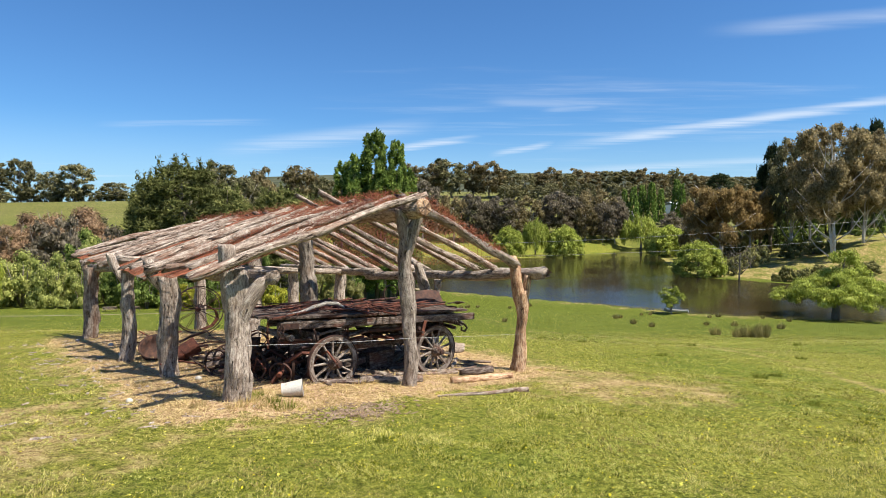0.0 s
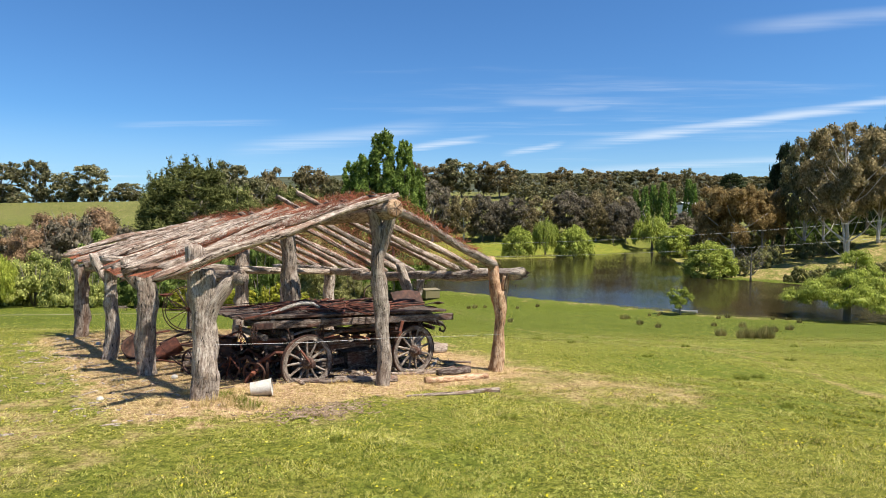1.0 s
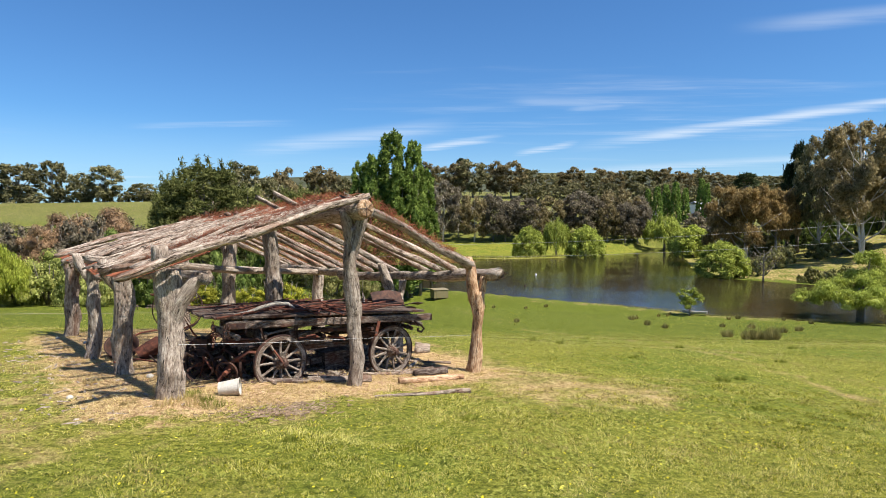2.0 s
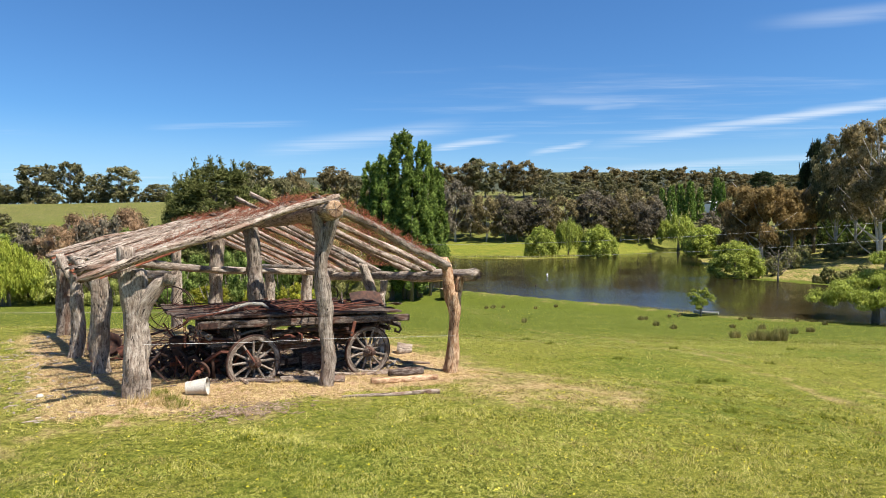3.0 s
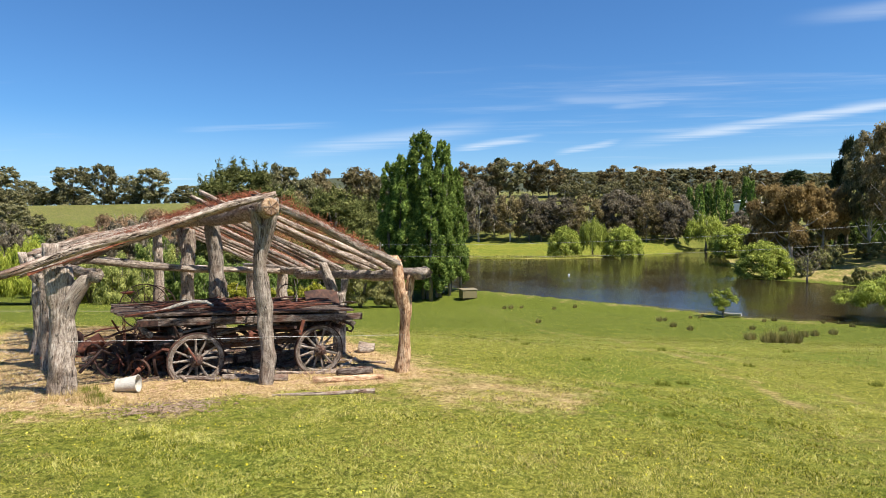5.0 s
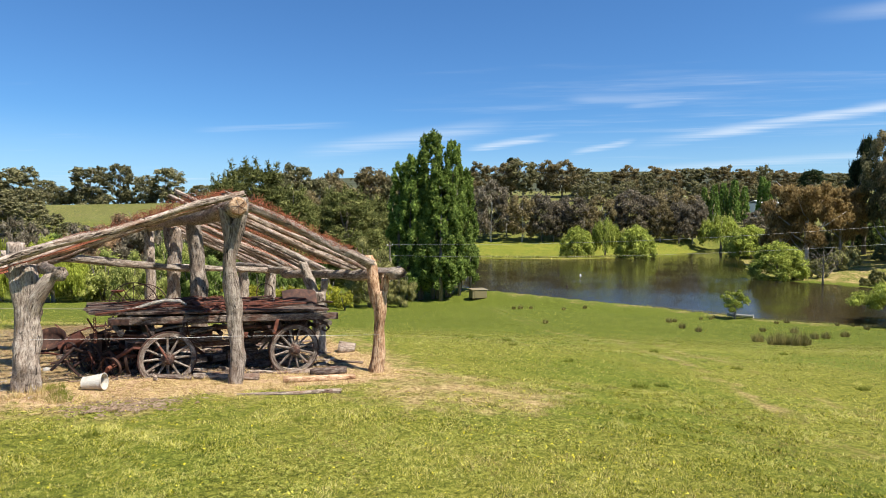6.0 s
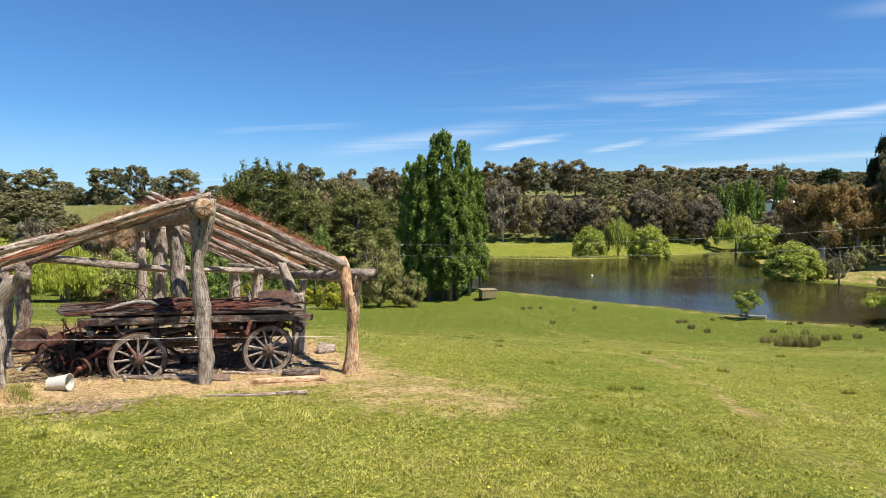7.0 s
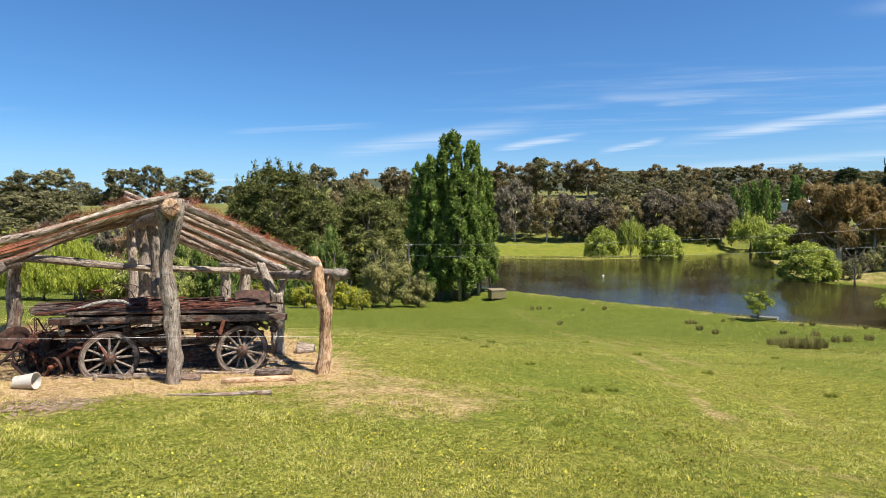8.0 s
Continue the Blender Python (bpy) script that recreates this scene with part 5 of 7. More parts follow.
def netting(v0, v1, z0, z1, u0, u1, seed, step=0.09, lift=0.10, gauge=0.0028):
    """Rusted bird wire stretched over the poles: thin crossing wires, sagging between them."""
    vs, fs = [], []

    def wire(pts):
        for p, q in zip(pts, pts[1:]):
            d = (q - p).normalized()
            s = d.cross(Vector((0, 0, 1))).normalized() * gauge
            n = len(vs)
            t = Vector((0, 0, gauge * 1.4))
            vs.extend([tuple(p - s), tuple(p + s), tuple(p + t), tuple(q - s), tuple(q + s), tuple(q + t)])
            fs.extend([(n, n + 1, n + 4, n + 3), (n + 1, n + 2, n + 5, n + 4), (n + 2, n, n + 3, n + 5)])

    def spot(uu, s):
        vv = v0 + (v1 - v0) * s
        sag = 0.05 * noise.noise(Vector((uu * 1.3, s * 4, seed))) + lift
        return at(uu + 0.05 * noise.noise(Vector((uu, s * 9, seed + 4))), vv, z0(uu) + (z1(uu) - z0(uu)) * s + sag)

    slant = abs(v1 - v0) / step
    n = int((u1 - u0) / step)
    for i in range(-int(slant), n):
        for way in (1, -1):
            pts = []
            for j in range(13):
                s = j / 12
                uu = u0 + (i + (slant * s if way > 0 else slant * (1 - s))) * step
                if u0 <= uu <= u1:
                    pts.append(spot(uu, s))
            if len(pts) > 1:
                wire(pts)
    b = Builder()
    b.add(vs, fs)
    return part("wire_netting", b, NET_RUST, shed, "rusted bird netting over the roof poles")


netting(-0.1, -3.5, lambda u: ridge_z(u) + 0.12, lambda u: west_z(u) + 0.02, -0.3, 10.8, 1, step=0.085, lift=0.06, gauge=0.0042)
netting(-0.1, 2.9, lambda u: ridge_z(u) + 0.12, lambda u: east_z(u) + 0.1, 0.0, 10.8, 2, step=0.13, lift=0.14)

netting(0.12, -0.55, lambda u: ridge_z(u) + 0.16, lambda u: ridge_z(u) - 0.06, -0.1, 10.8, 3, step=0.085, lift=0.13)



def wire_tangle(ends, spread_, count, seed):
    """A torn, curled-up edge of rusted netting: short bent wires along a line."""
    rng_t = np.random.default_rng(seed)
    b = Builder()
    p, q = (Vector(e) for e in ends)
    for _ in range(count):
        s = rng_t.random()
        thick = spread_ * (0.5 + 0.5 * math.sin(s * 17 + seed) ** 2)
        o = p.lerp(q, s) + Vector(rng_t.normal(size=3) * (0.06, 0.06, 0.35 * thick)) + Vector((0, 0, thick * 0.75))
        d = Vector(rng_t.normal(size=3)).normalized() * (0.05 + 0.09 * rng_t.random())
        e = Vector(rng_t.normal(size=3)).normalized() * 0.05
        b.tube([o - d, o + e, o + d], 0.0024, 3, cap=False)
    return part("torn_netting", b, NET_RUST, shed, "rust-red curled edge of torn bird netting")


wire_tangle((at(-0.05, 0.3, ridge_z(0) + 0.14), at(-0.05, 2.3, east_z(0) + 0.42)), 0.04, 380, 1)
wire_tangle((at(0.4, 0.0, ridge_z(0) + 0.26), at(5.0, 0.0, ridge_z(5) + 0.26)), 0.06, 480, 2)
wire_tangle((at(5.0, -0.1, ridge_z(5) + 0.22), at(10.8, -0.1, ridge_z(10.8) + 0.22)), 0.10, 500, 3)
wire_tangle((at(0.1, -2.6, west_z(0) + 0.48), at(0.3, -0.5, ridge_z(0) + 0.20)), 0.03, 300, 4)
wire_tangle((at(2.4, -2.9, west_z(2) + 0.32), at(2.2, -0.6, ridge_z(2) + 0.16)), 0.03, 300, 5)

fence = thing("strand_wire", at(0, -3.1, 0.9), "single pale wire strung between the front posts", "wire")
fb = Builder()
fb.tube([at(-0.19, -3.05, 1.17), at(-0.18, -1.5, 1.01), at(-0.19, 0.0, 0.90), at(-0.19, 1.4, 0.76), at(-0.22, 2.75, 0.645)], 0.0024, 5)
part("strand", fb, WIRE_STEEL, fence)


# ---------------------------------------------------------------- wagon
def wagon_wheel(parent, centre, r, turn, seed):
    """A wooden spoked wheel: iron tyre, felloes, spokes, turned hub with an iron cap. The axle runs along the local x axis."""
    m = Matrix.Translation(centre) @ turn
    w = part("wheel", Builder().ring(m, r - 0.022, r - 0.10, 0.065, 36), SPOKE_WOOD, parent)
    part("tyre", Builder().ring(m, r, r - 0.020, 0.075, 36), DARK_RUST, w, "rusted iron tyre")
    ax = Matrix.Rotation(radians(90), 4, "Y")
    part("hub", Builder().lathe(m @ ax, [(0, -0.2), (0.07, -0.2), (0.085, -0.12), (0.115, -0.05), (0.12, 0.04), (0.095, 0.12), (0.085, 0.2), (0, 0.2)], 18), WAGON_WOOD, w, "rust-brown wooden hub", True)
    part("hub_cap", Builder().lathe(m @ ax, [(0.04, 0.2), (0.045, 0.25), (0.0, 0.26)], 14), DARK_RUST, w)
    part("hub_cap", Builder().lathe(m @ ax, [(0.0, -0.26), (0.045, -0.25), (0.04, -0.2)], 14), DARK_RUST, w)
    for i in range(12):
        a = 2 * math.pi * i / 12 + seed
        d = Vector((0, math.cos(a), math.sin(a)))
        pts = [m @ (d * 0.09), m @ (d * (r * 0.5) + Vector((0.01, 0, 0))), m @ (d * (r - 0.09))]
        part("spoke", Builder().tube(pts, [0.030, 0.022, 0.024], 8, 0.05, i), SPOKE_WOOD, w)
    return w


def wag(a, c, z):
    """A place on the wagon: a metres along it from the fore axle, c metres across from the near wheels, z above its tilted floor."""
    p = Vector((-2.05, 10.965, 0)) + Vector((0.757, 0.653, 0)) * a + Vector((-0.653, 0.757, 0)) * c
    p.z = 0.42 - 0.046 * a + z
    return p


WAG_TURN = Matrix.Rotation(math.atan2(0.653, 0.757), 4, "Z") @ Matrix.Rotation(radians(2.6), 4, "Y")
WHEEL_TURN = Matrix.Rotation(math.atan2(0.757, -0.653), 4, "Z")
wagon = thing("wagon", wag(1.2, 0.8, -0.45), "derelict flat-bed wooden wagon loaded with rusted iron", "wagon")
for a, c, r in ((0, 0, 0.51), (2.41, 0, 0.525), (0, 1.5, 0.51), (2.41, 1.5, 0.525)):
    wagon_wheel(wagon, wag(a, c, -0.03), r, WHEEL_TURN, a + c)
for a in (0, 2.41):
    part("axle", Builder().tube([wag(a, -0.12, 0), wag(a, 1.62, 0)], 0.035, 8), DARK_RUST, wagon)
    part("bolster", Builder().box(Matrix.Translation(wag(a, 0.75, 0.1)) @ WAG_TURN, (0.14, 1.15, 0.15), 0.01), WAGON_WOOD, wagon)
DECK_L, DECK_R = Vector((-2.88, 10.48, 1.14)), Vector((0.58, 12.95, 0.93))
DECK_WAY = (DECK_R - DECK_L).normalized()
DECK_BACK = Vector((-DECK_WAY.y, DECK_WAY.x, 0)).normalized()
DECK_TURN = Matrix((DECK_WAY, DECK_BACK, DECK_WAY.cross(DECK_BACK))).transposed().to_4x4()


def deck(a, c, z):
    """A place on the wagon's deck: a metres from its fore end, c metres back from its front edge, z above the side beam's middle."""
    return DECK_L + DECK_WAY * a + DECK_BACK * c + Vector((0, 0, z))


for c in (0.0, 1.5):
    part("side_beam", Builder().box(Matrix.Translation(deck(2.13, c, 0)) @ DECK_TURN, (4.26, 0.08, 0.14), 0.012), WAGON_WOOD, wagon)
for c in (0.5, 1.0):
    part("sill_beam", Builder().box(Matrix.Translation(deck(2.1, c, -0.1)) @ DECK_TURN, (3.9, 0.09, 0.12), 0.012), WAGON_WOOD, wagon)
random.seed(8)
for i in range(7):
    part("deck_plank", Builder().box(Matrix.Translation(deck(2.0 + rnd(-0.1, 0.05) - (0.15 if i else 0), 0.06 + i * 0.235, 0.13 + rnd(-0.006, 0.006))) @ DECK_TURN, (4.45 + rnd(-0.25, 0.2), 0.215, 0.045), 0.006), WAGON_WOOD, wagon)
for a in (0.35, 1.3, 2.4, 3.7):
    part("cross_bearer", Builder().box(Matrix.Translation(deck(a, 0.75, 0.055)) @ DECK_TURN, (0.09, 1.55, 0.09), 0.01), WAGON_WOOD, wagon)
part("iron_strap", Builder().box(Matrix.Translation(deck(0.17, -0.046, -0.01)) @ DECK_TURN, (0.34, 0.012, 0.10), 0.003), DARK_RUST, wagon, "rusted iron strap")
part("turntable", Builder().ring(Matrix.Translation(wag(0.0, 0.75, 0.33)) @ Matrix.Rotation(radians(90), 4, "Y"), 0.42, 0.34, 0.05, 28), DARK_RUST, wagon)
for c in (0.35, 1.15):
    part("hound", Builder().box(Matrix.Translation(wag(0.2, c, 0.24)) @ WAG_TURN, (1.7, 0.09, 0.11), 0.01), WAGON_WOOD, wagon)
    part("hound", Builder().box(Matrix.Translation(wag(2.3, c, 0.24)) @ WAG_TURN, (1.3, 0.09, 0.11), 0.01), WAGON_WOOD, wagon)
part("reach_pole", Builder().box(Matrix.Translation(wag(1.2, 0.75, 0.06)) @ WAG_TURN, (2.6, 0.09, 0.1), 0.01), WAGON_WOOD, wagon)
for a in (-0.25, 0.3, 2.15, 2.7):
    part("riser_block", Builder().box(Matrix.Translation(wag(a, 0.75, 0.40)) @ WAG_TURN, (0.12, 1.2, 0.24), 0.01), WAGON_WOOD, wagon)
for a in (0, 2.41):
    for c in (0.2, 1.3):
        pts = [wag(a - 0.42, c, 0.42), wag(a - 0.2, c, 0.30), wag(a, c, 0.26), wag(a + 0.2, c, 0.30), wag(a + 0.42, c, 0.42)]
        part("leaf_spring", Builder().tube(pts, 0.03, 6), DARK_RUST, wagon)
part("brake_bar", Builder().tube([deck(0.55, 0.1, -0.27), deck(0.95, 0.1, -0.17), deck(1.5, 0.1, -0.085)], 0.024, 7, 0.1, 3), SPOKE_WOOD, wagon)
part("hook", Builder().tube([deck(3.82, -0.02, -0.05), deck(3.9, -0.03, -0.13), deck(4.0, -0.04, -0.17), deck(4.06, -0.04, -0.24), deck(4.0, -0.04, -0.31), deck(3.91, -0.04, -0.28), deck(3.92, -0.04, -0.22)], 0.022, 7), DARK_RUST, wagon)
part("hanger", Builder().box(Matrix.Translation(deck(2.95, -0.06, -0.18)) @ DECK_TURN @ Matrix.Rotation(radians(12), 4, "Y"), (0.07, 0.02, 0.3), 0.004), RUST, wagon)

random.seed(19)
for i in range(30):
    a, c = rnd(-0.7, 3.0), rnd(0.15, 1.4)
    p, ln, tilt = wag(a, c, rnd(0.22, 0.55)), rnd(0.5, 1.5), rnd(-0.15, 0.15)
    d = Vector((0.757, 0.653, tilt)) * ln * 0.5 if i % 3 else Vector((-0.653, 0.757, tilt)) * ln * 0.4
    mat = (DARK_RUST, WAGON_WOOD, DARK_RUST, RUST)[i % 4]
    part("under_rod", Builder().tube([p - d, p + Vector((0, 0, rnd(-0.06, 0.04))), p + d], rnd(0.014, 0.045), 7, 0.12, i, 0.1), mat, wagon)
for a, c in ((-0.35, 0.05), (0.35, 0.05), (2.05, 0.05), (2.75, 0.05), (2.05, 1.45), (-0.35, 1.45)):
    part("stay", Builder().tube([wag(a, c, 0.6), wag(a * 0.9 + 0.1, c + 0.1, 0.3), wag(a * 0.6 + 0.5, c + 0.25, 0.08)], 0.016, 6), DARK_RUST, wagon)
for a in (-0.75, 3.25):
    part("end_roller", Builder().tube([wag(a, 0.1, 0.46), wag(a, 1.4, 0.46)], 0.055, 12, 0.08, 4, 0.1), SPOKE_WOOD, wagon)

for k, off in ((0, 0.0), (1, 0.07)):
    for i in range(7 - 2 * k):
        c = deck(-0.03 + off, -0.05, -0.02 - 0.055 * i)
        part("chain_link", Builder().ring(Matrix.Translation(c) @ Matrix.Rotation(radians(45 + 90 * (i % 2)), 4, "Z"), 0.034, 0.022, 0.012, 12), DARK_RUST, wagon)
for a, c in ((0.35, -0.05), (1.25, -0.05), (3.75, -0.05)):
    part("iron_ring", Builder().ring(Matrix.Translation(deck(a, c, -0.11)) @ Matrix.Rotation(radians(40), 4, "Z"), 0.045, 0.032, 0.014, 14), DARK_RUST, wagon)

# iron lying on the deck
random.seed(11)
for i in range(84):
    a, c = rnd(0.3, 3.3), rnd(0.12, 1.42)
    ang, ln = rnd(-0.5, 0.5) + (0 if i % 4 else 1.3), rnd(0.5, 1.7)
    d = Vector((0.757, 0.653, 0)) * math.cos(ang) + Vector((-0.653, 0.757, 0)) * math.sin(ang)
    p = deck(a, c, 0.165 + 0.008 * (i % 7))
    q = thing("iron_bar", p, "bent rusted iron bar lying on the wagon deck", "scrap iron", "scrap on the wagon")
    e = d * ln * 0.5
    bendv = Vector((rnd(-0.08, 0.08), rnd(-0.08, 0.08), rnd(-0.01, 0.04)))
    part("bar", Builder().tube([p - e, p + bendv, p + e + Vector((0, 0, rnd(0, 0.05)))], rnd(0.006, 0.02), 6, 0.1, i), RUST if i % 3 else DARK_RUST, q)


# ---------------------------------------------------------------- loose things
def ground_log(name, label, p, q, ra, rb, seed, mat=RAFTER_WOOD, lift=0.7):
    p, q = Vector(p), Vector(q)
    t = thing(name, (p.x, p.y, h(p.x, p.y)), label, "log", "fallen wood")
    pts = []
    for i in range(8):
        s = i / 7
        x, y = p.x + (q.x - p.x) * s, p.y + (q.y - p.y) * s
        r = ra + (rb - ra) * s
        pts.append((x + 0.04 * noise.noise(Vector((s * 3, seed, 0))), y + 0.04 * noise.noise(Vector((s * 3, seed, 5))), h(x, y) + r * lift))
    part("log", Builder().tube(pts, [ra + (rb - ra) * i / 7 for i in range(8)], 12, 0.15, seed, 0.2), mat, t, smooth=True)
    return t


ground_log("fallen_log", "short peeled log lying before the shed", (0.10, 11.15, 0), (1.28, 11.78, 0), 0.075, 0.055, 1, TAN_WOOD)
ground_log("fallen_branch", "thin bleached branch lying in the grass", (-0.14, 9.8, 0), (1.41, 10.46, 0), 0.022, 0.045, 2)
ground_log("charred_log", "short blackened log beside the post", (0.30, 12.05, 0), (0.95, 12.35, 0), 0.07, 0.085, 3, WAGON_WOOD)
ground_log("fallen_log", "short weathered log under the wagon's edge", (-1.55, 10.95, 0), (-0.45, 11.35, 0), 0.06, 0.07, 4)
ground_log("fallen_branch", "bleached stick lying beside the wagon", (-0.2, 13.5, 0), (1.0, 13.4, 0), 0.035, 0.03, 5)
ground_log("fallen_branch", "bleached stick lying beside the wheel", (-0.95, 12.0, 0), (0.25, 12.28, 0), 0.03, 0.035, 6)
ground_log("stump_log", "dark split log beside the back post", (0.1, 14.6, 0), (0.45, 14.75, 0), 0.16, 0.12, 7, POST_WOOD)
random.seed(21)
for i in range(44):
    u0, v0 = rnd(0.5, 5.0), rnd(-1.6, 2.2)
    a = rnd(0, math.pi)
    ln = rnd(0.3, 1.2)
    p = at(u0, v0)
    ground_log("timber_scrap", "broken grey timber lying under the wagon", p, p + Vector((math.cos(a), math.sin(a), 0)) * ln, rnd(0.02, 0.055), rnd(0.02, 0.05), 40 + i, (WAGON_WOOD, RAFTER_WOOD, POST_WOOD)[i % 3])


# Shed-floor debris, spread thick and dark to stand in for deep shade.
rng = np.random.default_rng(31)
n = 2600
cu, cv = rng.random(n) * 4.6 + 0.9, rng.normal(size=n) * 1.3 + 0.3
keepers = (np.abs(cv) < 2.6)
cu, cv = cu[keepers], cv[keepers]
n = len(cu)
cx_, cy_ = FRONT.x + LONG.x * cu + WIDE.x * cv, FRONT.y + LONG.y * cu + WIDE.y * cv
ca, cl, cw = rng.random(n) * 6.283, 0.04 + 0.16 * rng.random(n) ** 2, 0.008 + 0.02 * rng.random(n)
cz = height(cx_, cy_) + 0.012
dl = np.stack([np.cos(ca), np.sin(ca), rng.normal(size=n) * 0.15], 1) * cl[:, None]
dw = np.stack([-np.sin(ca), np.cos(ca), rng.normal(size=n) * 0.3], 1) * cw[:, None]
o = np.stack([cx_, cy_, cz], 1)
up_ = np.array([0, 0, 0.014])
pts = np.stack([o - dl - dw, o + dl - dw * 0.6, o + dl + dw * 0.6, o - dl + dw, o - dl * 0.9 + up_, o + dl * 0.9 + up_], 1).reshape(-1, 3)
base = (np.arange(n) * 6)[:, None]
fs = np.concatenate([base + np.array([[0, 1, 5, 4]]), base + np.array([[2, 3, 4, 5]])])
tagged(new("wood_litter", raw_mesh("wood_litter", pts, fs, WAGON_WOOD, False, pts)), "dark splinters and bark deepening the shade on the shed floor", "litter", kind="stuff")

n = 170
cu, cv = rng.random(n) * 10.5 - 0.6, -4.2 + rng.normal(size=n) * 0.7
cx_, cy_ = FRONT.x + LONG.x * cu + WIDE.x * cv, FRONT.y + LONG.y * cu + WIDE.y * cv
ca, cl, cw = rng.random(n) * 6.283, 0.03 + 0.13 * rng.random(n) ** 3, 0.008 + 0.018 * rng.random(n)
dl = np.stack([np.cos(ca), np.sin(ca), rng.normal(size=n) * 0.1], 1) * cl[:, None]
dw = np.stack([-np.sin(ca), np.cos(ca), rng.normal(size=n) * 0.3], 1) * cw[:, None]
o = np.stack([cx_, cy_, height(cx_, cy_) + 0.014], 1)
pts = np.stack([o - dl - dw, o + dl - dw * 0.6, o + dl + dw * 0.6, o - dl + dw, o - dl * 0.9 + up_, o + dl * 0.9 + up_], 1).reshape(-1, 3)
base = (np.arange(n) * 6)[:, None]
fs = np.concatenate([base + np.array([[0, 1, 5, 4]]), base + np.array([[2, 3, 4, 5]])])
tagged(new("bark_chips", raw_mesh("bark_chips", pts, fs, POST_WOOD, False, pts)), "grey bark chips and splinters strewn beside the posts", "litter", kind="stuff")

n = 420
cu, cv = rng.normal(size=n) * 0.22 + -1.26, rng.normal(size=n) * 0.42 + -1.94
cx_, cy_ = FRONT.x + LONG.x * cu + WIDE.x * cv, FRONT.y + LONG.y * cu + WIDE.y * cv
ca, cl, cw = rng.random(n) * 6.283, 0.012 + 0.05 * rng.random(n) ** 2, 0.004 + 0.009 * rng.random(n)
dl = np.stack([np.cos(ca), np.sin(ca), rng.normal(size=n) * 0.15], 1) * cl[:, None]
dw = np.stack([-np.sin(ca), np.cos(ca), rng.normal(size=n) * 0.3], 1) * cw[:, None]
o = np.stack([cx_, cy_, height(cx_, cy_) + 0.022], 1)
pts = np.stack([o - dl - dw, o + dl - dw * 0.6, o + dl + dw * 0.6, o - dl + dw, o - dl * 0.9 + up_, o + dl * 0.9 + up_], 1).reshape(-1, 3)
base = (np.arange(n) * 6)[:, None]
fs = np.concatenate([base + np.array([[0, 1, 5, 4]]), base + np.array([[2, 3, 4, 5]])])
tagged(new("bark_litter", raw_mesh("bark_litter", pts, fs, BARK_CRUMB, False, pts)), "grey-brown bark crumbs before the ridge post", "litter", kind="stuff")

# Baulks like the dark clutter there, added to deepen the shade under the wagon.
random.seed(77)
for i in range(7):
    a0, c0 = rnd(-0.6, 1.6), rnd(0.25, 1.4)
    p = wag(a0 + 0.8, c0, 0)
    p.z = h(p.x, p.y)
    t = thing("stored_timber", p, "dark timber baulk added to deepen the shade under the wagon", "timber", "timber under the wagon")
    part("baulk", Builder().box(Matrix.Translation(p + Vector((0, 0, 0.07 + 0.13 * (i % 2)))) @ Matrix.Rotation(math.atan2(0.653, 0.757) + rnd(-0.9, 0.9), 4, "Z"), (rnd(0.5, 1.2), rnd(0.1, 0.2), 0.13), 0.012), WAGON_WOOD, t)


def bucket(p, turn, tilt):
    t = thing("bucket", p, "chalky white metal bucket lying on its side", "bucket")
    m = Matrix.Translation(Vector(p) + Vector((0, 0, 0.12))) @ Matrix.Rotation(radians(turn), 4, "Z") @ Matrix.Rotation(radians(90 + tilt), 4, "Y") @ Matrix.Scale(0.80, 4)
    part("body", Builder().lathe(m, [(0.0, -0.2), (0.125, -0.2), (0.13, -0.19), (0.168, 0.19), (0.163, 0.19), (0.122, -0.18), (0, -0.185)], 28), BUCKET_TIN, t, smooth=False)
    part("rim", Builder().lathe(m, [(0.166, 0.18), (0.176, 0.185), (0.176, 0.2), (0.162, 0.2)], 28), BUCKET_TIN, t)
    part("base_hoop", Builder().lathe(m, [(0.132, -0.18), (0.138, -0.18), (0.136, -0.205), (0.126, -0.205)], 28), BUCKET_TIN, t)
    return t


bp = Vector((-2.42, 9.50, h(-2.42, 9.50)))
bucket(bp, 12, -5)


def iron_wheel(parent, m, r, spokes, rim=0.012, hub=0.05, wide=0.04):
    w = part("wheel", Builder().ring(m, r, r - rim, wide, 36), DARK_RUST, parent)
    ax = Matrix.Rotation(radians(90), 4, "Y")
    part("hub", Builder().lathe(m @ ax, [(0, -0.09), (hub, -0.09), (hub * 1.1, 0), (hub, 0.09), (0, 0.09)], 14), RUST, w)
    for i in range(spokes):
        a = 2 * math.pi * i / spokes
        d = Vector((0, math.cos(a), math.sin(a)))
        part("spoke", Builder().tube([m @ (d * hub), m @ (d * (r - rim))], 0.009, 5), DARK_RUST, w)
    return w


def facing(p, deg):
    return Matrix.Translation(p) @ Matrix.Rotation(radians(deg), 4, "Z")


# hay rake with two tall wheels and a row of curved tines
rake = thing("hay_rake", at(9.0, -0.75), "rusted horse-drawn hay rake with tall spoked wheels", "farm implement")
AXLE_WAY = Vector((-0.40, 0.917, 0))
AXLE_A = at(9.0, -0.75) + Vector((0, 0, 0.68))
AXLE_B = AXLE_A + AXLE_WAY * 1.7
AXLE_B.z = h(AXLE_B.x, AXLE_B.y) + 0.68
for c in (AXLE_A, AXLE_B):
    iron_wheel(rake, facing(c, math.degrees(math.atan2(AXLE_WAY.y, AXLE_WAY.x))), 0.68, 12, 0.024, 0.06, 0.05)
part("axle", Builder().tube([AXLE_A - AXLE_WAY * 0.1, AXLE_B + AXLE_WAY * 0.1], 0.025, 7), DARK_RUST, rake)
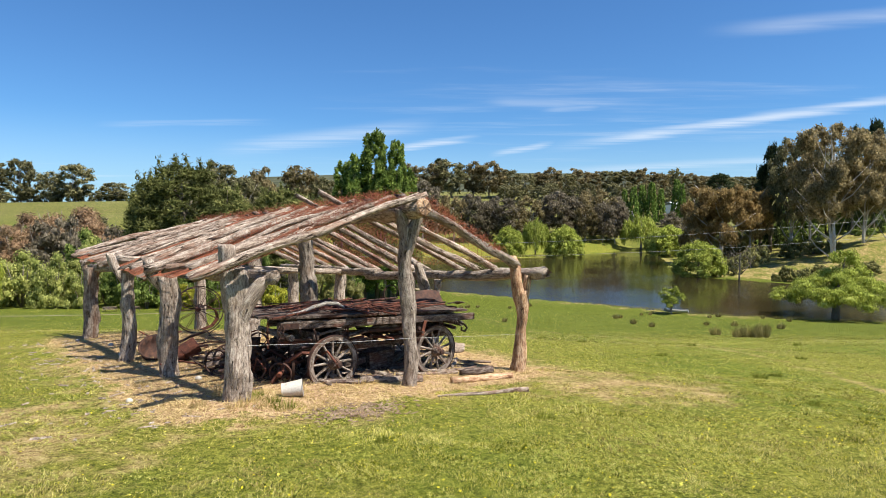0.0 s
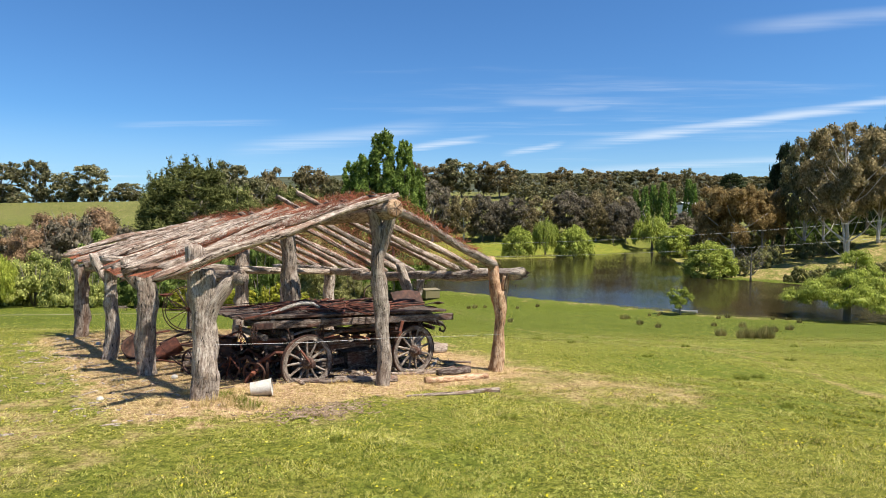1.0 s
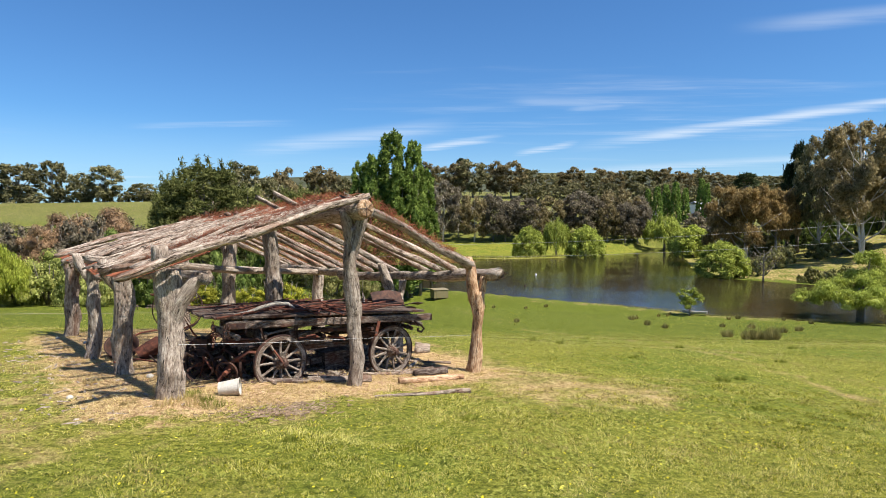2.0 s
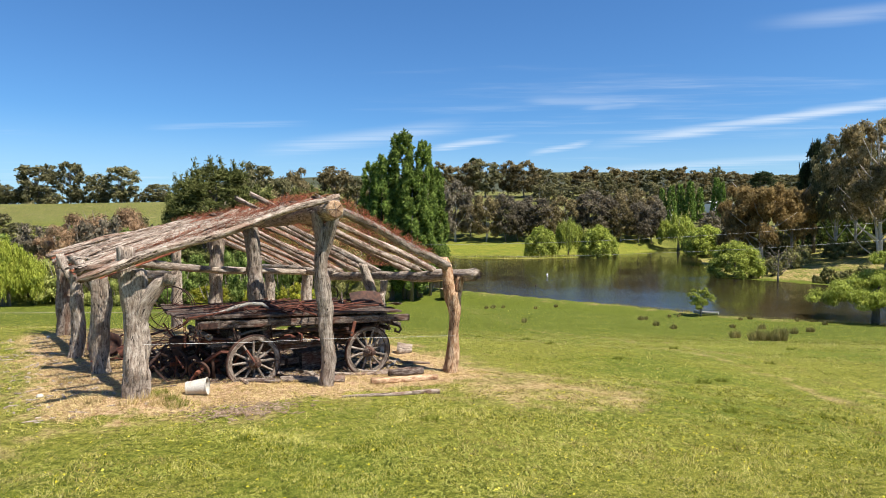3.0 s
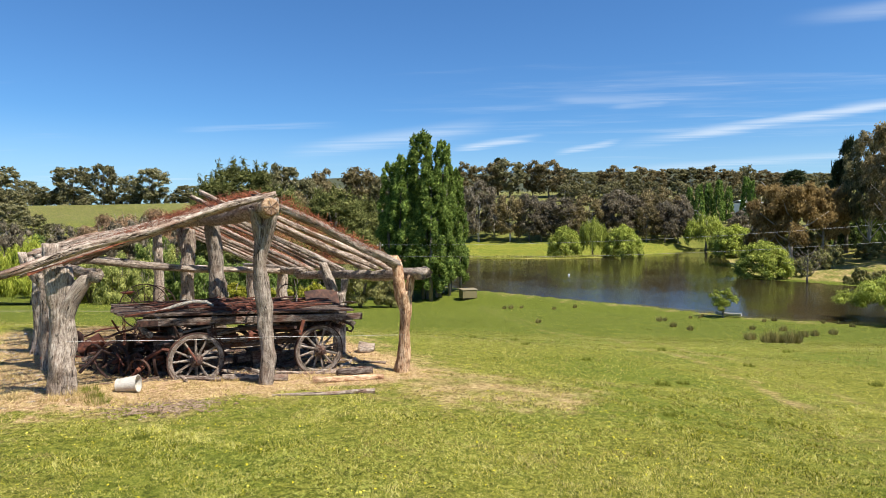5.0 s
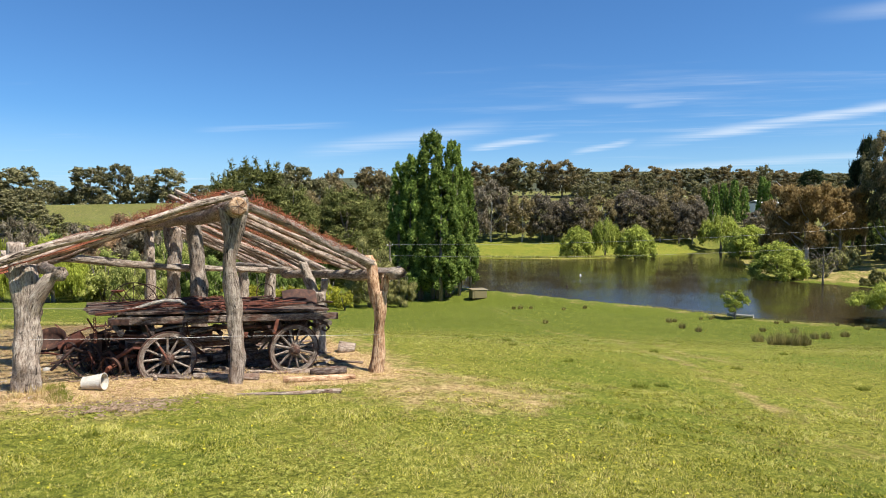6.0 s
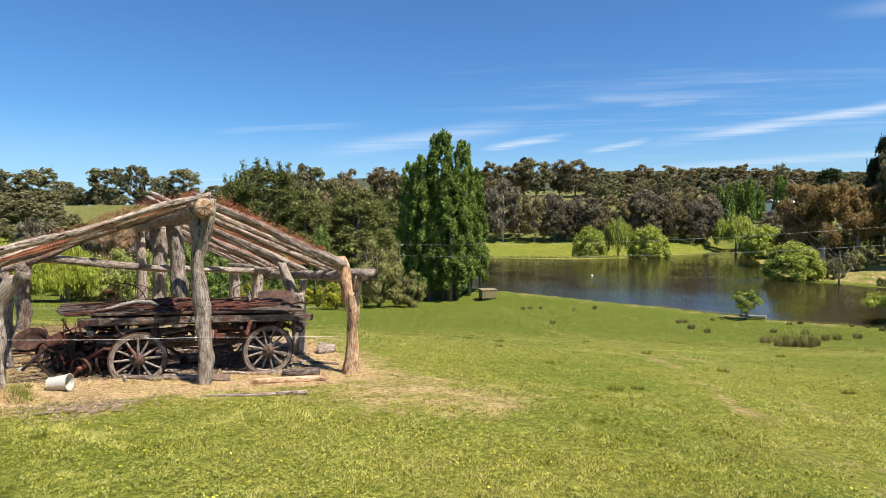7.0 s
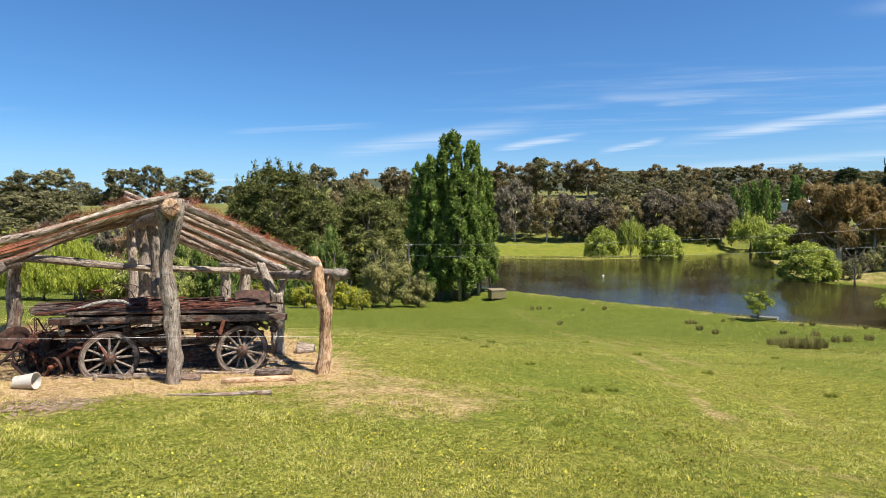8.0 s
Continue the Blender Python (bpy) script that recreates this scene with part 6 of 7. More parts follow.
RAKE_SIDE = Vector((0.917, 0.40, 0))
for i in range(11):
    o = AXLE_A.lerp(AXLE_B, 0.08 + 0.084 * i) + Vector((0, 0, -0.26))
    pts = [o + RAKE_SIDE * (0.55 * math.sin(a)) + Vector((0, 0, -0.38 * math.cos(a) + 0.02)) for a in (0.2, 0.8, 1.4, 2.0, 2.6, 3.0)]
    part("tine", Builder().tube(pts, 0.008, 5), RUST, rake)
SEAT = AXLE_A.lerp(AXLE_B, 0.5) - RAKE_SIDE * 0.6 + Vector((0, 0, 0.4))
part("seat", Builder().lathe(facing(SEAT, 0), [(0, 0), (0.12, 0.01), (0.19, 0.06), (0.2, 0.075), (0.12, 0.03), (0, 0.02)], 16), RUST, rake)
part("seat_stem", Builder().tube([AXLE_A.lerp(AXLE_B, 0.5), SEAT + RAKE_SIDE * 0.25 - Vector((0, 0, 0.32)), SEAT], 0.02, 6), DARK_RUST, rake)

# small two-wheeled implement with a tapered hopper
drill = thing("seed_drill", at(2.1, -2.0), "small rusted two-wheeled implement with a tapered iron hopper", "farm implement")
for uu, vv, r in ((1.75, -2.2, 0.30), (2.35, -1.75, 0.30), (2.6, -2.5, 0.26)):
    p = at(uu, vv)
    iron_wheel(drill, facing(p + Vector((0, 0, r - 0.02)), 75), r, 6, 0.02, 0.035, 0.05)
hz = at(2.2, -2.0)
part("hopper", Builder().lathe(Matrix.Translation(hz + Vector((0, 0, 0.36))) @ Matrix.Rotation(radians(45), 4, "Z"), [(0.11, 0), (0.19, 0.34), (0.18, 0.34), (0.1, 0.01), (0, 0.01)], 4), DARK_RUST, drill, "tapered rusty sheet-iron hopper")
part("axle", Builder().tube([at(1.7, -2.25, hz.z + 0.3), at(2.4, -1.7, hz.z + 0.3)], 0.022, 6), DARK_RUST, drill)
part("frame_bar", Builder().box(Matrix.Translation(at(2.3, -1.6, hz.z + 0.37)) @ Matrix.Rotation(radians(28), 4, "Z") @ Matrix.Rotation(radians(-6), 4, "Y"), (2.3, 0.07, 0.08), 0.01), WAGON_WOOD, drill)
part("frame_bar", Builder().box(Matrix.Translation(at(2.7, -1.9, hz.z + 0.36)) @ Matrix.Rotation(radians(60), 4, "Z"), (1.5, 0.05, 0.05), 0.01), DARK_RUST, drill)
part("lever", Builder().tube([at(2.4, -1.8, hz.z + 0.35), at(2.5, -2.1, hz.z + 0.75), at(2.55, -2.2, hz.z + 0.95)], 0.016, 6), RUST, drill)

# rusted machinery heaped at the wagon's fore end
random.seed(63)
for i, (uu, vv, r, deg) in enumerate(((1.5, -1.55, 0.34, 20), (2.0, -1.2, 0.28, 110), (2.9, -1.6, 0.36, 60), (3.3, -2.1, 0.24, 140), (1.2, -1.9, 0.2, 85), (2.5, -0.9, 0.3, 35))):
    p = at(uu, vv)
    iw = thing("implement_wheel", p, "spoked rusted iron wheel standing in the scrap heap", "wheel", "scrap at the wagon's fore end")
    iron_wheel(iw, facing(p + Vector((0, 0, r - 0.01)), deg) @ Matrix.Rotation(radians(rnd(-14, 14)), 4, "Y"), r, 6 + i % 3, 0.022, 0.04, 0.045)
for i in range(34):
    p = at(rnd(1.1, 3.6), rnd(-2.4, -0.6))
    t = thing("scrap_iron", p, "bent rusted iron piece in the scrap heap", "scrap iron", "scrap at the wagon's fore end")
    a, ln = rnd(0, 6.28), rnd(0.35, 1.0)
    d = Vector((math.cos(a), math.sin(a), 0))
    rise = rnd(0.05, 0.6)
    pts = [p + Vector((0, 0, 0.01)), p + d * ln * 0.35 + Vector((0, 0, rise * 0.7)), p + d * ln * 0.7 + Vector((rnd(-0.1, 0.1), rnd(-0.1, 0.1), rise)), p + d * ln + Vector((0, 0, rise * rnd(0.2, 1.0)))]
    part("rod", Builder().tube(pts, rnd(0.012, 0.04), 7, 0.1, i), (RUST, DARK_RUST, DARK_RUST)[i % 3], t)

# open iron pan leaning by the side posts
pan = thing("iron_pan", at(5.3, -2.85), "large rusted open iron pan leaning on its edge", "pan")
pm = Matrix.Translation(at(5.3, -2.85) + Vector((0, 0, 0.2))) @ Matrix.Rotation(radians(25), 4, "Z") @ Matrix.Rotation(radians(38), 4, "X")
part("body", Builder().lathe(pm, [(0, -0.17), (0.2, -0.16), (0.29, -0.05), (0.33, 0.1), (0.35, 0.1), (0.31, -0.06), (0.21, -0.18), (0, -0.19)], 28), DARK_RUST, pan, smooth=True)
drum = thing("iron_drum", at(4.7, -2.4), "rusted open drum lying tilted on the ground", "drum")
dm = Matrix.Translation(at(4.7, -2.4) + Vector((0, 0, 0.2))) @ Matrix.Rotation(radians(35), 4, "Z") @ Matrix.Rotation(radians(62), 4, "Y")
part("body", Builder().lathe(dm, [(0, -0.27), (0.17, -0.27), (0.175, -0.1), (0.185, -0.09), (0.175, -0.08), (0.18, 0.24), (0.17, 0.24), (0.16, -0.25), (0, -0.25)], 24), RUST, drum)
KEG = Vector((-2.72, 15.37, h(-2.72, 15.37) + 0.165))
keg = thing("iron_cylinder", KEG - Vector((0, 0, 0.165)), "rusted iron cylinder lying behind the wagon", "drum")
km = Matrix.Translation(KEG) @ Matrix.Rotation(radians(20), 4, "Z") @ Matrix.Rotation(radians(90), 4, "Y")
part("body", Builder().lathe(km, [(0, -0.25), (0.13, -0.25), (0.15, -0.2), (0.15, 0.2), (0.165, 0.21), (0.165, 0.26), (0.12, 0.26), (0.11, 0.1), (0, 0.1)], 22), RUST, keg)
crate = thing("timber_chest", at(1.9, 0.55), "dark weathered timber chest under the wagon", "box")
part("body", Builder().box(Matrix.Translation(at(1.9, 0.55) + Vector((0, 0, 0.17))) @ Matrix.Rotation(radians(43), 4, "Z"), (0.62, 0.4, 0.36), 0.015), WAGON_WOOD, crate)
part("lid", Builder().box(Matrix.Translation(at(1.9, 0.55) + Vector((0, 0, 0.37))) @ Matrix.Rotation(radians(43), 4, "Z"), (0.66, 0.44, 0.04), 0.008), WAGON_WOOD, crate)

# scrap between the side posts and the wagon
random.seed(31)
for i in range(22):
    p = at(rnd(3.4, 7.5), rnd(-2.7, -0.6))
    t = thing("scrap_iron", p, "twisted rusted iron rod on the dry ground", "scrap iron", "scrap on the ground")
    a = rnd(0, 6.28)
    d = Vector((math.cos(a), math.sin(a), rnd(-0.02, 0.35)))
    ln = rnd(0.4, 1.3)
    part("rod", Builder().tube([p + Vector((0, 0, 0.03)), p + d * ln * 0.5 + Vector((0, 0, rnd(0, 0.12))), p + d * ln + Vector((0, 0, 0.03))], rnd(0.012, 0.035), 6, 0.1, i), RUST if i % 2 else DARK_RUST, t)
for i, (uu, vv, sx, sy) in enumerate(((3.9, -2.2, 0.5, 0.22), (4.4, -1.7, 0.8, 0.18), (5.0, -1.2, 0.7, 0.3), (3.7, -1.4, 0.9, 0.2), (4.2, -0.9, 0.6, 0.35))):
    p = at(uu, vv)
    t = thing("timber_board", p, "grey split board leaning among the scrap", "board", "scrap on the ground")
    part("board", Builder().box(Matrix.Translation(p + Vector((0, 0, 0.12))) @ Matrix.Rotation(rnd(0, 3), 4, "Z") @ Matrix.Rotation(rnd(0.1, 0.5), 4, "X"), (sx, sy, 0.04), 0.006), RAFTER_WOOD if i % 2 else WAGON_WOOD, t)
for x, y, r in ((-7.18, 13.44, 0.075), (-4.45, 10.87, 0.06), (-8.2, 14.84, 0.06), (-9.59, 15.79, 0.05), (-4.8, 9.14, 0.05)):
    b = Builder()
    bm = bmesh.new()
    bmesh.ops.create_icosphere(bm, subdivisions=2, radius=r)
    z0 = h(x, y) + r * 0.4
    b.add([(x + q.co.x * (1 + 0.4 * noise.noise(q.co * 15)), y + q.co.y * 1.2 * (1 + 0.4 * noise.noise(q.co * 11)), z0 + q.co.z * 0.75) for q in bm.verts], [[q.index for q in f.verts] for f in bm.faces])
    bm.free()
    tagged(part("stone", b, STONE), "pale angular stone on the dry ground", "stone", "stones by the shed")

# what lies on the wagon's deck besides the bars
br = thing("bent_branch", deck(0.25, 0.50, 0.160), "pale bent branch lying on the wagon deck", "branch")
part("branch", Builder().tube([deck(0.18, 0.10, 0.175), deck(0.42, 0.12, 0.20), deck(0.68, 0.15, 0.285), deck(0.95, 0.18, 0.345), deck(1.2, 0.20, 0.33), deck(1.32, 0.2, 0.25)], [0.02, 0.028, 0.033, 0.036, 0.034, 0.028], 9, 0.1, 3), PALE_STICK, br, smooth=True)
cog = thing("toothed_wheel", deck(3.15, 1.00, 0.160), "pale rusted cog wheel with long pointed teeth", "cog")
cm = Matrix.Translation(deck(3.15, 1.00, 0.280)) @ WHEEL_TURN @ Matrix.Rotation(radians(70), 4, "Z")
part("ring", Builder().ring(cm, 0.07, 0.04, 0.05, 18), RAFTER_WOOD, cog)
for i in range(11):
    a = 2 * math.pi * i / 11
    d = Vector((0, math.cos(a), math.sin(a)))
    part("tooth", Builder().tube([cm @ (d * 0.06), cm @ (d * 0.17)], [0.018, 0.004], 5), RAFTER_WOOD, cog)
hoop = thing("iron_hoop", deck(3.05, 1.40, 0.160), "thin rusted iron hoop standing on the deck", "hoop")
part("hoop", Builder().ring(Matrix.Translation(deck(3.05, 1.40, 0.360)) @ WHEEL_TURN, 0.19, 0.175, 0.03, 28), DARK_RUST, hoop)


def sheet(name, label, place, turn, size, curl, mat):
    """A curled plate of iron or bark, with thickness."""
    t = thing(name, place, label, "iron plate")
    vs, fs, n = [], [], 9
    for k, off in ((0, 0), (1, 0.012)):
        for i in range(n):
            for j in (0, 1):
                a = (i / (n - 1) - 0.5) * curl
                vs.append(((i / (n - 1) - 0.5) * size[0], (j - 0.5) * size[1], (math.cos(a) - 1) * size[0] / max(curl, 0.1) + off))
    for i in range(n - 1):
        fs += [(i * 2, i * 2 + 1, i * 2 + 3, i * 2 + 2), (2 * n + i * 2 + 2, 2 * n + i * 2 + 3, 2 * n + i * 2 + 1, 2 * n + i * 2)]
        for j in (0, 1):
            fs.append((i * 2 + j, i * 2 + 2 + j, 2 * n + i * 2 + 2 + j, 2 * n + i * 2 + j) if j else (i * 2, 2 * n + i * 2, 2 * n + i * 2 + 2, i * 2 + 2))
    fs += [(0, 1, 2 * n + 1, 2 * n), (2 * n - 2, 4 * n - 2, 4 * n - 1, 2 * n - 1)]
    b = Builder()
    m = Matrix.Translation(place) @ turn
    b.add([m @ Vector(p) for p in vs], fs)
    part("plate", b, mat, t)


sheet("iron_plate", "dark curled iron plate propped on the deck's end", deck(3.70, 0.85, 0.330), DECK_TURN @ Matrix.Rotation(radians(48), 4, "X"), (0.75, 0.36), 0.9, DARK_RUST)
sheet("iron_plate", "dark curled iron plate lying on the deck's end", deck(4.10, 0.45, 0.240), DECK_TURN @ Matrix.Rotation(radians(-14), 4, "X"), (0.34, 0.26), 0.7, WAGON_WOOD)
sheet("iron_plate", "flat rusted iron strip lying across the deck", deck(1.60, 0.15, 0.210), DECK_TURN @ Matrix.Rotation(radians(5), 4, "Y") @ Matrix.Rotation(radians(6), 4, "Z"), (1.5, 0.13), 0.1, RUST)
sheet("iron_plate", "red rusted iron sheet lying on the deck", deck(1.45, 0.90, 0.210), DECK_TURN @ Matrix.Rotation(radians(-8), 4, "Z"), (1.2, 0.4), 0.3, RUST)
sheet("iron_plate", "red rusted iron sheet lying on the deck", deck(2.65, 0.70, 0.220), DECK_TURN @ Matrix.Rotation(radians(9), 4, "Z"), (1.0, 0.3), 0.2, RUST)
chain = thing("chain", deck(-0.15, 0.00, -0.290), "rusted chain hanging from the wagon's end", "chain")
for i in range(9):
    part("chain_link", Builder().ring(Matrix.Translation(deck(-0.2, 0.02, 0.05 - i * 0.05)) @ Matrix.Rotation(radians(90 * (i % 2)), 4, "Z"), 0.032, 0.021, 0.011, 10), RUST, chain)


# ---------------------------------------------------------------- beyond the paddock
def quad_block(name, label, category, x, y, z, size, turn, wall, roof):
    """A small shed: walls with a door and a slightly pitched roof that overhangs."""
    t = thing(name, (x, y, z), label, category)
    m = Matrix.Translation((x, y, z)) @ Matrix.Rotation(radians(turn), 4, "Z")
    sx, sy, sz = size
    part("skid", Builder().box(m @ Matrix.Translation((0, -sy * 0.3, 0.1)), (sx * 0.9, 0.15, 0.25), 0.01), WAGON_WOOD, t)
    part("skid", Builder().box(m @ Matrix.Translation((0, sy * 0.3, 0.1)), (sx * 0.9, 0.15, 0.25), 0.01), WAGON_WOOD, t)
    part("wall", Builder().box(m @ Matrix.Translation((0, 0, 0.22 + sz / 2)), (sx, sy, sz), 0.03), wall, t)
    part("door", Builder().box(m @ Matrix.Translation((-sx * 0.2, -sy / 2 - 0.02, 0.25 + sz * 0.45)), (sx * 0.32, 0.05, sz * 0.8), 0.01), wall, t)
    part("roof", Builder().box(m @ Matrix.Translation((0, 0, 0.25 + sz + 0.05)) @ Matrix.Rotation(radians(3), 4, "X"), (sx + 0.25, sy + 0.25, 0.09), 0.02), roof, t)
    return t


quad_block("pump_shed", "small khaki sheet-metal pump shed by the dam", "shed", -4.2, 124.5, h(-4.2, 124.5), (3.1, 2.2, 1.7), 25, CREAM_METAL, SHED_ROOF_METAL)

pole_t = thing("power_pole", (-21.5, 119.5, h(-21.5, 119.5)), "grey timber power pole with a short cross-arm", "pole")
pz = h(-21.5, 119.5)
part("mast", Builder().tube([(-21.5, 119.5, pz - 0.5), (-21.5, 119.5, pz + 6), (-21.5, 119.5, pz + 12.3)], [0.2, 0.17, 0.13], 10, 0.05, 2), BARK, pole_t)
part("cross_arm", Builder().box(Matrix.Translation((-21.5, 119.5, pz + 11.6)) @ Matrix.Rotation(radians(60), 4, "Z"), (1.8, 0.12, 0.14), 0.01), BARK, pole_t)
part("transformer", Builder().lathe(Matrix.Translation((-21.3, 119.1, pz + 8.2)), [(0, 0), (0.28, 0), (0.28, 0.9), (0, 0.95)], 14), SHED_ROOF_METAL, pole_t)
part("insulator", Builder().lathe(Matrix.Translation((-21.1, 120.2, pz + 11.67)), [(0, 0), (0.06, 0), (0.08, 0.1), (0.03, 0.22), (0, 0.22)], 8), FLOAT_WHITE, pole_t)
part("insulator", Builder().lathe(Matrix.Translation((-21.9, 118.8, pz + 11.67)), [(0, 0), (0.06, 0), (0.08, 0.1), (0.03, 0.22), (0, 0.22)], 8), FLOAT_WHITE, pole_t)
for label_h, end_z, dz in ((11.8, 12.6, 0.0), (9.6, 9.3, 0.0)):
    a, b_ = Vector((-21.4, 119.6, pz + label_h)), Vector((104.0, 101.0, end_z - 6.0))
    w = thing("power_line", a, "pale overhead wire sagging across the dam", "wire", "overhead wires")
    pts = [a.lerp(b_, i / 24) - Vector((0, 0, 4 * 2.2 * (i / 24) * (1 - i / 24))) for i in range(25)]
    part("wire", Builder().tube(pts, 0.016, 5), WIRE_STEEL, w)

# small tree and upturned dinghy at the near shore
lt = make_tree("small_tree", "small light green tree standing on the near shore", "umbrella", 4.6, 2.1, WILLOW_LEAF, BARK, 30, 2600, 0.15)
lt.matrix_basis = pose(37.6, 99.6, h(37.6, 99.6), 0, 0, 40)


def dinghy(x, y, turn):
    z = h(x, y) + 0.1
    t = thing("dinghy", (x, y, z), "small faded dinghy drawn up on the grass", "boat")
    m = Matrix.Translation((x, y, z)) @ Matrix.Rotation(radians(turn), 4, "Z")
    vs, fs, n = [], [], 9
    for i in range(n):
        s = i / (n - 1) * 2 - 1
        w = 0.62 * (1 - max(0, s) ** 2.5) * (1 - 0.15 * max(0, -s))
        for k in range(7):
            a = math.pi * k / 6
            vs.append((s * 1.9, -math.cos(a) * w, 0.48 - math.sin(a) * 0.46 + 0.12 * s * s))
        for k in range(7):
            a = math.pi * k / 6
            vs.append((s * 1.86, -math.cos(a) * max(0, w - 0.04), 0.49 - math.sin(a) * 0.40 + 0.12 * s * s))
    for i in range(n - 1):
        for k in range(6):
            a = i * 14 + k
            fs += [(a, a + 14, a + 15, a + 1), (a + 7, a + 8, a + 22, a + 21)]
        for k in (0, 6):
            a = i * 14 + k
            fs.append((a, a + 7, a + 21, a + 14))
    b = Builder()
    b.add([m @ Vector(p) for p in vs], fs)
    part("hull", b, BOAT_PAINT, t)
    for s in (-0.6, 0.4):
        part("thwart", Builder().box(m @ Matrix.Translation((s, 0, 0.36)), (0.25, 1.0, 0.04), 0.005), RAFTER_WOOD, t)
    return t


dinghy(38.7, 100.4, 152)
buoy = thing("buoy", (20.9, 171.3, WATER_Z), "small white float on the water", "buoy")
part("float", Builder().lathe(Matrix.Translation((20.9, 171.3, WATER_Z)), [(0, -0.2), (0.2, -0.12), (0.27, 0.08), (0.2, 0.3), (0.07, 0.36), (0.06, 0.46), (0, 0.46)], 14), FLOAT_WHITE, buoy, smooth=True)

# Float-shaped stand-in for a small dark bird-like body on the water.
dark_bird_float = thing("buoy", (15.2, 143.3, WATER_Z), "small dark bird-like shape on the water, built as a float", "buoy")
part("float", Builder().lathe(Matrix.Translation((15.2, 143.3, WATER_Z)), [(0, -0.2), (0.16, -0.12), (0.22, 0.06), (0.16, 0.24), (0.05, 0.3), (0.05, 0.4), (0, 0.4)], 14), DARK_RUST, dark_bird_float, smooth=True)

# bare tree on the bank
rng_b = np.random.default_rng(44)
bare = thing("bare_tree", (77.5, 158.5, h(77.5, 158.5)), "thin leafless grey tree on the bank", "tree")
tb = Builder()
limbs(tb, rng_b, 10, 0.22, 10, 3.6, 0.25)
ends = limbs(tb, rng_b, 9, 0.16, 12, 4.4, 0.2)
for e in ends:
    for _ in range(5):
        q = Vector(e) + Vector(rng_b.normal(size=3) * 0.9) + Vector((0, 0, 0.7))
        tb.tube([e, q], [0.035, 0.012], 4)
tb.v = [(x + 77.5, y + 158.5, z + bare.location.z) for x, y, z in tb.v]
part("trunk", tb, BARK, bare, smooth=True)


def picnic_table(x, y, turn):
    z = h(x, y)
    t = thing("picnic_table", (x, y, z), "weathered timber picnic table with benches", "table", "picnic tables")
    m = Matrix.Translation((x, y, z)) @ Matrix.Rotation(radians(turn), 4, "Z")
    part("tabletop", Builder().box(m @ Matrix.Translation((0, 0, 0.75)), (2.0, 0.8, 0.06), 0.01), WAGON_WOOD, t)
    for s in (-1, 1):
        part("bench", Builder().box(m @ Matrix.Translation((0, s * 0.7, 0.45)), (2.0, 0.28, 0.05), 0.01), WAGON_WOOD, t)
        for e in (-0.8, 0.8):
            part("leg", Builder().tube([m @ Vector((e, s * 0.65, -0.02)), m @ Vector((e, s * 0.2, 0.73))], 0.05, 6), WAGON_WOOD, t)
    return t


picnic_table(-53.0, 96.0, 10)
picnic_table(-49.8, 97.0, -12)

# gravel track at the paddock's foot
path_pts = [(-110, 62), (-85, 70), (-64, 78.5), (-54, 83), (-46, 87), (-38, 93), (-33, 103)]
vs, fs = [], []
for i in range(61):
    s = i / 60 * (len(path_pts) - 1)
    k = min(int(s), len(path_pts) - 2)
    a, b_ = Vector((*path_pts[k], 0)), Vector((*path_pts[k + 1], 0))
    p = a.lerp(b_, s - k)
    n = Vector((-(b_ - a).y, (b_ - a).x, 0)).normalized()
    for o in (-0.9, 0, 0.9):
        q = p + n * (o + 0.2 * noise.noise(p * 0.4))
        vs.append((q.x, q.y, h(q.x, q.y) + (0.06 if o == 0 else 0.03)))
fs = [(i * 3 + k, i * 3 + 3 + k, i * 3 + 4 + k, i * 3 + 1 + k) for i in range(60) for k in (0, 1)]
tagged(new("path", raw_mesh("path", vs, fs, ROAD_DUST, True)), "pale gravel track below the paddock", "path", kind="structure")


def far_building(x, y, size, turn, windows):
    z = h(x, y)
    t = thing("white_building", (x, y, z), "long white building half hidden by gum trees", "building", "white buildings")
    m = Matrix.Translation((x, y, z)) @ Matrix.Rotation(radians(turn), 4, "Z")
    sx, sy, sz = size
    part("wall", Builder().box(m @ Matrix.Translation((0, 0, sz / 2 - 0.5)), (sx, sy, sz + 1), 0.02), WHITE_WALL, t)
    b = Builder()
    rz = sz + sy * 0.18
    pts = [(-sx / 2 - .4, -sy / 2 - .4, sz), (sx / 2 + .4, -sy / 2 - .4, sz), (sx / 2 + .4, 0, rz), (-sx / 2 - .4, 0, rz), (sx / 2 + .4, sy / 2 + .4, sz), (-sx / 2 - .4, sy / 2 + .4, sz)]
    pts += [(p[0], p[1], p[2] + 0.18) for p in pts]
    b.add([m @ Vector(p) for p in pts], [(0, 3, 2, 1), (3, 5, 4, 2), (6, 7, 8, 9), (9, 8, 10, 11), (0, 1, 7, 6), (4, 5, 11, 10), (0, 6, 9, 3), (3, 9, 11, 5), (1, 2, 8, 7), (2, 4, 10, 8)])
    part("roof", b, WHITE_WALL, t)
    for i in range(windows):
        wx = -sx / 2 + sx * (i + 0.5) / windows
        win = part("window", Builder().box(m @ Matrix.Translation((wx, -sy / 2 - 0.03, sz * 0.5)), (sx / windows * 0.45, 0.1, 1.4), 0.02), WAGON_WOOD, t)
        part("sill", Builder().box(m @ Matrix.Translation((wx, -sy / 2 - 0.1, sz * 0.5 - 0.75)), (sx / windows * 0.5, 0.2, 0.1), 0.01), WHITE_WALL, win)


far_building(104.1, 362.3, (20, 10, 5.5), 25, 6)
far_building(150, 390, (18, 9, 7), 34, 4)


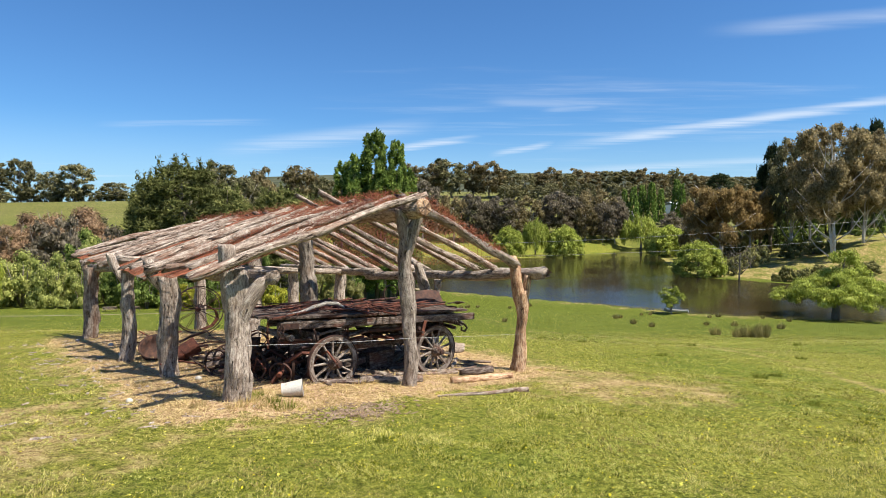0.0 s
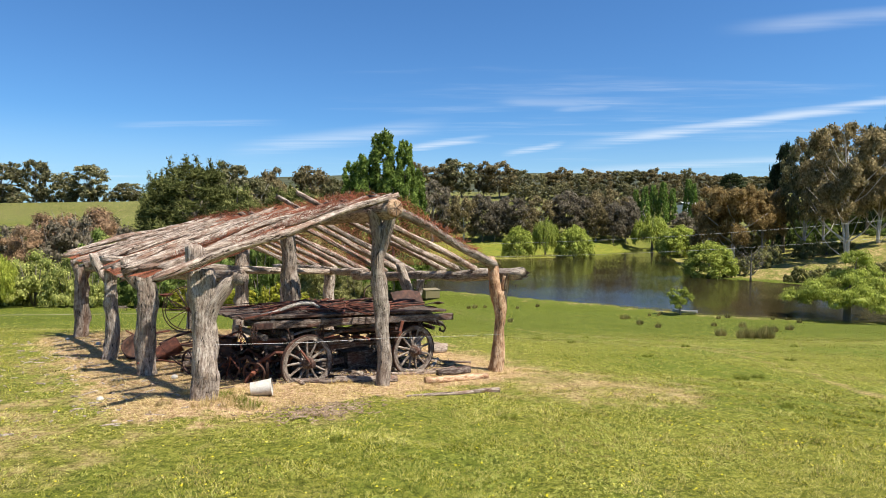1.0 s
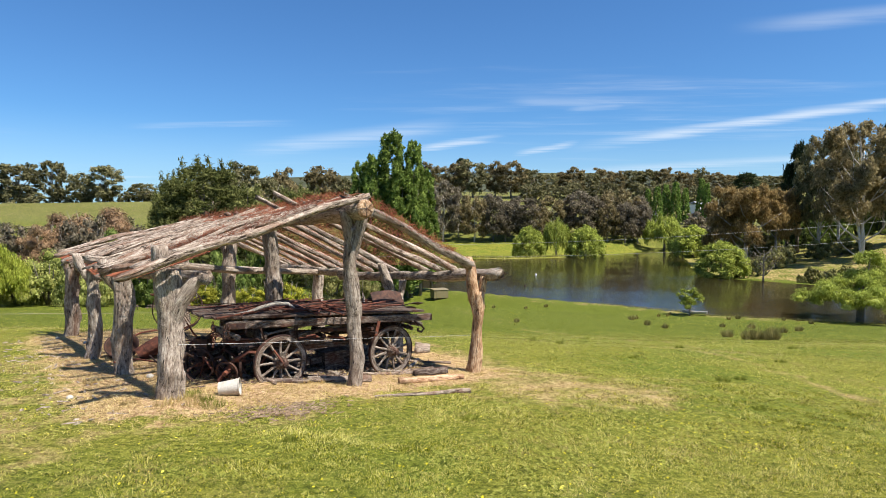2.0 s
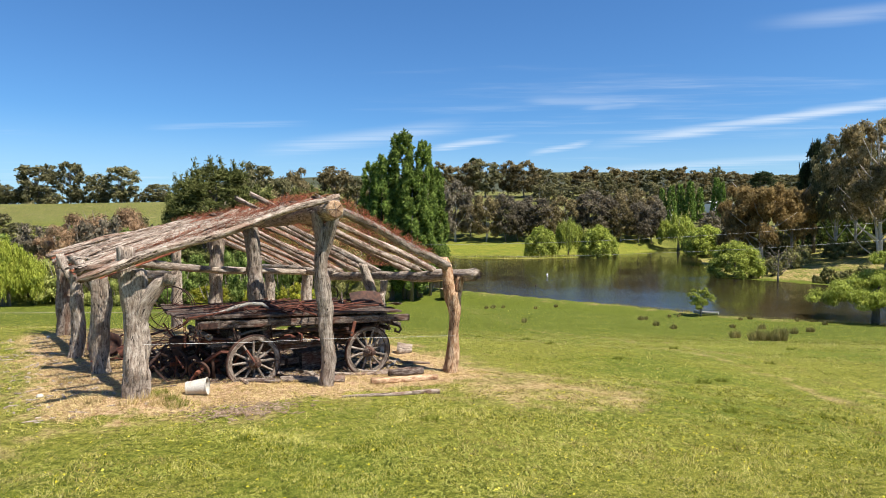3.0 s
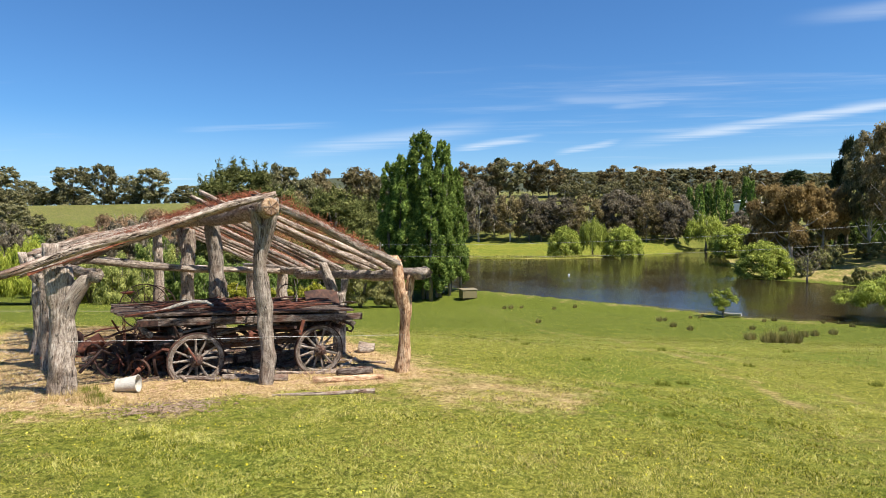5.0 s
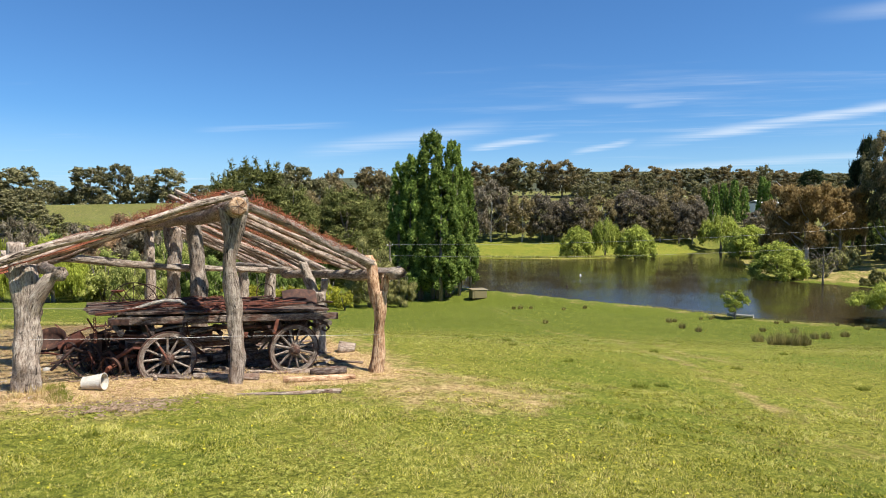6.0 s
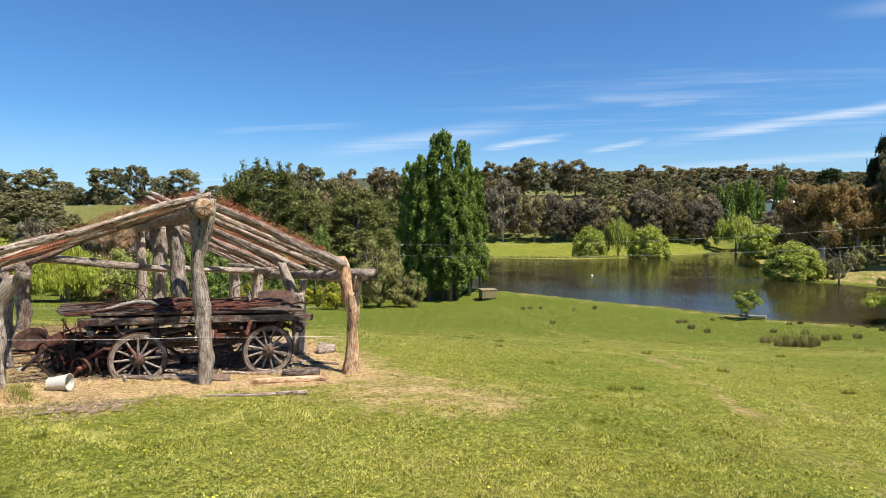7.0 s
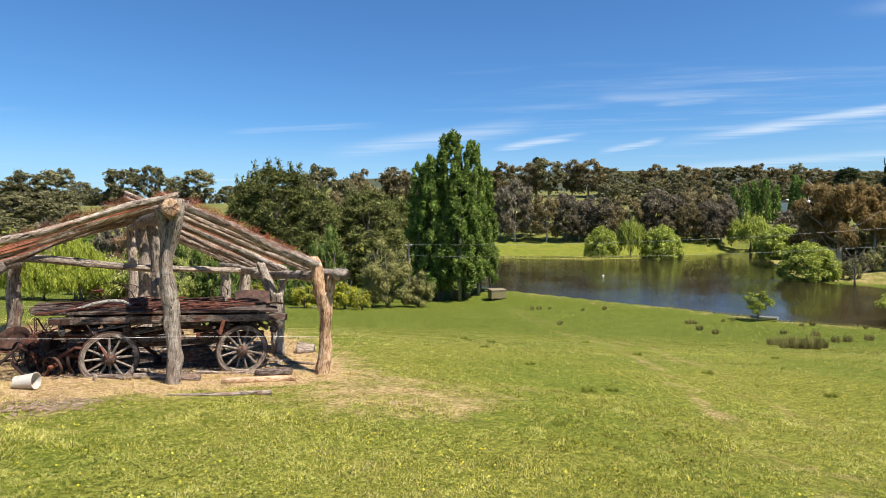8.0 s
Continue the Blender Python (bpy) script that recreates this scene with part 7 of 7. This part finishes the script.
# ---------------------------------------------------------------- tussocks and grass
def tussock(name, label, count, tall, wide, leaf, seed):
    rng = np.random.default_rng(seed)
    a, r = rng.random(count) * 6.28, wide * rng.random(count) ** 0.5
    base = np.stack([np.cos(a) * r * 0.6, np.sin(a) * r * 0.6, np.full(count, -0.03)], 1)
    tip = base + np.stack([np.cos(a + rng.normal(size=count)) * r * 0.45, np.sin(a + rng.normal(size=count)) * r * 0.45, tall * (0.35 + 0.65 * rng.random(count)) * (1 - 0.4 * r / wide)], 1)
    w = np.stack([-np.sin(a + 1), np.cos(a + 1), np.zeros(count)], 1) * (tall * 0.017)
    v = np.stack([base - w, base + w, tip], 1).reshape(-1, 3)
    ob = new(name, raw_mesh(name, v, np.arange(count * 3).reshape(-1, 3), leaf))
    return tagged(ob, label, "grass tuft", "tussocks in the paddock")


rush = tussock("rush_tussock", "brownish green rush tussock in the paddock", 420, 1.25, 0.8, RUSH_BLADE, 1)
SPOTS = [(23.7, 52.6, 0.9), (21.9, 44.7, 1.03), (22.4, 44.5, 0.99), (23.1, 43.9, 1.08), (26.3, 50.4, 0.9), (31.8, 60.9, 0.72), (33.6, 62.7, 0.72), (37.3, 66.7, 0.81), (34.1, 70.7, 0.81), (31.3, 71.8, 0.63), (24.6, 86.1, 0.81), (25.8, 88.0, 0.63), (22.9, 72.8, 0.72), (22.9, 66.3, 0.63), (4.5, 111.0, 0.9), (3.3, 109.7, 0.72), (6.4, 111.9, 0.63), (7.4, 72.9, 0.63), (15.9, 110.9, 0.72), (12.1, 109.4, 0.63), (38.2, 124.8, 0.54), (34.8, 100.6, 0.54), (44.1, 96.8, 0.81), (42.1, 95.4, 0.63), (50.5, 95.4, 0.63), (52.5, 91.6, 0.72), (52.4, 94.9, 0.54), (32.0, 97.5, 0.54), (33.7, 98.3, 0.54)]
first = True
for i, (x, y, s) in enumerate(SPOTS):
    m = pose(x, y, h(x, y), 0, 0, i * 77) @ Matrix.Diagonal((s * 0.85, s * 0.85, s * (1.05 + 0.03 * (i % 7)), 1))
    if first:
        rush.matrix_basis, first = m, False
    else:
        copy_thing(rush, m @ Matrix.Diagonal([1 / c for c in rush.scale] + [1]))
tuft = tussock("grass_tuft", "taller fresh green grass tuft in the paddock", 160, 0.28, 0.22, GRASS_BLADE, 2)
TUFTS = [(-3.2, 9.1, 0.74), (-2.91, 9.04, 0.76), (-2.56, 8.91, 0.86), (-2.33, 8.65, 1.02), (-2.92, 9.31, 0.79), (6.8, 13.1, 1.0), (7.3, 13.4, 0.8), (3.9, 24, 1.1), (5.6, 15.6, 0.8), (10, 17, 0.9), (9, 22, 1.0), (14, 24, 1.0), (-0.8, 7.3, 0.7), (1.4, 8.6, 0.8), (6.2, 10.2, 0.7), (12, 15, 0.9), (4.2, 18.5, 0.8), (-9, 9.5, 0.8), (2.0, 30, 1.2), (8, 34, 1.2)]
for i, (x, y, s) in enumerate(TUFTS):
    m = pose(x, y, h(x, y), 0, 0, i * 51) @ Matrix.Diagonal((s, s, s, 1))
    if i == 0:
        tuft.matrix_basis = m
    else:
        copy_thing(tuft, m @ Matrix.Diagonal([1 / c for c in tuft.scale] + [1]))
straw_tuft = tussock("straw_tuft", "dry straw-coloured grass tuft at the shed's foot", 130, 0.26, 0.2, STRAW_BLADE, 3)
DRY = [(-3.44, 9.27, 0.79), (-3.12, 9.22, 0.86), (-2.74, 9.02, 0.73), (-2.88, 8.78, 1.07), (-3.64, 9.47, 1.01), (-2.95, 8.45, 1.0), (-2.6, 8.6, 0.9), (-2.3, 8.55, 0.8), (-3.5, 8.5, 0.8), (-1.9, 8.7, 0.7), (-1.55, 10.75, 0.8), (-1.3, 10.9, 0.6), (-5.2, 10.3, 0.8), (-4.6, 11.4, 0.7), (0.3, 11.0, 0.6), (-0.9, 10.6, 0.5), (1.6, 12.2, 0.6)]
for i, (x, y, s) in enumerate(DRY):
    m = pose(x, y, h(x, y), 0, 0, i * 51) @ Matrix.Diagonal((s, s, s, 1))
    if i == 0:
        straw_tuft.matrix_basis = m
    else:
        copy_thing(straw_tuft, m @ Matrix.Diagonal([1 / c for c in straw_tuft.scale] + [1]))


def scatter(rng, n, d0, d1, power=0.6):
    """Places on the paddock, denser towards the camera's line."""
    e = 1 - power
    d = (d0 ** e + (d1 ** e - d0 ** e) * rng.random(n)) ** (1 / e)
    return rng.random(n) * 7 - 0.5 + d * (rng.random(n) * 1.9 - 1.0), d


def blades(name, label, x, y, tall, wide, leaf, rng, lie=0.5, lift=0.0):
    n = len(x)
    z = height(x, y)
    a = rng.random(n) * 6.283
    w = np.stack([np.cos(a), np.sin(a), np.zeros(n)], 1) * (wide / 2)[:, None]
    b = rng.random(n) * 6.283
    lean = tall * lie * rng.random(n)
    o = np.stack([x, y, z - 0.01 + lift], 1)
    tip = o + np.stack([np.cos(b) * lean, np.sin(b) * lean, tall], 1)
    v = np.stack([o - w, o + w, tip], 1).reshape(-1, 3)
    ob = new(name, raw_mesh(name, v, np.arange(n * 3).reshape(-1, 3), leaf))
    return tagged(ob, label, "grass", kind="stuff")


rng = np.random.default_rng(7)
x, y = (np.concatenate(q) for q in zip(scatter(rng, 560000, 4.0, 13.0, 0.9), scatter(rng, 200000, 12.5, 60, 1.3)))
bare = bare_patch(x, y) + 0.8 * (lumps(x, y, 0.7, 5) - 0.5) + 0.5 * (lumps(x, y, 0.25, 6) - 0.5)
dry = dry_patch(x, y) + 0.07 + 0.9 * (lumps(x, y, 0.8, 1) - 0.5) + 0.6 * (lumps(x, y, 0.28, 2) - 0.5) + 0.4 * (lumps(x, y, 3.5, 3) - 0.5) + 0.13
clump = lumps(x, y, 0.16, 8) * 0.6 + lumps(x, y, 0.42, 9) * 0.4
grow = rng.random(len(x))
keep = (bare < 0.5) & (grow > dry) & (clump > 0.2)
size = np.clip(y / 9, 0.7, 3) ** 0.3
tall = (0.012 + 0.075 * np.clip(clump - 0.24, 0, 1) ** 1.1) * (0.5 + 0.8 * rng.random(len(x))) * size
wide = 0.0095 * (0.6 + 0.6 * rng.random(len(x))) * (y / 7) ** 0.85
close = keep & (y < 12.5 + 3 * rng.random(len(x)))
blades("grass", "short sunlit green paddock grass", x[close], y[close], tall[close], wide[close], LAWN_BLADE, rng, 1.6)
keep_far = keep & ~close & (rng.random(len(x)) > smooth((y - 34) / 26))
blades("middle_grass", "short green paddock grass beyond the shed", x[keep_far], y[keep_far], tall[keep_far] * 0.9, wide[keep_far] * 0.9, FIELD_BLADE, rng, 1.2)
some = (~keep) & (bare < 0.95) & (clump > 0.22)
blades("dry_grass", "short dry straw-coloured grass", x[some], y[some], tall[some] * 0.6, wide[some] * 1.0, STRAW_BLADE, rng, 2.4)

# low broad-leaved weeds, in patches
x, y = scatter(rng, 15000, 4.2, 13.5, 1.02)
want = 0.55 * lumps(x, y, 1.6, 12) + 0.45 * lumps(x, y, 0.5, 13) + 0.26 * smooth((-x - 1) / 3)
k = (want > 0.66) & (bare_patch(x, y) < 0.35)
x, y = x[k], y[k]
n = len(x)
vs = []
for leaf in range(5):
    a = rng.random(n) * 6.283
    l = (0.012 + 0.018 * rng.random(n)) * (y / 8) ** 0.4
    z = height(x, y) + 0.012 + 0.03 * rng.random(n)
    d = np.stack([np.cos(a), np.sin(a), 0.25 + 0.5 * rng.random(n)], 1)
    sdw = np.stack([-np.sin(a), np.cos(a), np.zeros(n)], 1) * (l * 0.33)[:, None]
    o = np.stack([x, y, z], 1)
    vs.append(np.stack([o, o + d * (l * 0.6)[:, None] + sdw, o + d * (l * 1.15)[:, None] - np.array([0, 0, 0.01]), o + d * (l * 0.6)[:, None] - sdw], 1).reshape(-1, 3))
vs = np.concatenate(vs)
tagged(new("weeds", raw_mesh("weeds", vs, np.arange(len(vs)).reshape(-1, 4), WEED_LEAF)), "low broad-leaved weeds among the grass", "weeds", kind="stuff")
x, y = scatter(rng, 140000, 26, 135, 1.3)
k = (rng.random(len(x)) < smooth((y - 24) / 34)) & (lake_distance(x, y) > 0.5) & (rng.random(len(x)) > 1.5 * dry_patch(x, y))
x, y = x[k], y[k]
n = len(x)
blades("far_grass", "sunlit green paddock grass running down to the dam", x, y, (0.035 + 0.06 * rng.random(n)) * (y / 60) ** 0.4, 0.055 * (0.6 + 0.8 * rng.random(n)) * (y / 60), DAM_BLADE, rng, 1.4)
x = rng.random(84000) * 15 - 11.5
y = rng.random(84000) * 13 + 7.5
k = (bare_patch(x, y) + 0.2 * rng.random(len(x)) > 0.5)
x, y = x[k], y[k]
n = len(x)
blades("loose_straw", "loose dry straw strewn on the bare earth", x, y, (0.015 + 0.04 * rng.random(n)) * (0.6 + 1.3 * lumps(x, y, 0.3, 21) ** 2), 0.009 + 0.009 * rng.random(n), STRAW_BLADE, rng, 4.0, 0.008)
x, y = scatter(rng, 5600, 4.5, 20, 1.1)
cl = 0.5 + 0.35 * wave(x, y, 0.7, 4) + 0.35 * wave(x, y, 1.9, 2) + 0.25 * (x < 0)
k = (rng.random(len(x)) < cl * 0.75) & (bare_patch(x, y) < 0.3)
x, y = x[k], y[k]
n = len(x)
z = height(x, y) + 0.035 + 0.06 * rng.random(n)
r = 0.006 + 0.008 * rng.random(n)
ang = np.arange(6) * math.pi / 3
tilt = rng.normal(size=(n, 2)) * 0.35
px = x[:, None] + np.cos(ang) * r[:, None]
py = y[:, None] + np.sin(ang) * r[:, None]
pz_ = z[:, None] + np.cos(ang) * r[:, None] * tilt[:, :1] + np.sin(ang) * r[:, None] * tilt[:, 1:]
tagged(new("flowers", raw_mesh("flowers", np.stack([px, py, pz_], -1).reshape(-1, 3), np.arange(n * 6).reshape(-1, 6), FLOWER)), "small yellow flowers in the grass", "flowers", kind="stuff")

# reeds and rank grass along the water's edge
for name, label, edge, count, tall_, leaf_ in (("shore_reeds", "pale rank grass along the far shore", [(-28, 217), (-13, 239.6), (0, 240.6), (22, 240.6), (46, 252.6)], 5200, 1.5, FIELD_BLADE),
                                               ("shore_rushes", "brown-green rushes fringing the near shore", [(27, 112.0), (35, 105.6), (41.3, 100.0), (50, 97.4), (57, 94.7), (66, 92.9), (80, 89.4)], 2600, 0.55, RUSH_BLADE)):
    pts = np.array(edge, float)
    leg = np.linalg.norm(np.diff(pts, axis=0), axis=1)
    run = np.concatenate([[0], np.cumsum(leg)])
    q = rng.random(count) * run[-1]
    x = np.interp(q, run, pts[:, 0]) + rng.normal(size=count) * 0.5
    y = np.interp(q, run, pts[:, 1]) + rng.normal(size=count) * 0.5
    blades(name, label, x, y, tall_ * (0.35 + 0.65 * lumps(x, y, 2.5, 31)) * (0.6 + 0.5 * rng.random(count)), np.full(count, 0.09 if tall_ > 1 else 0.05), leaf_, rng, 0.4)
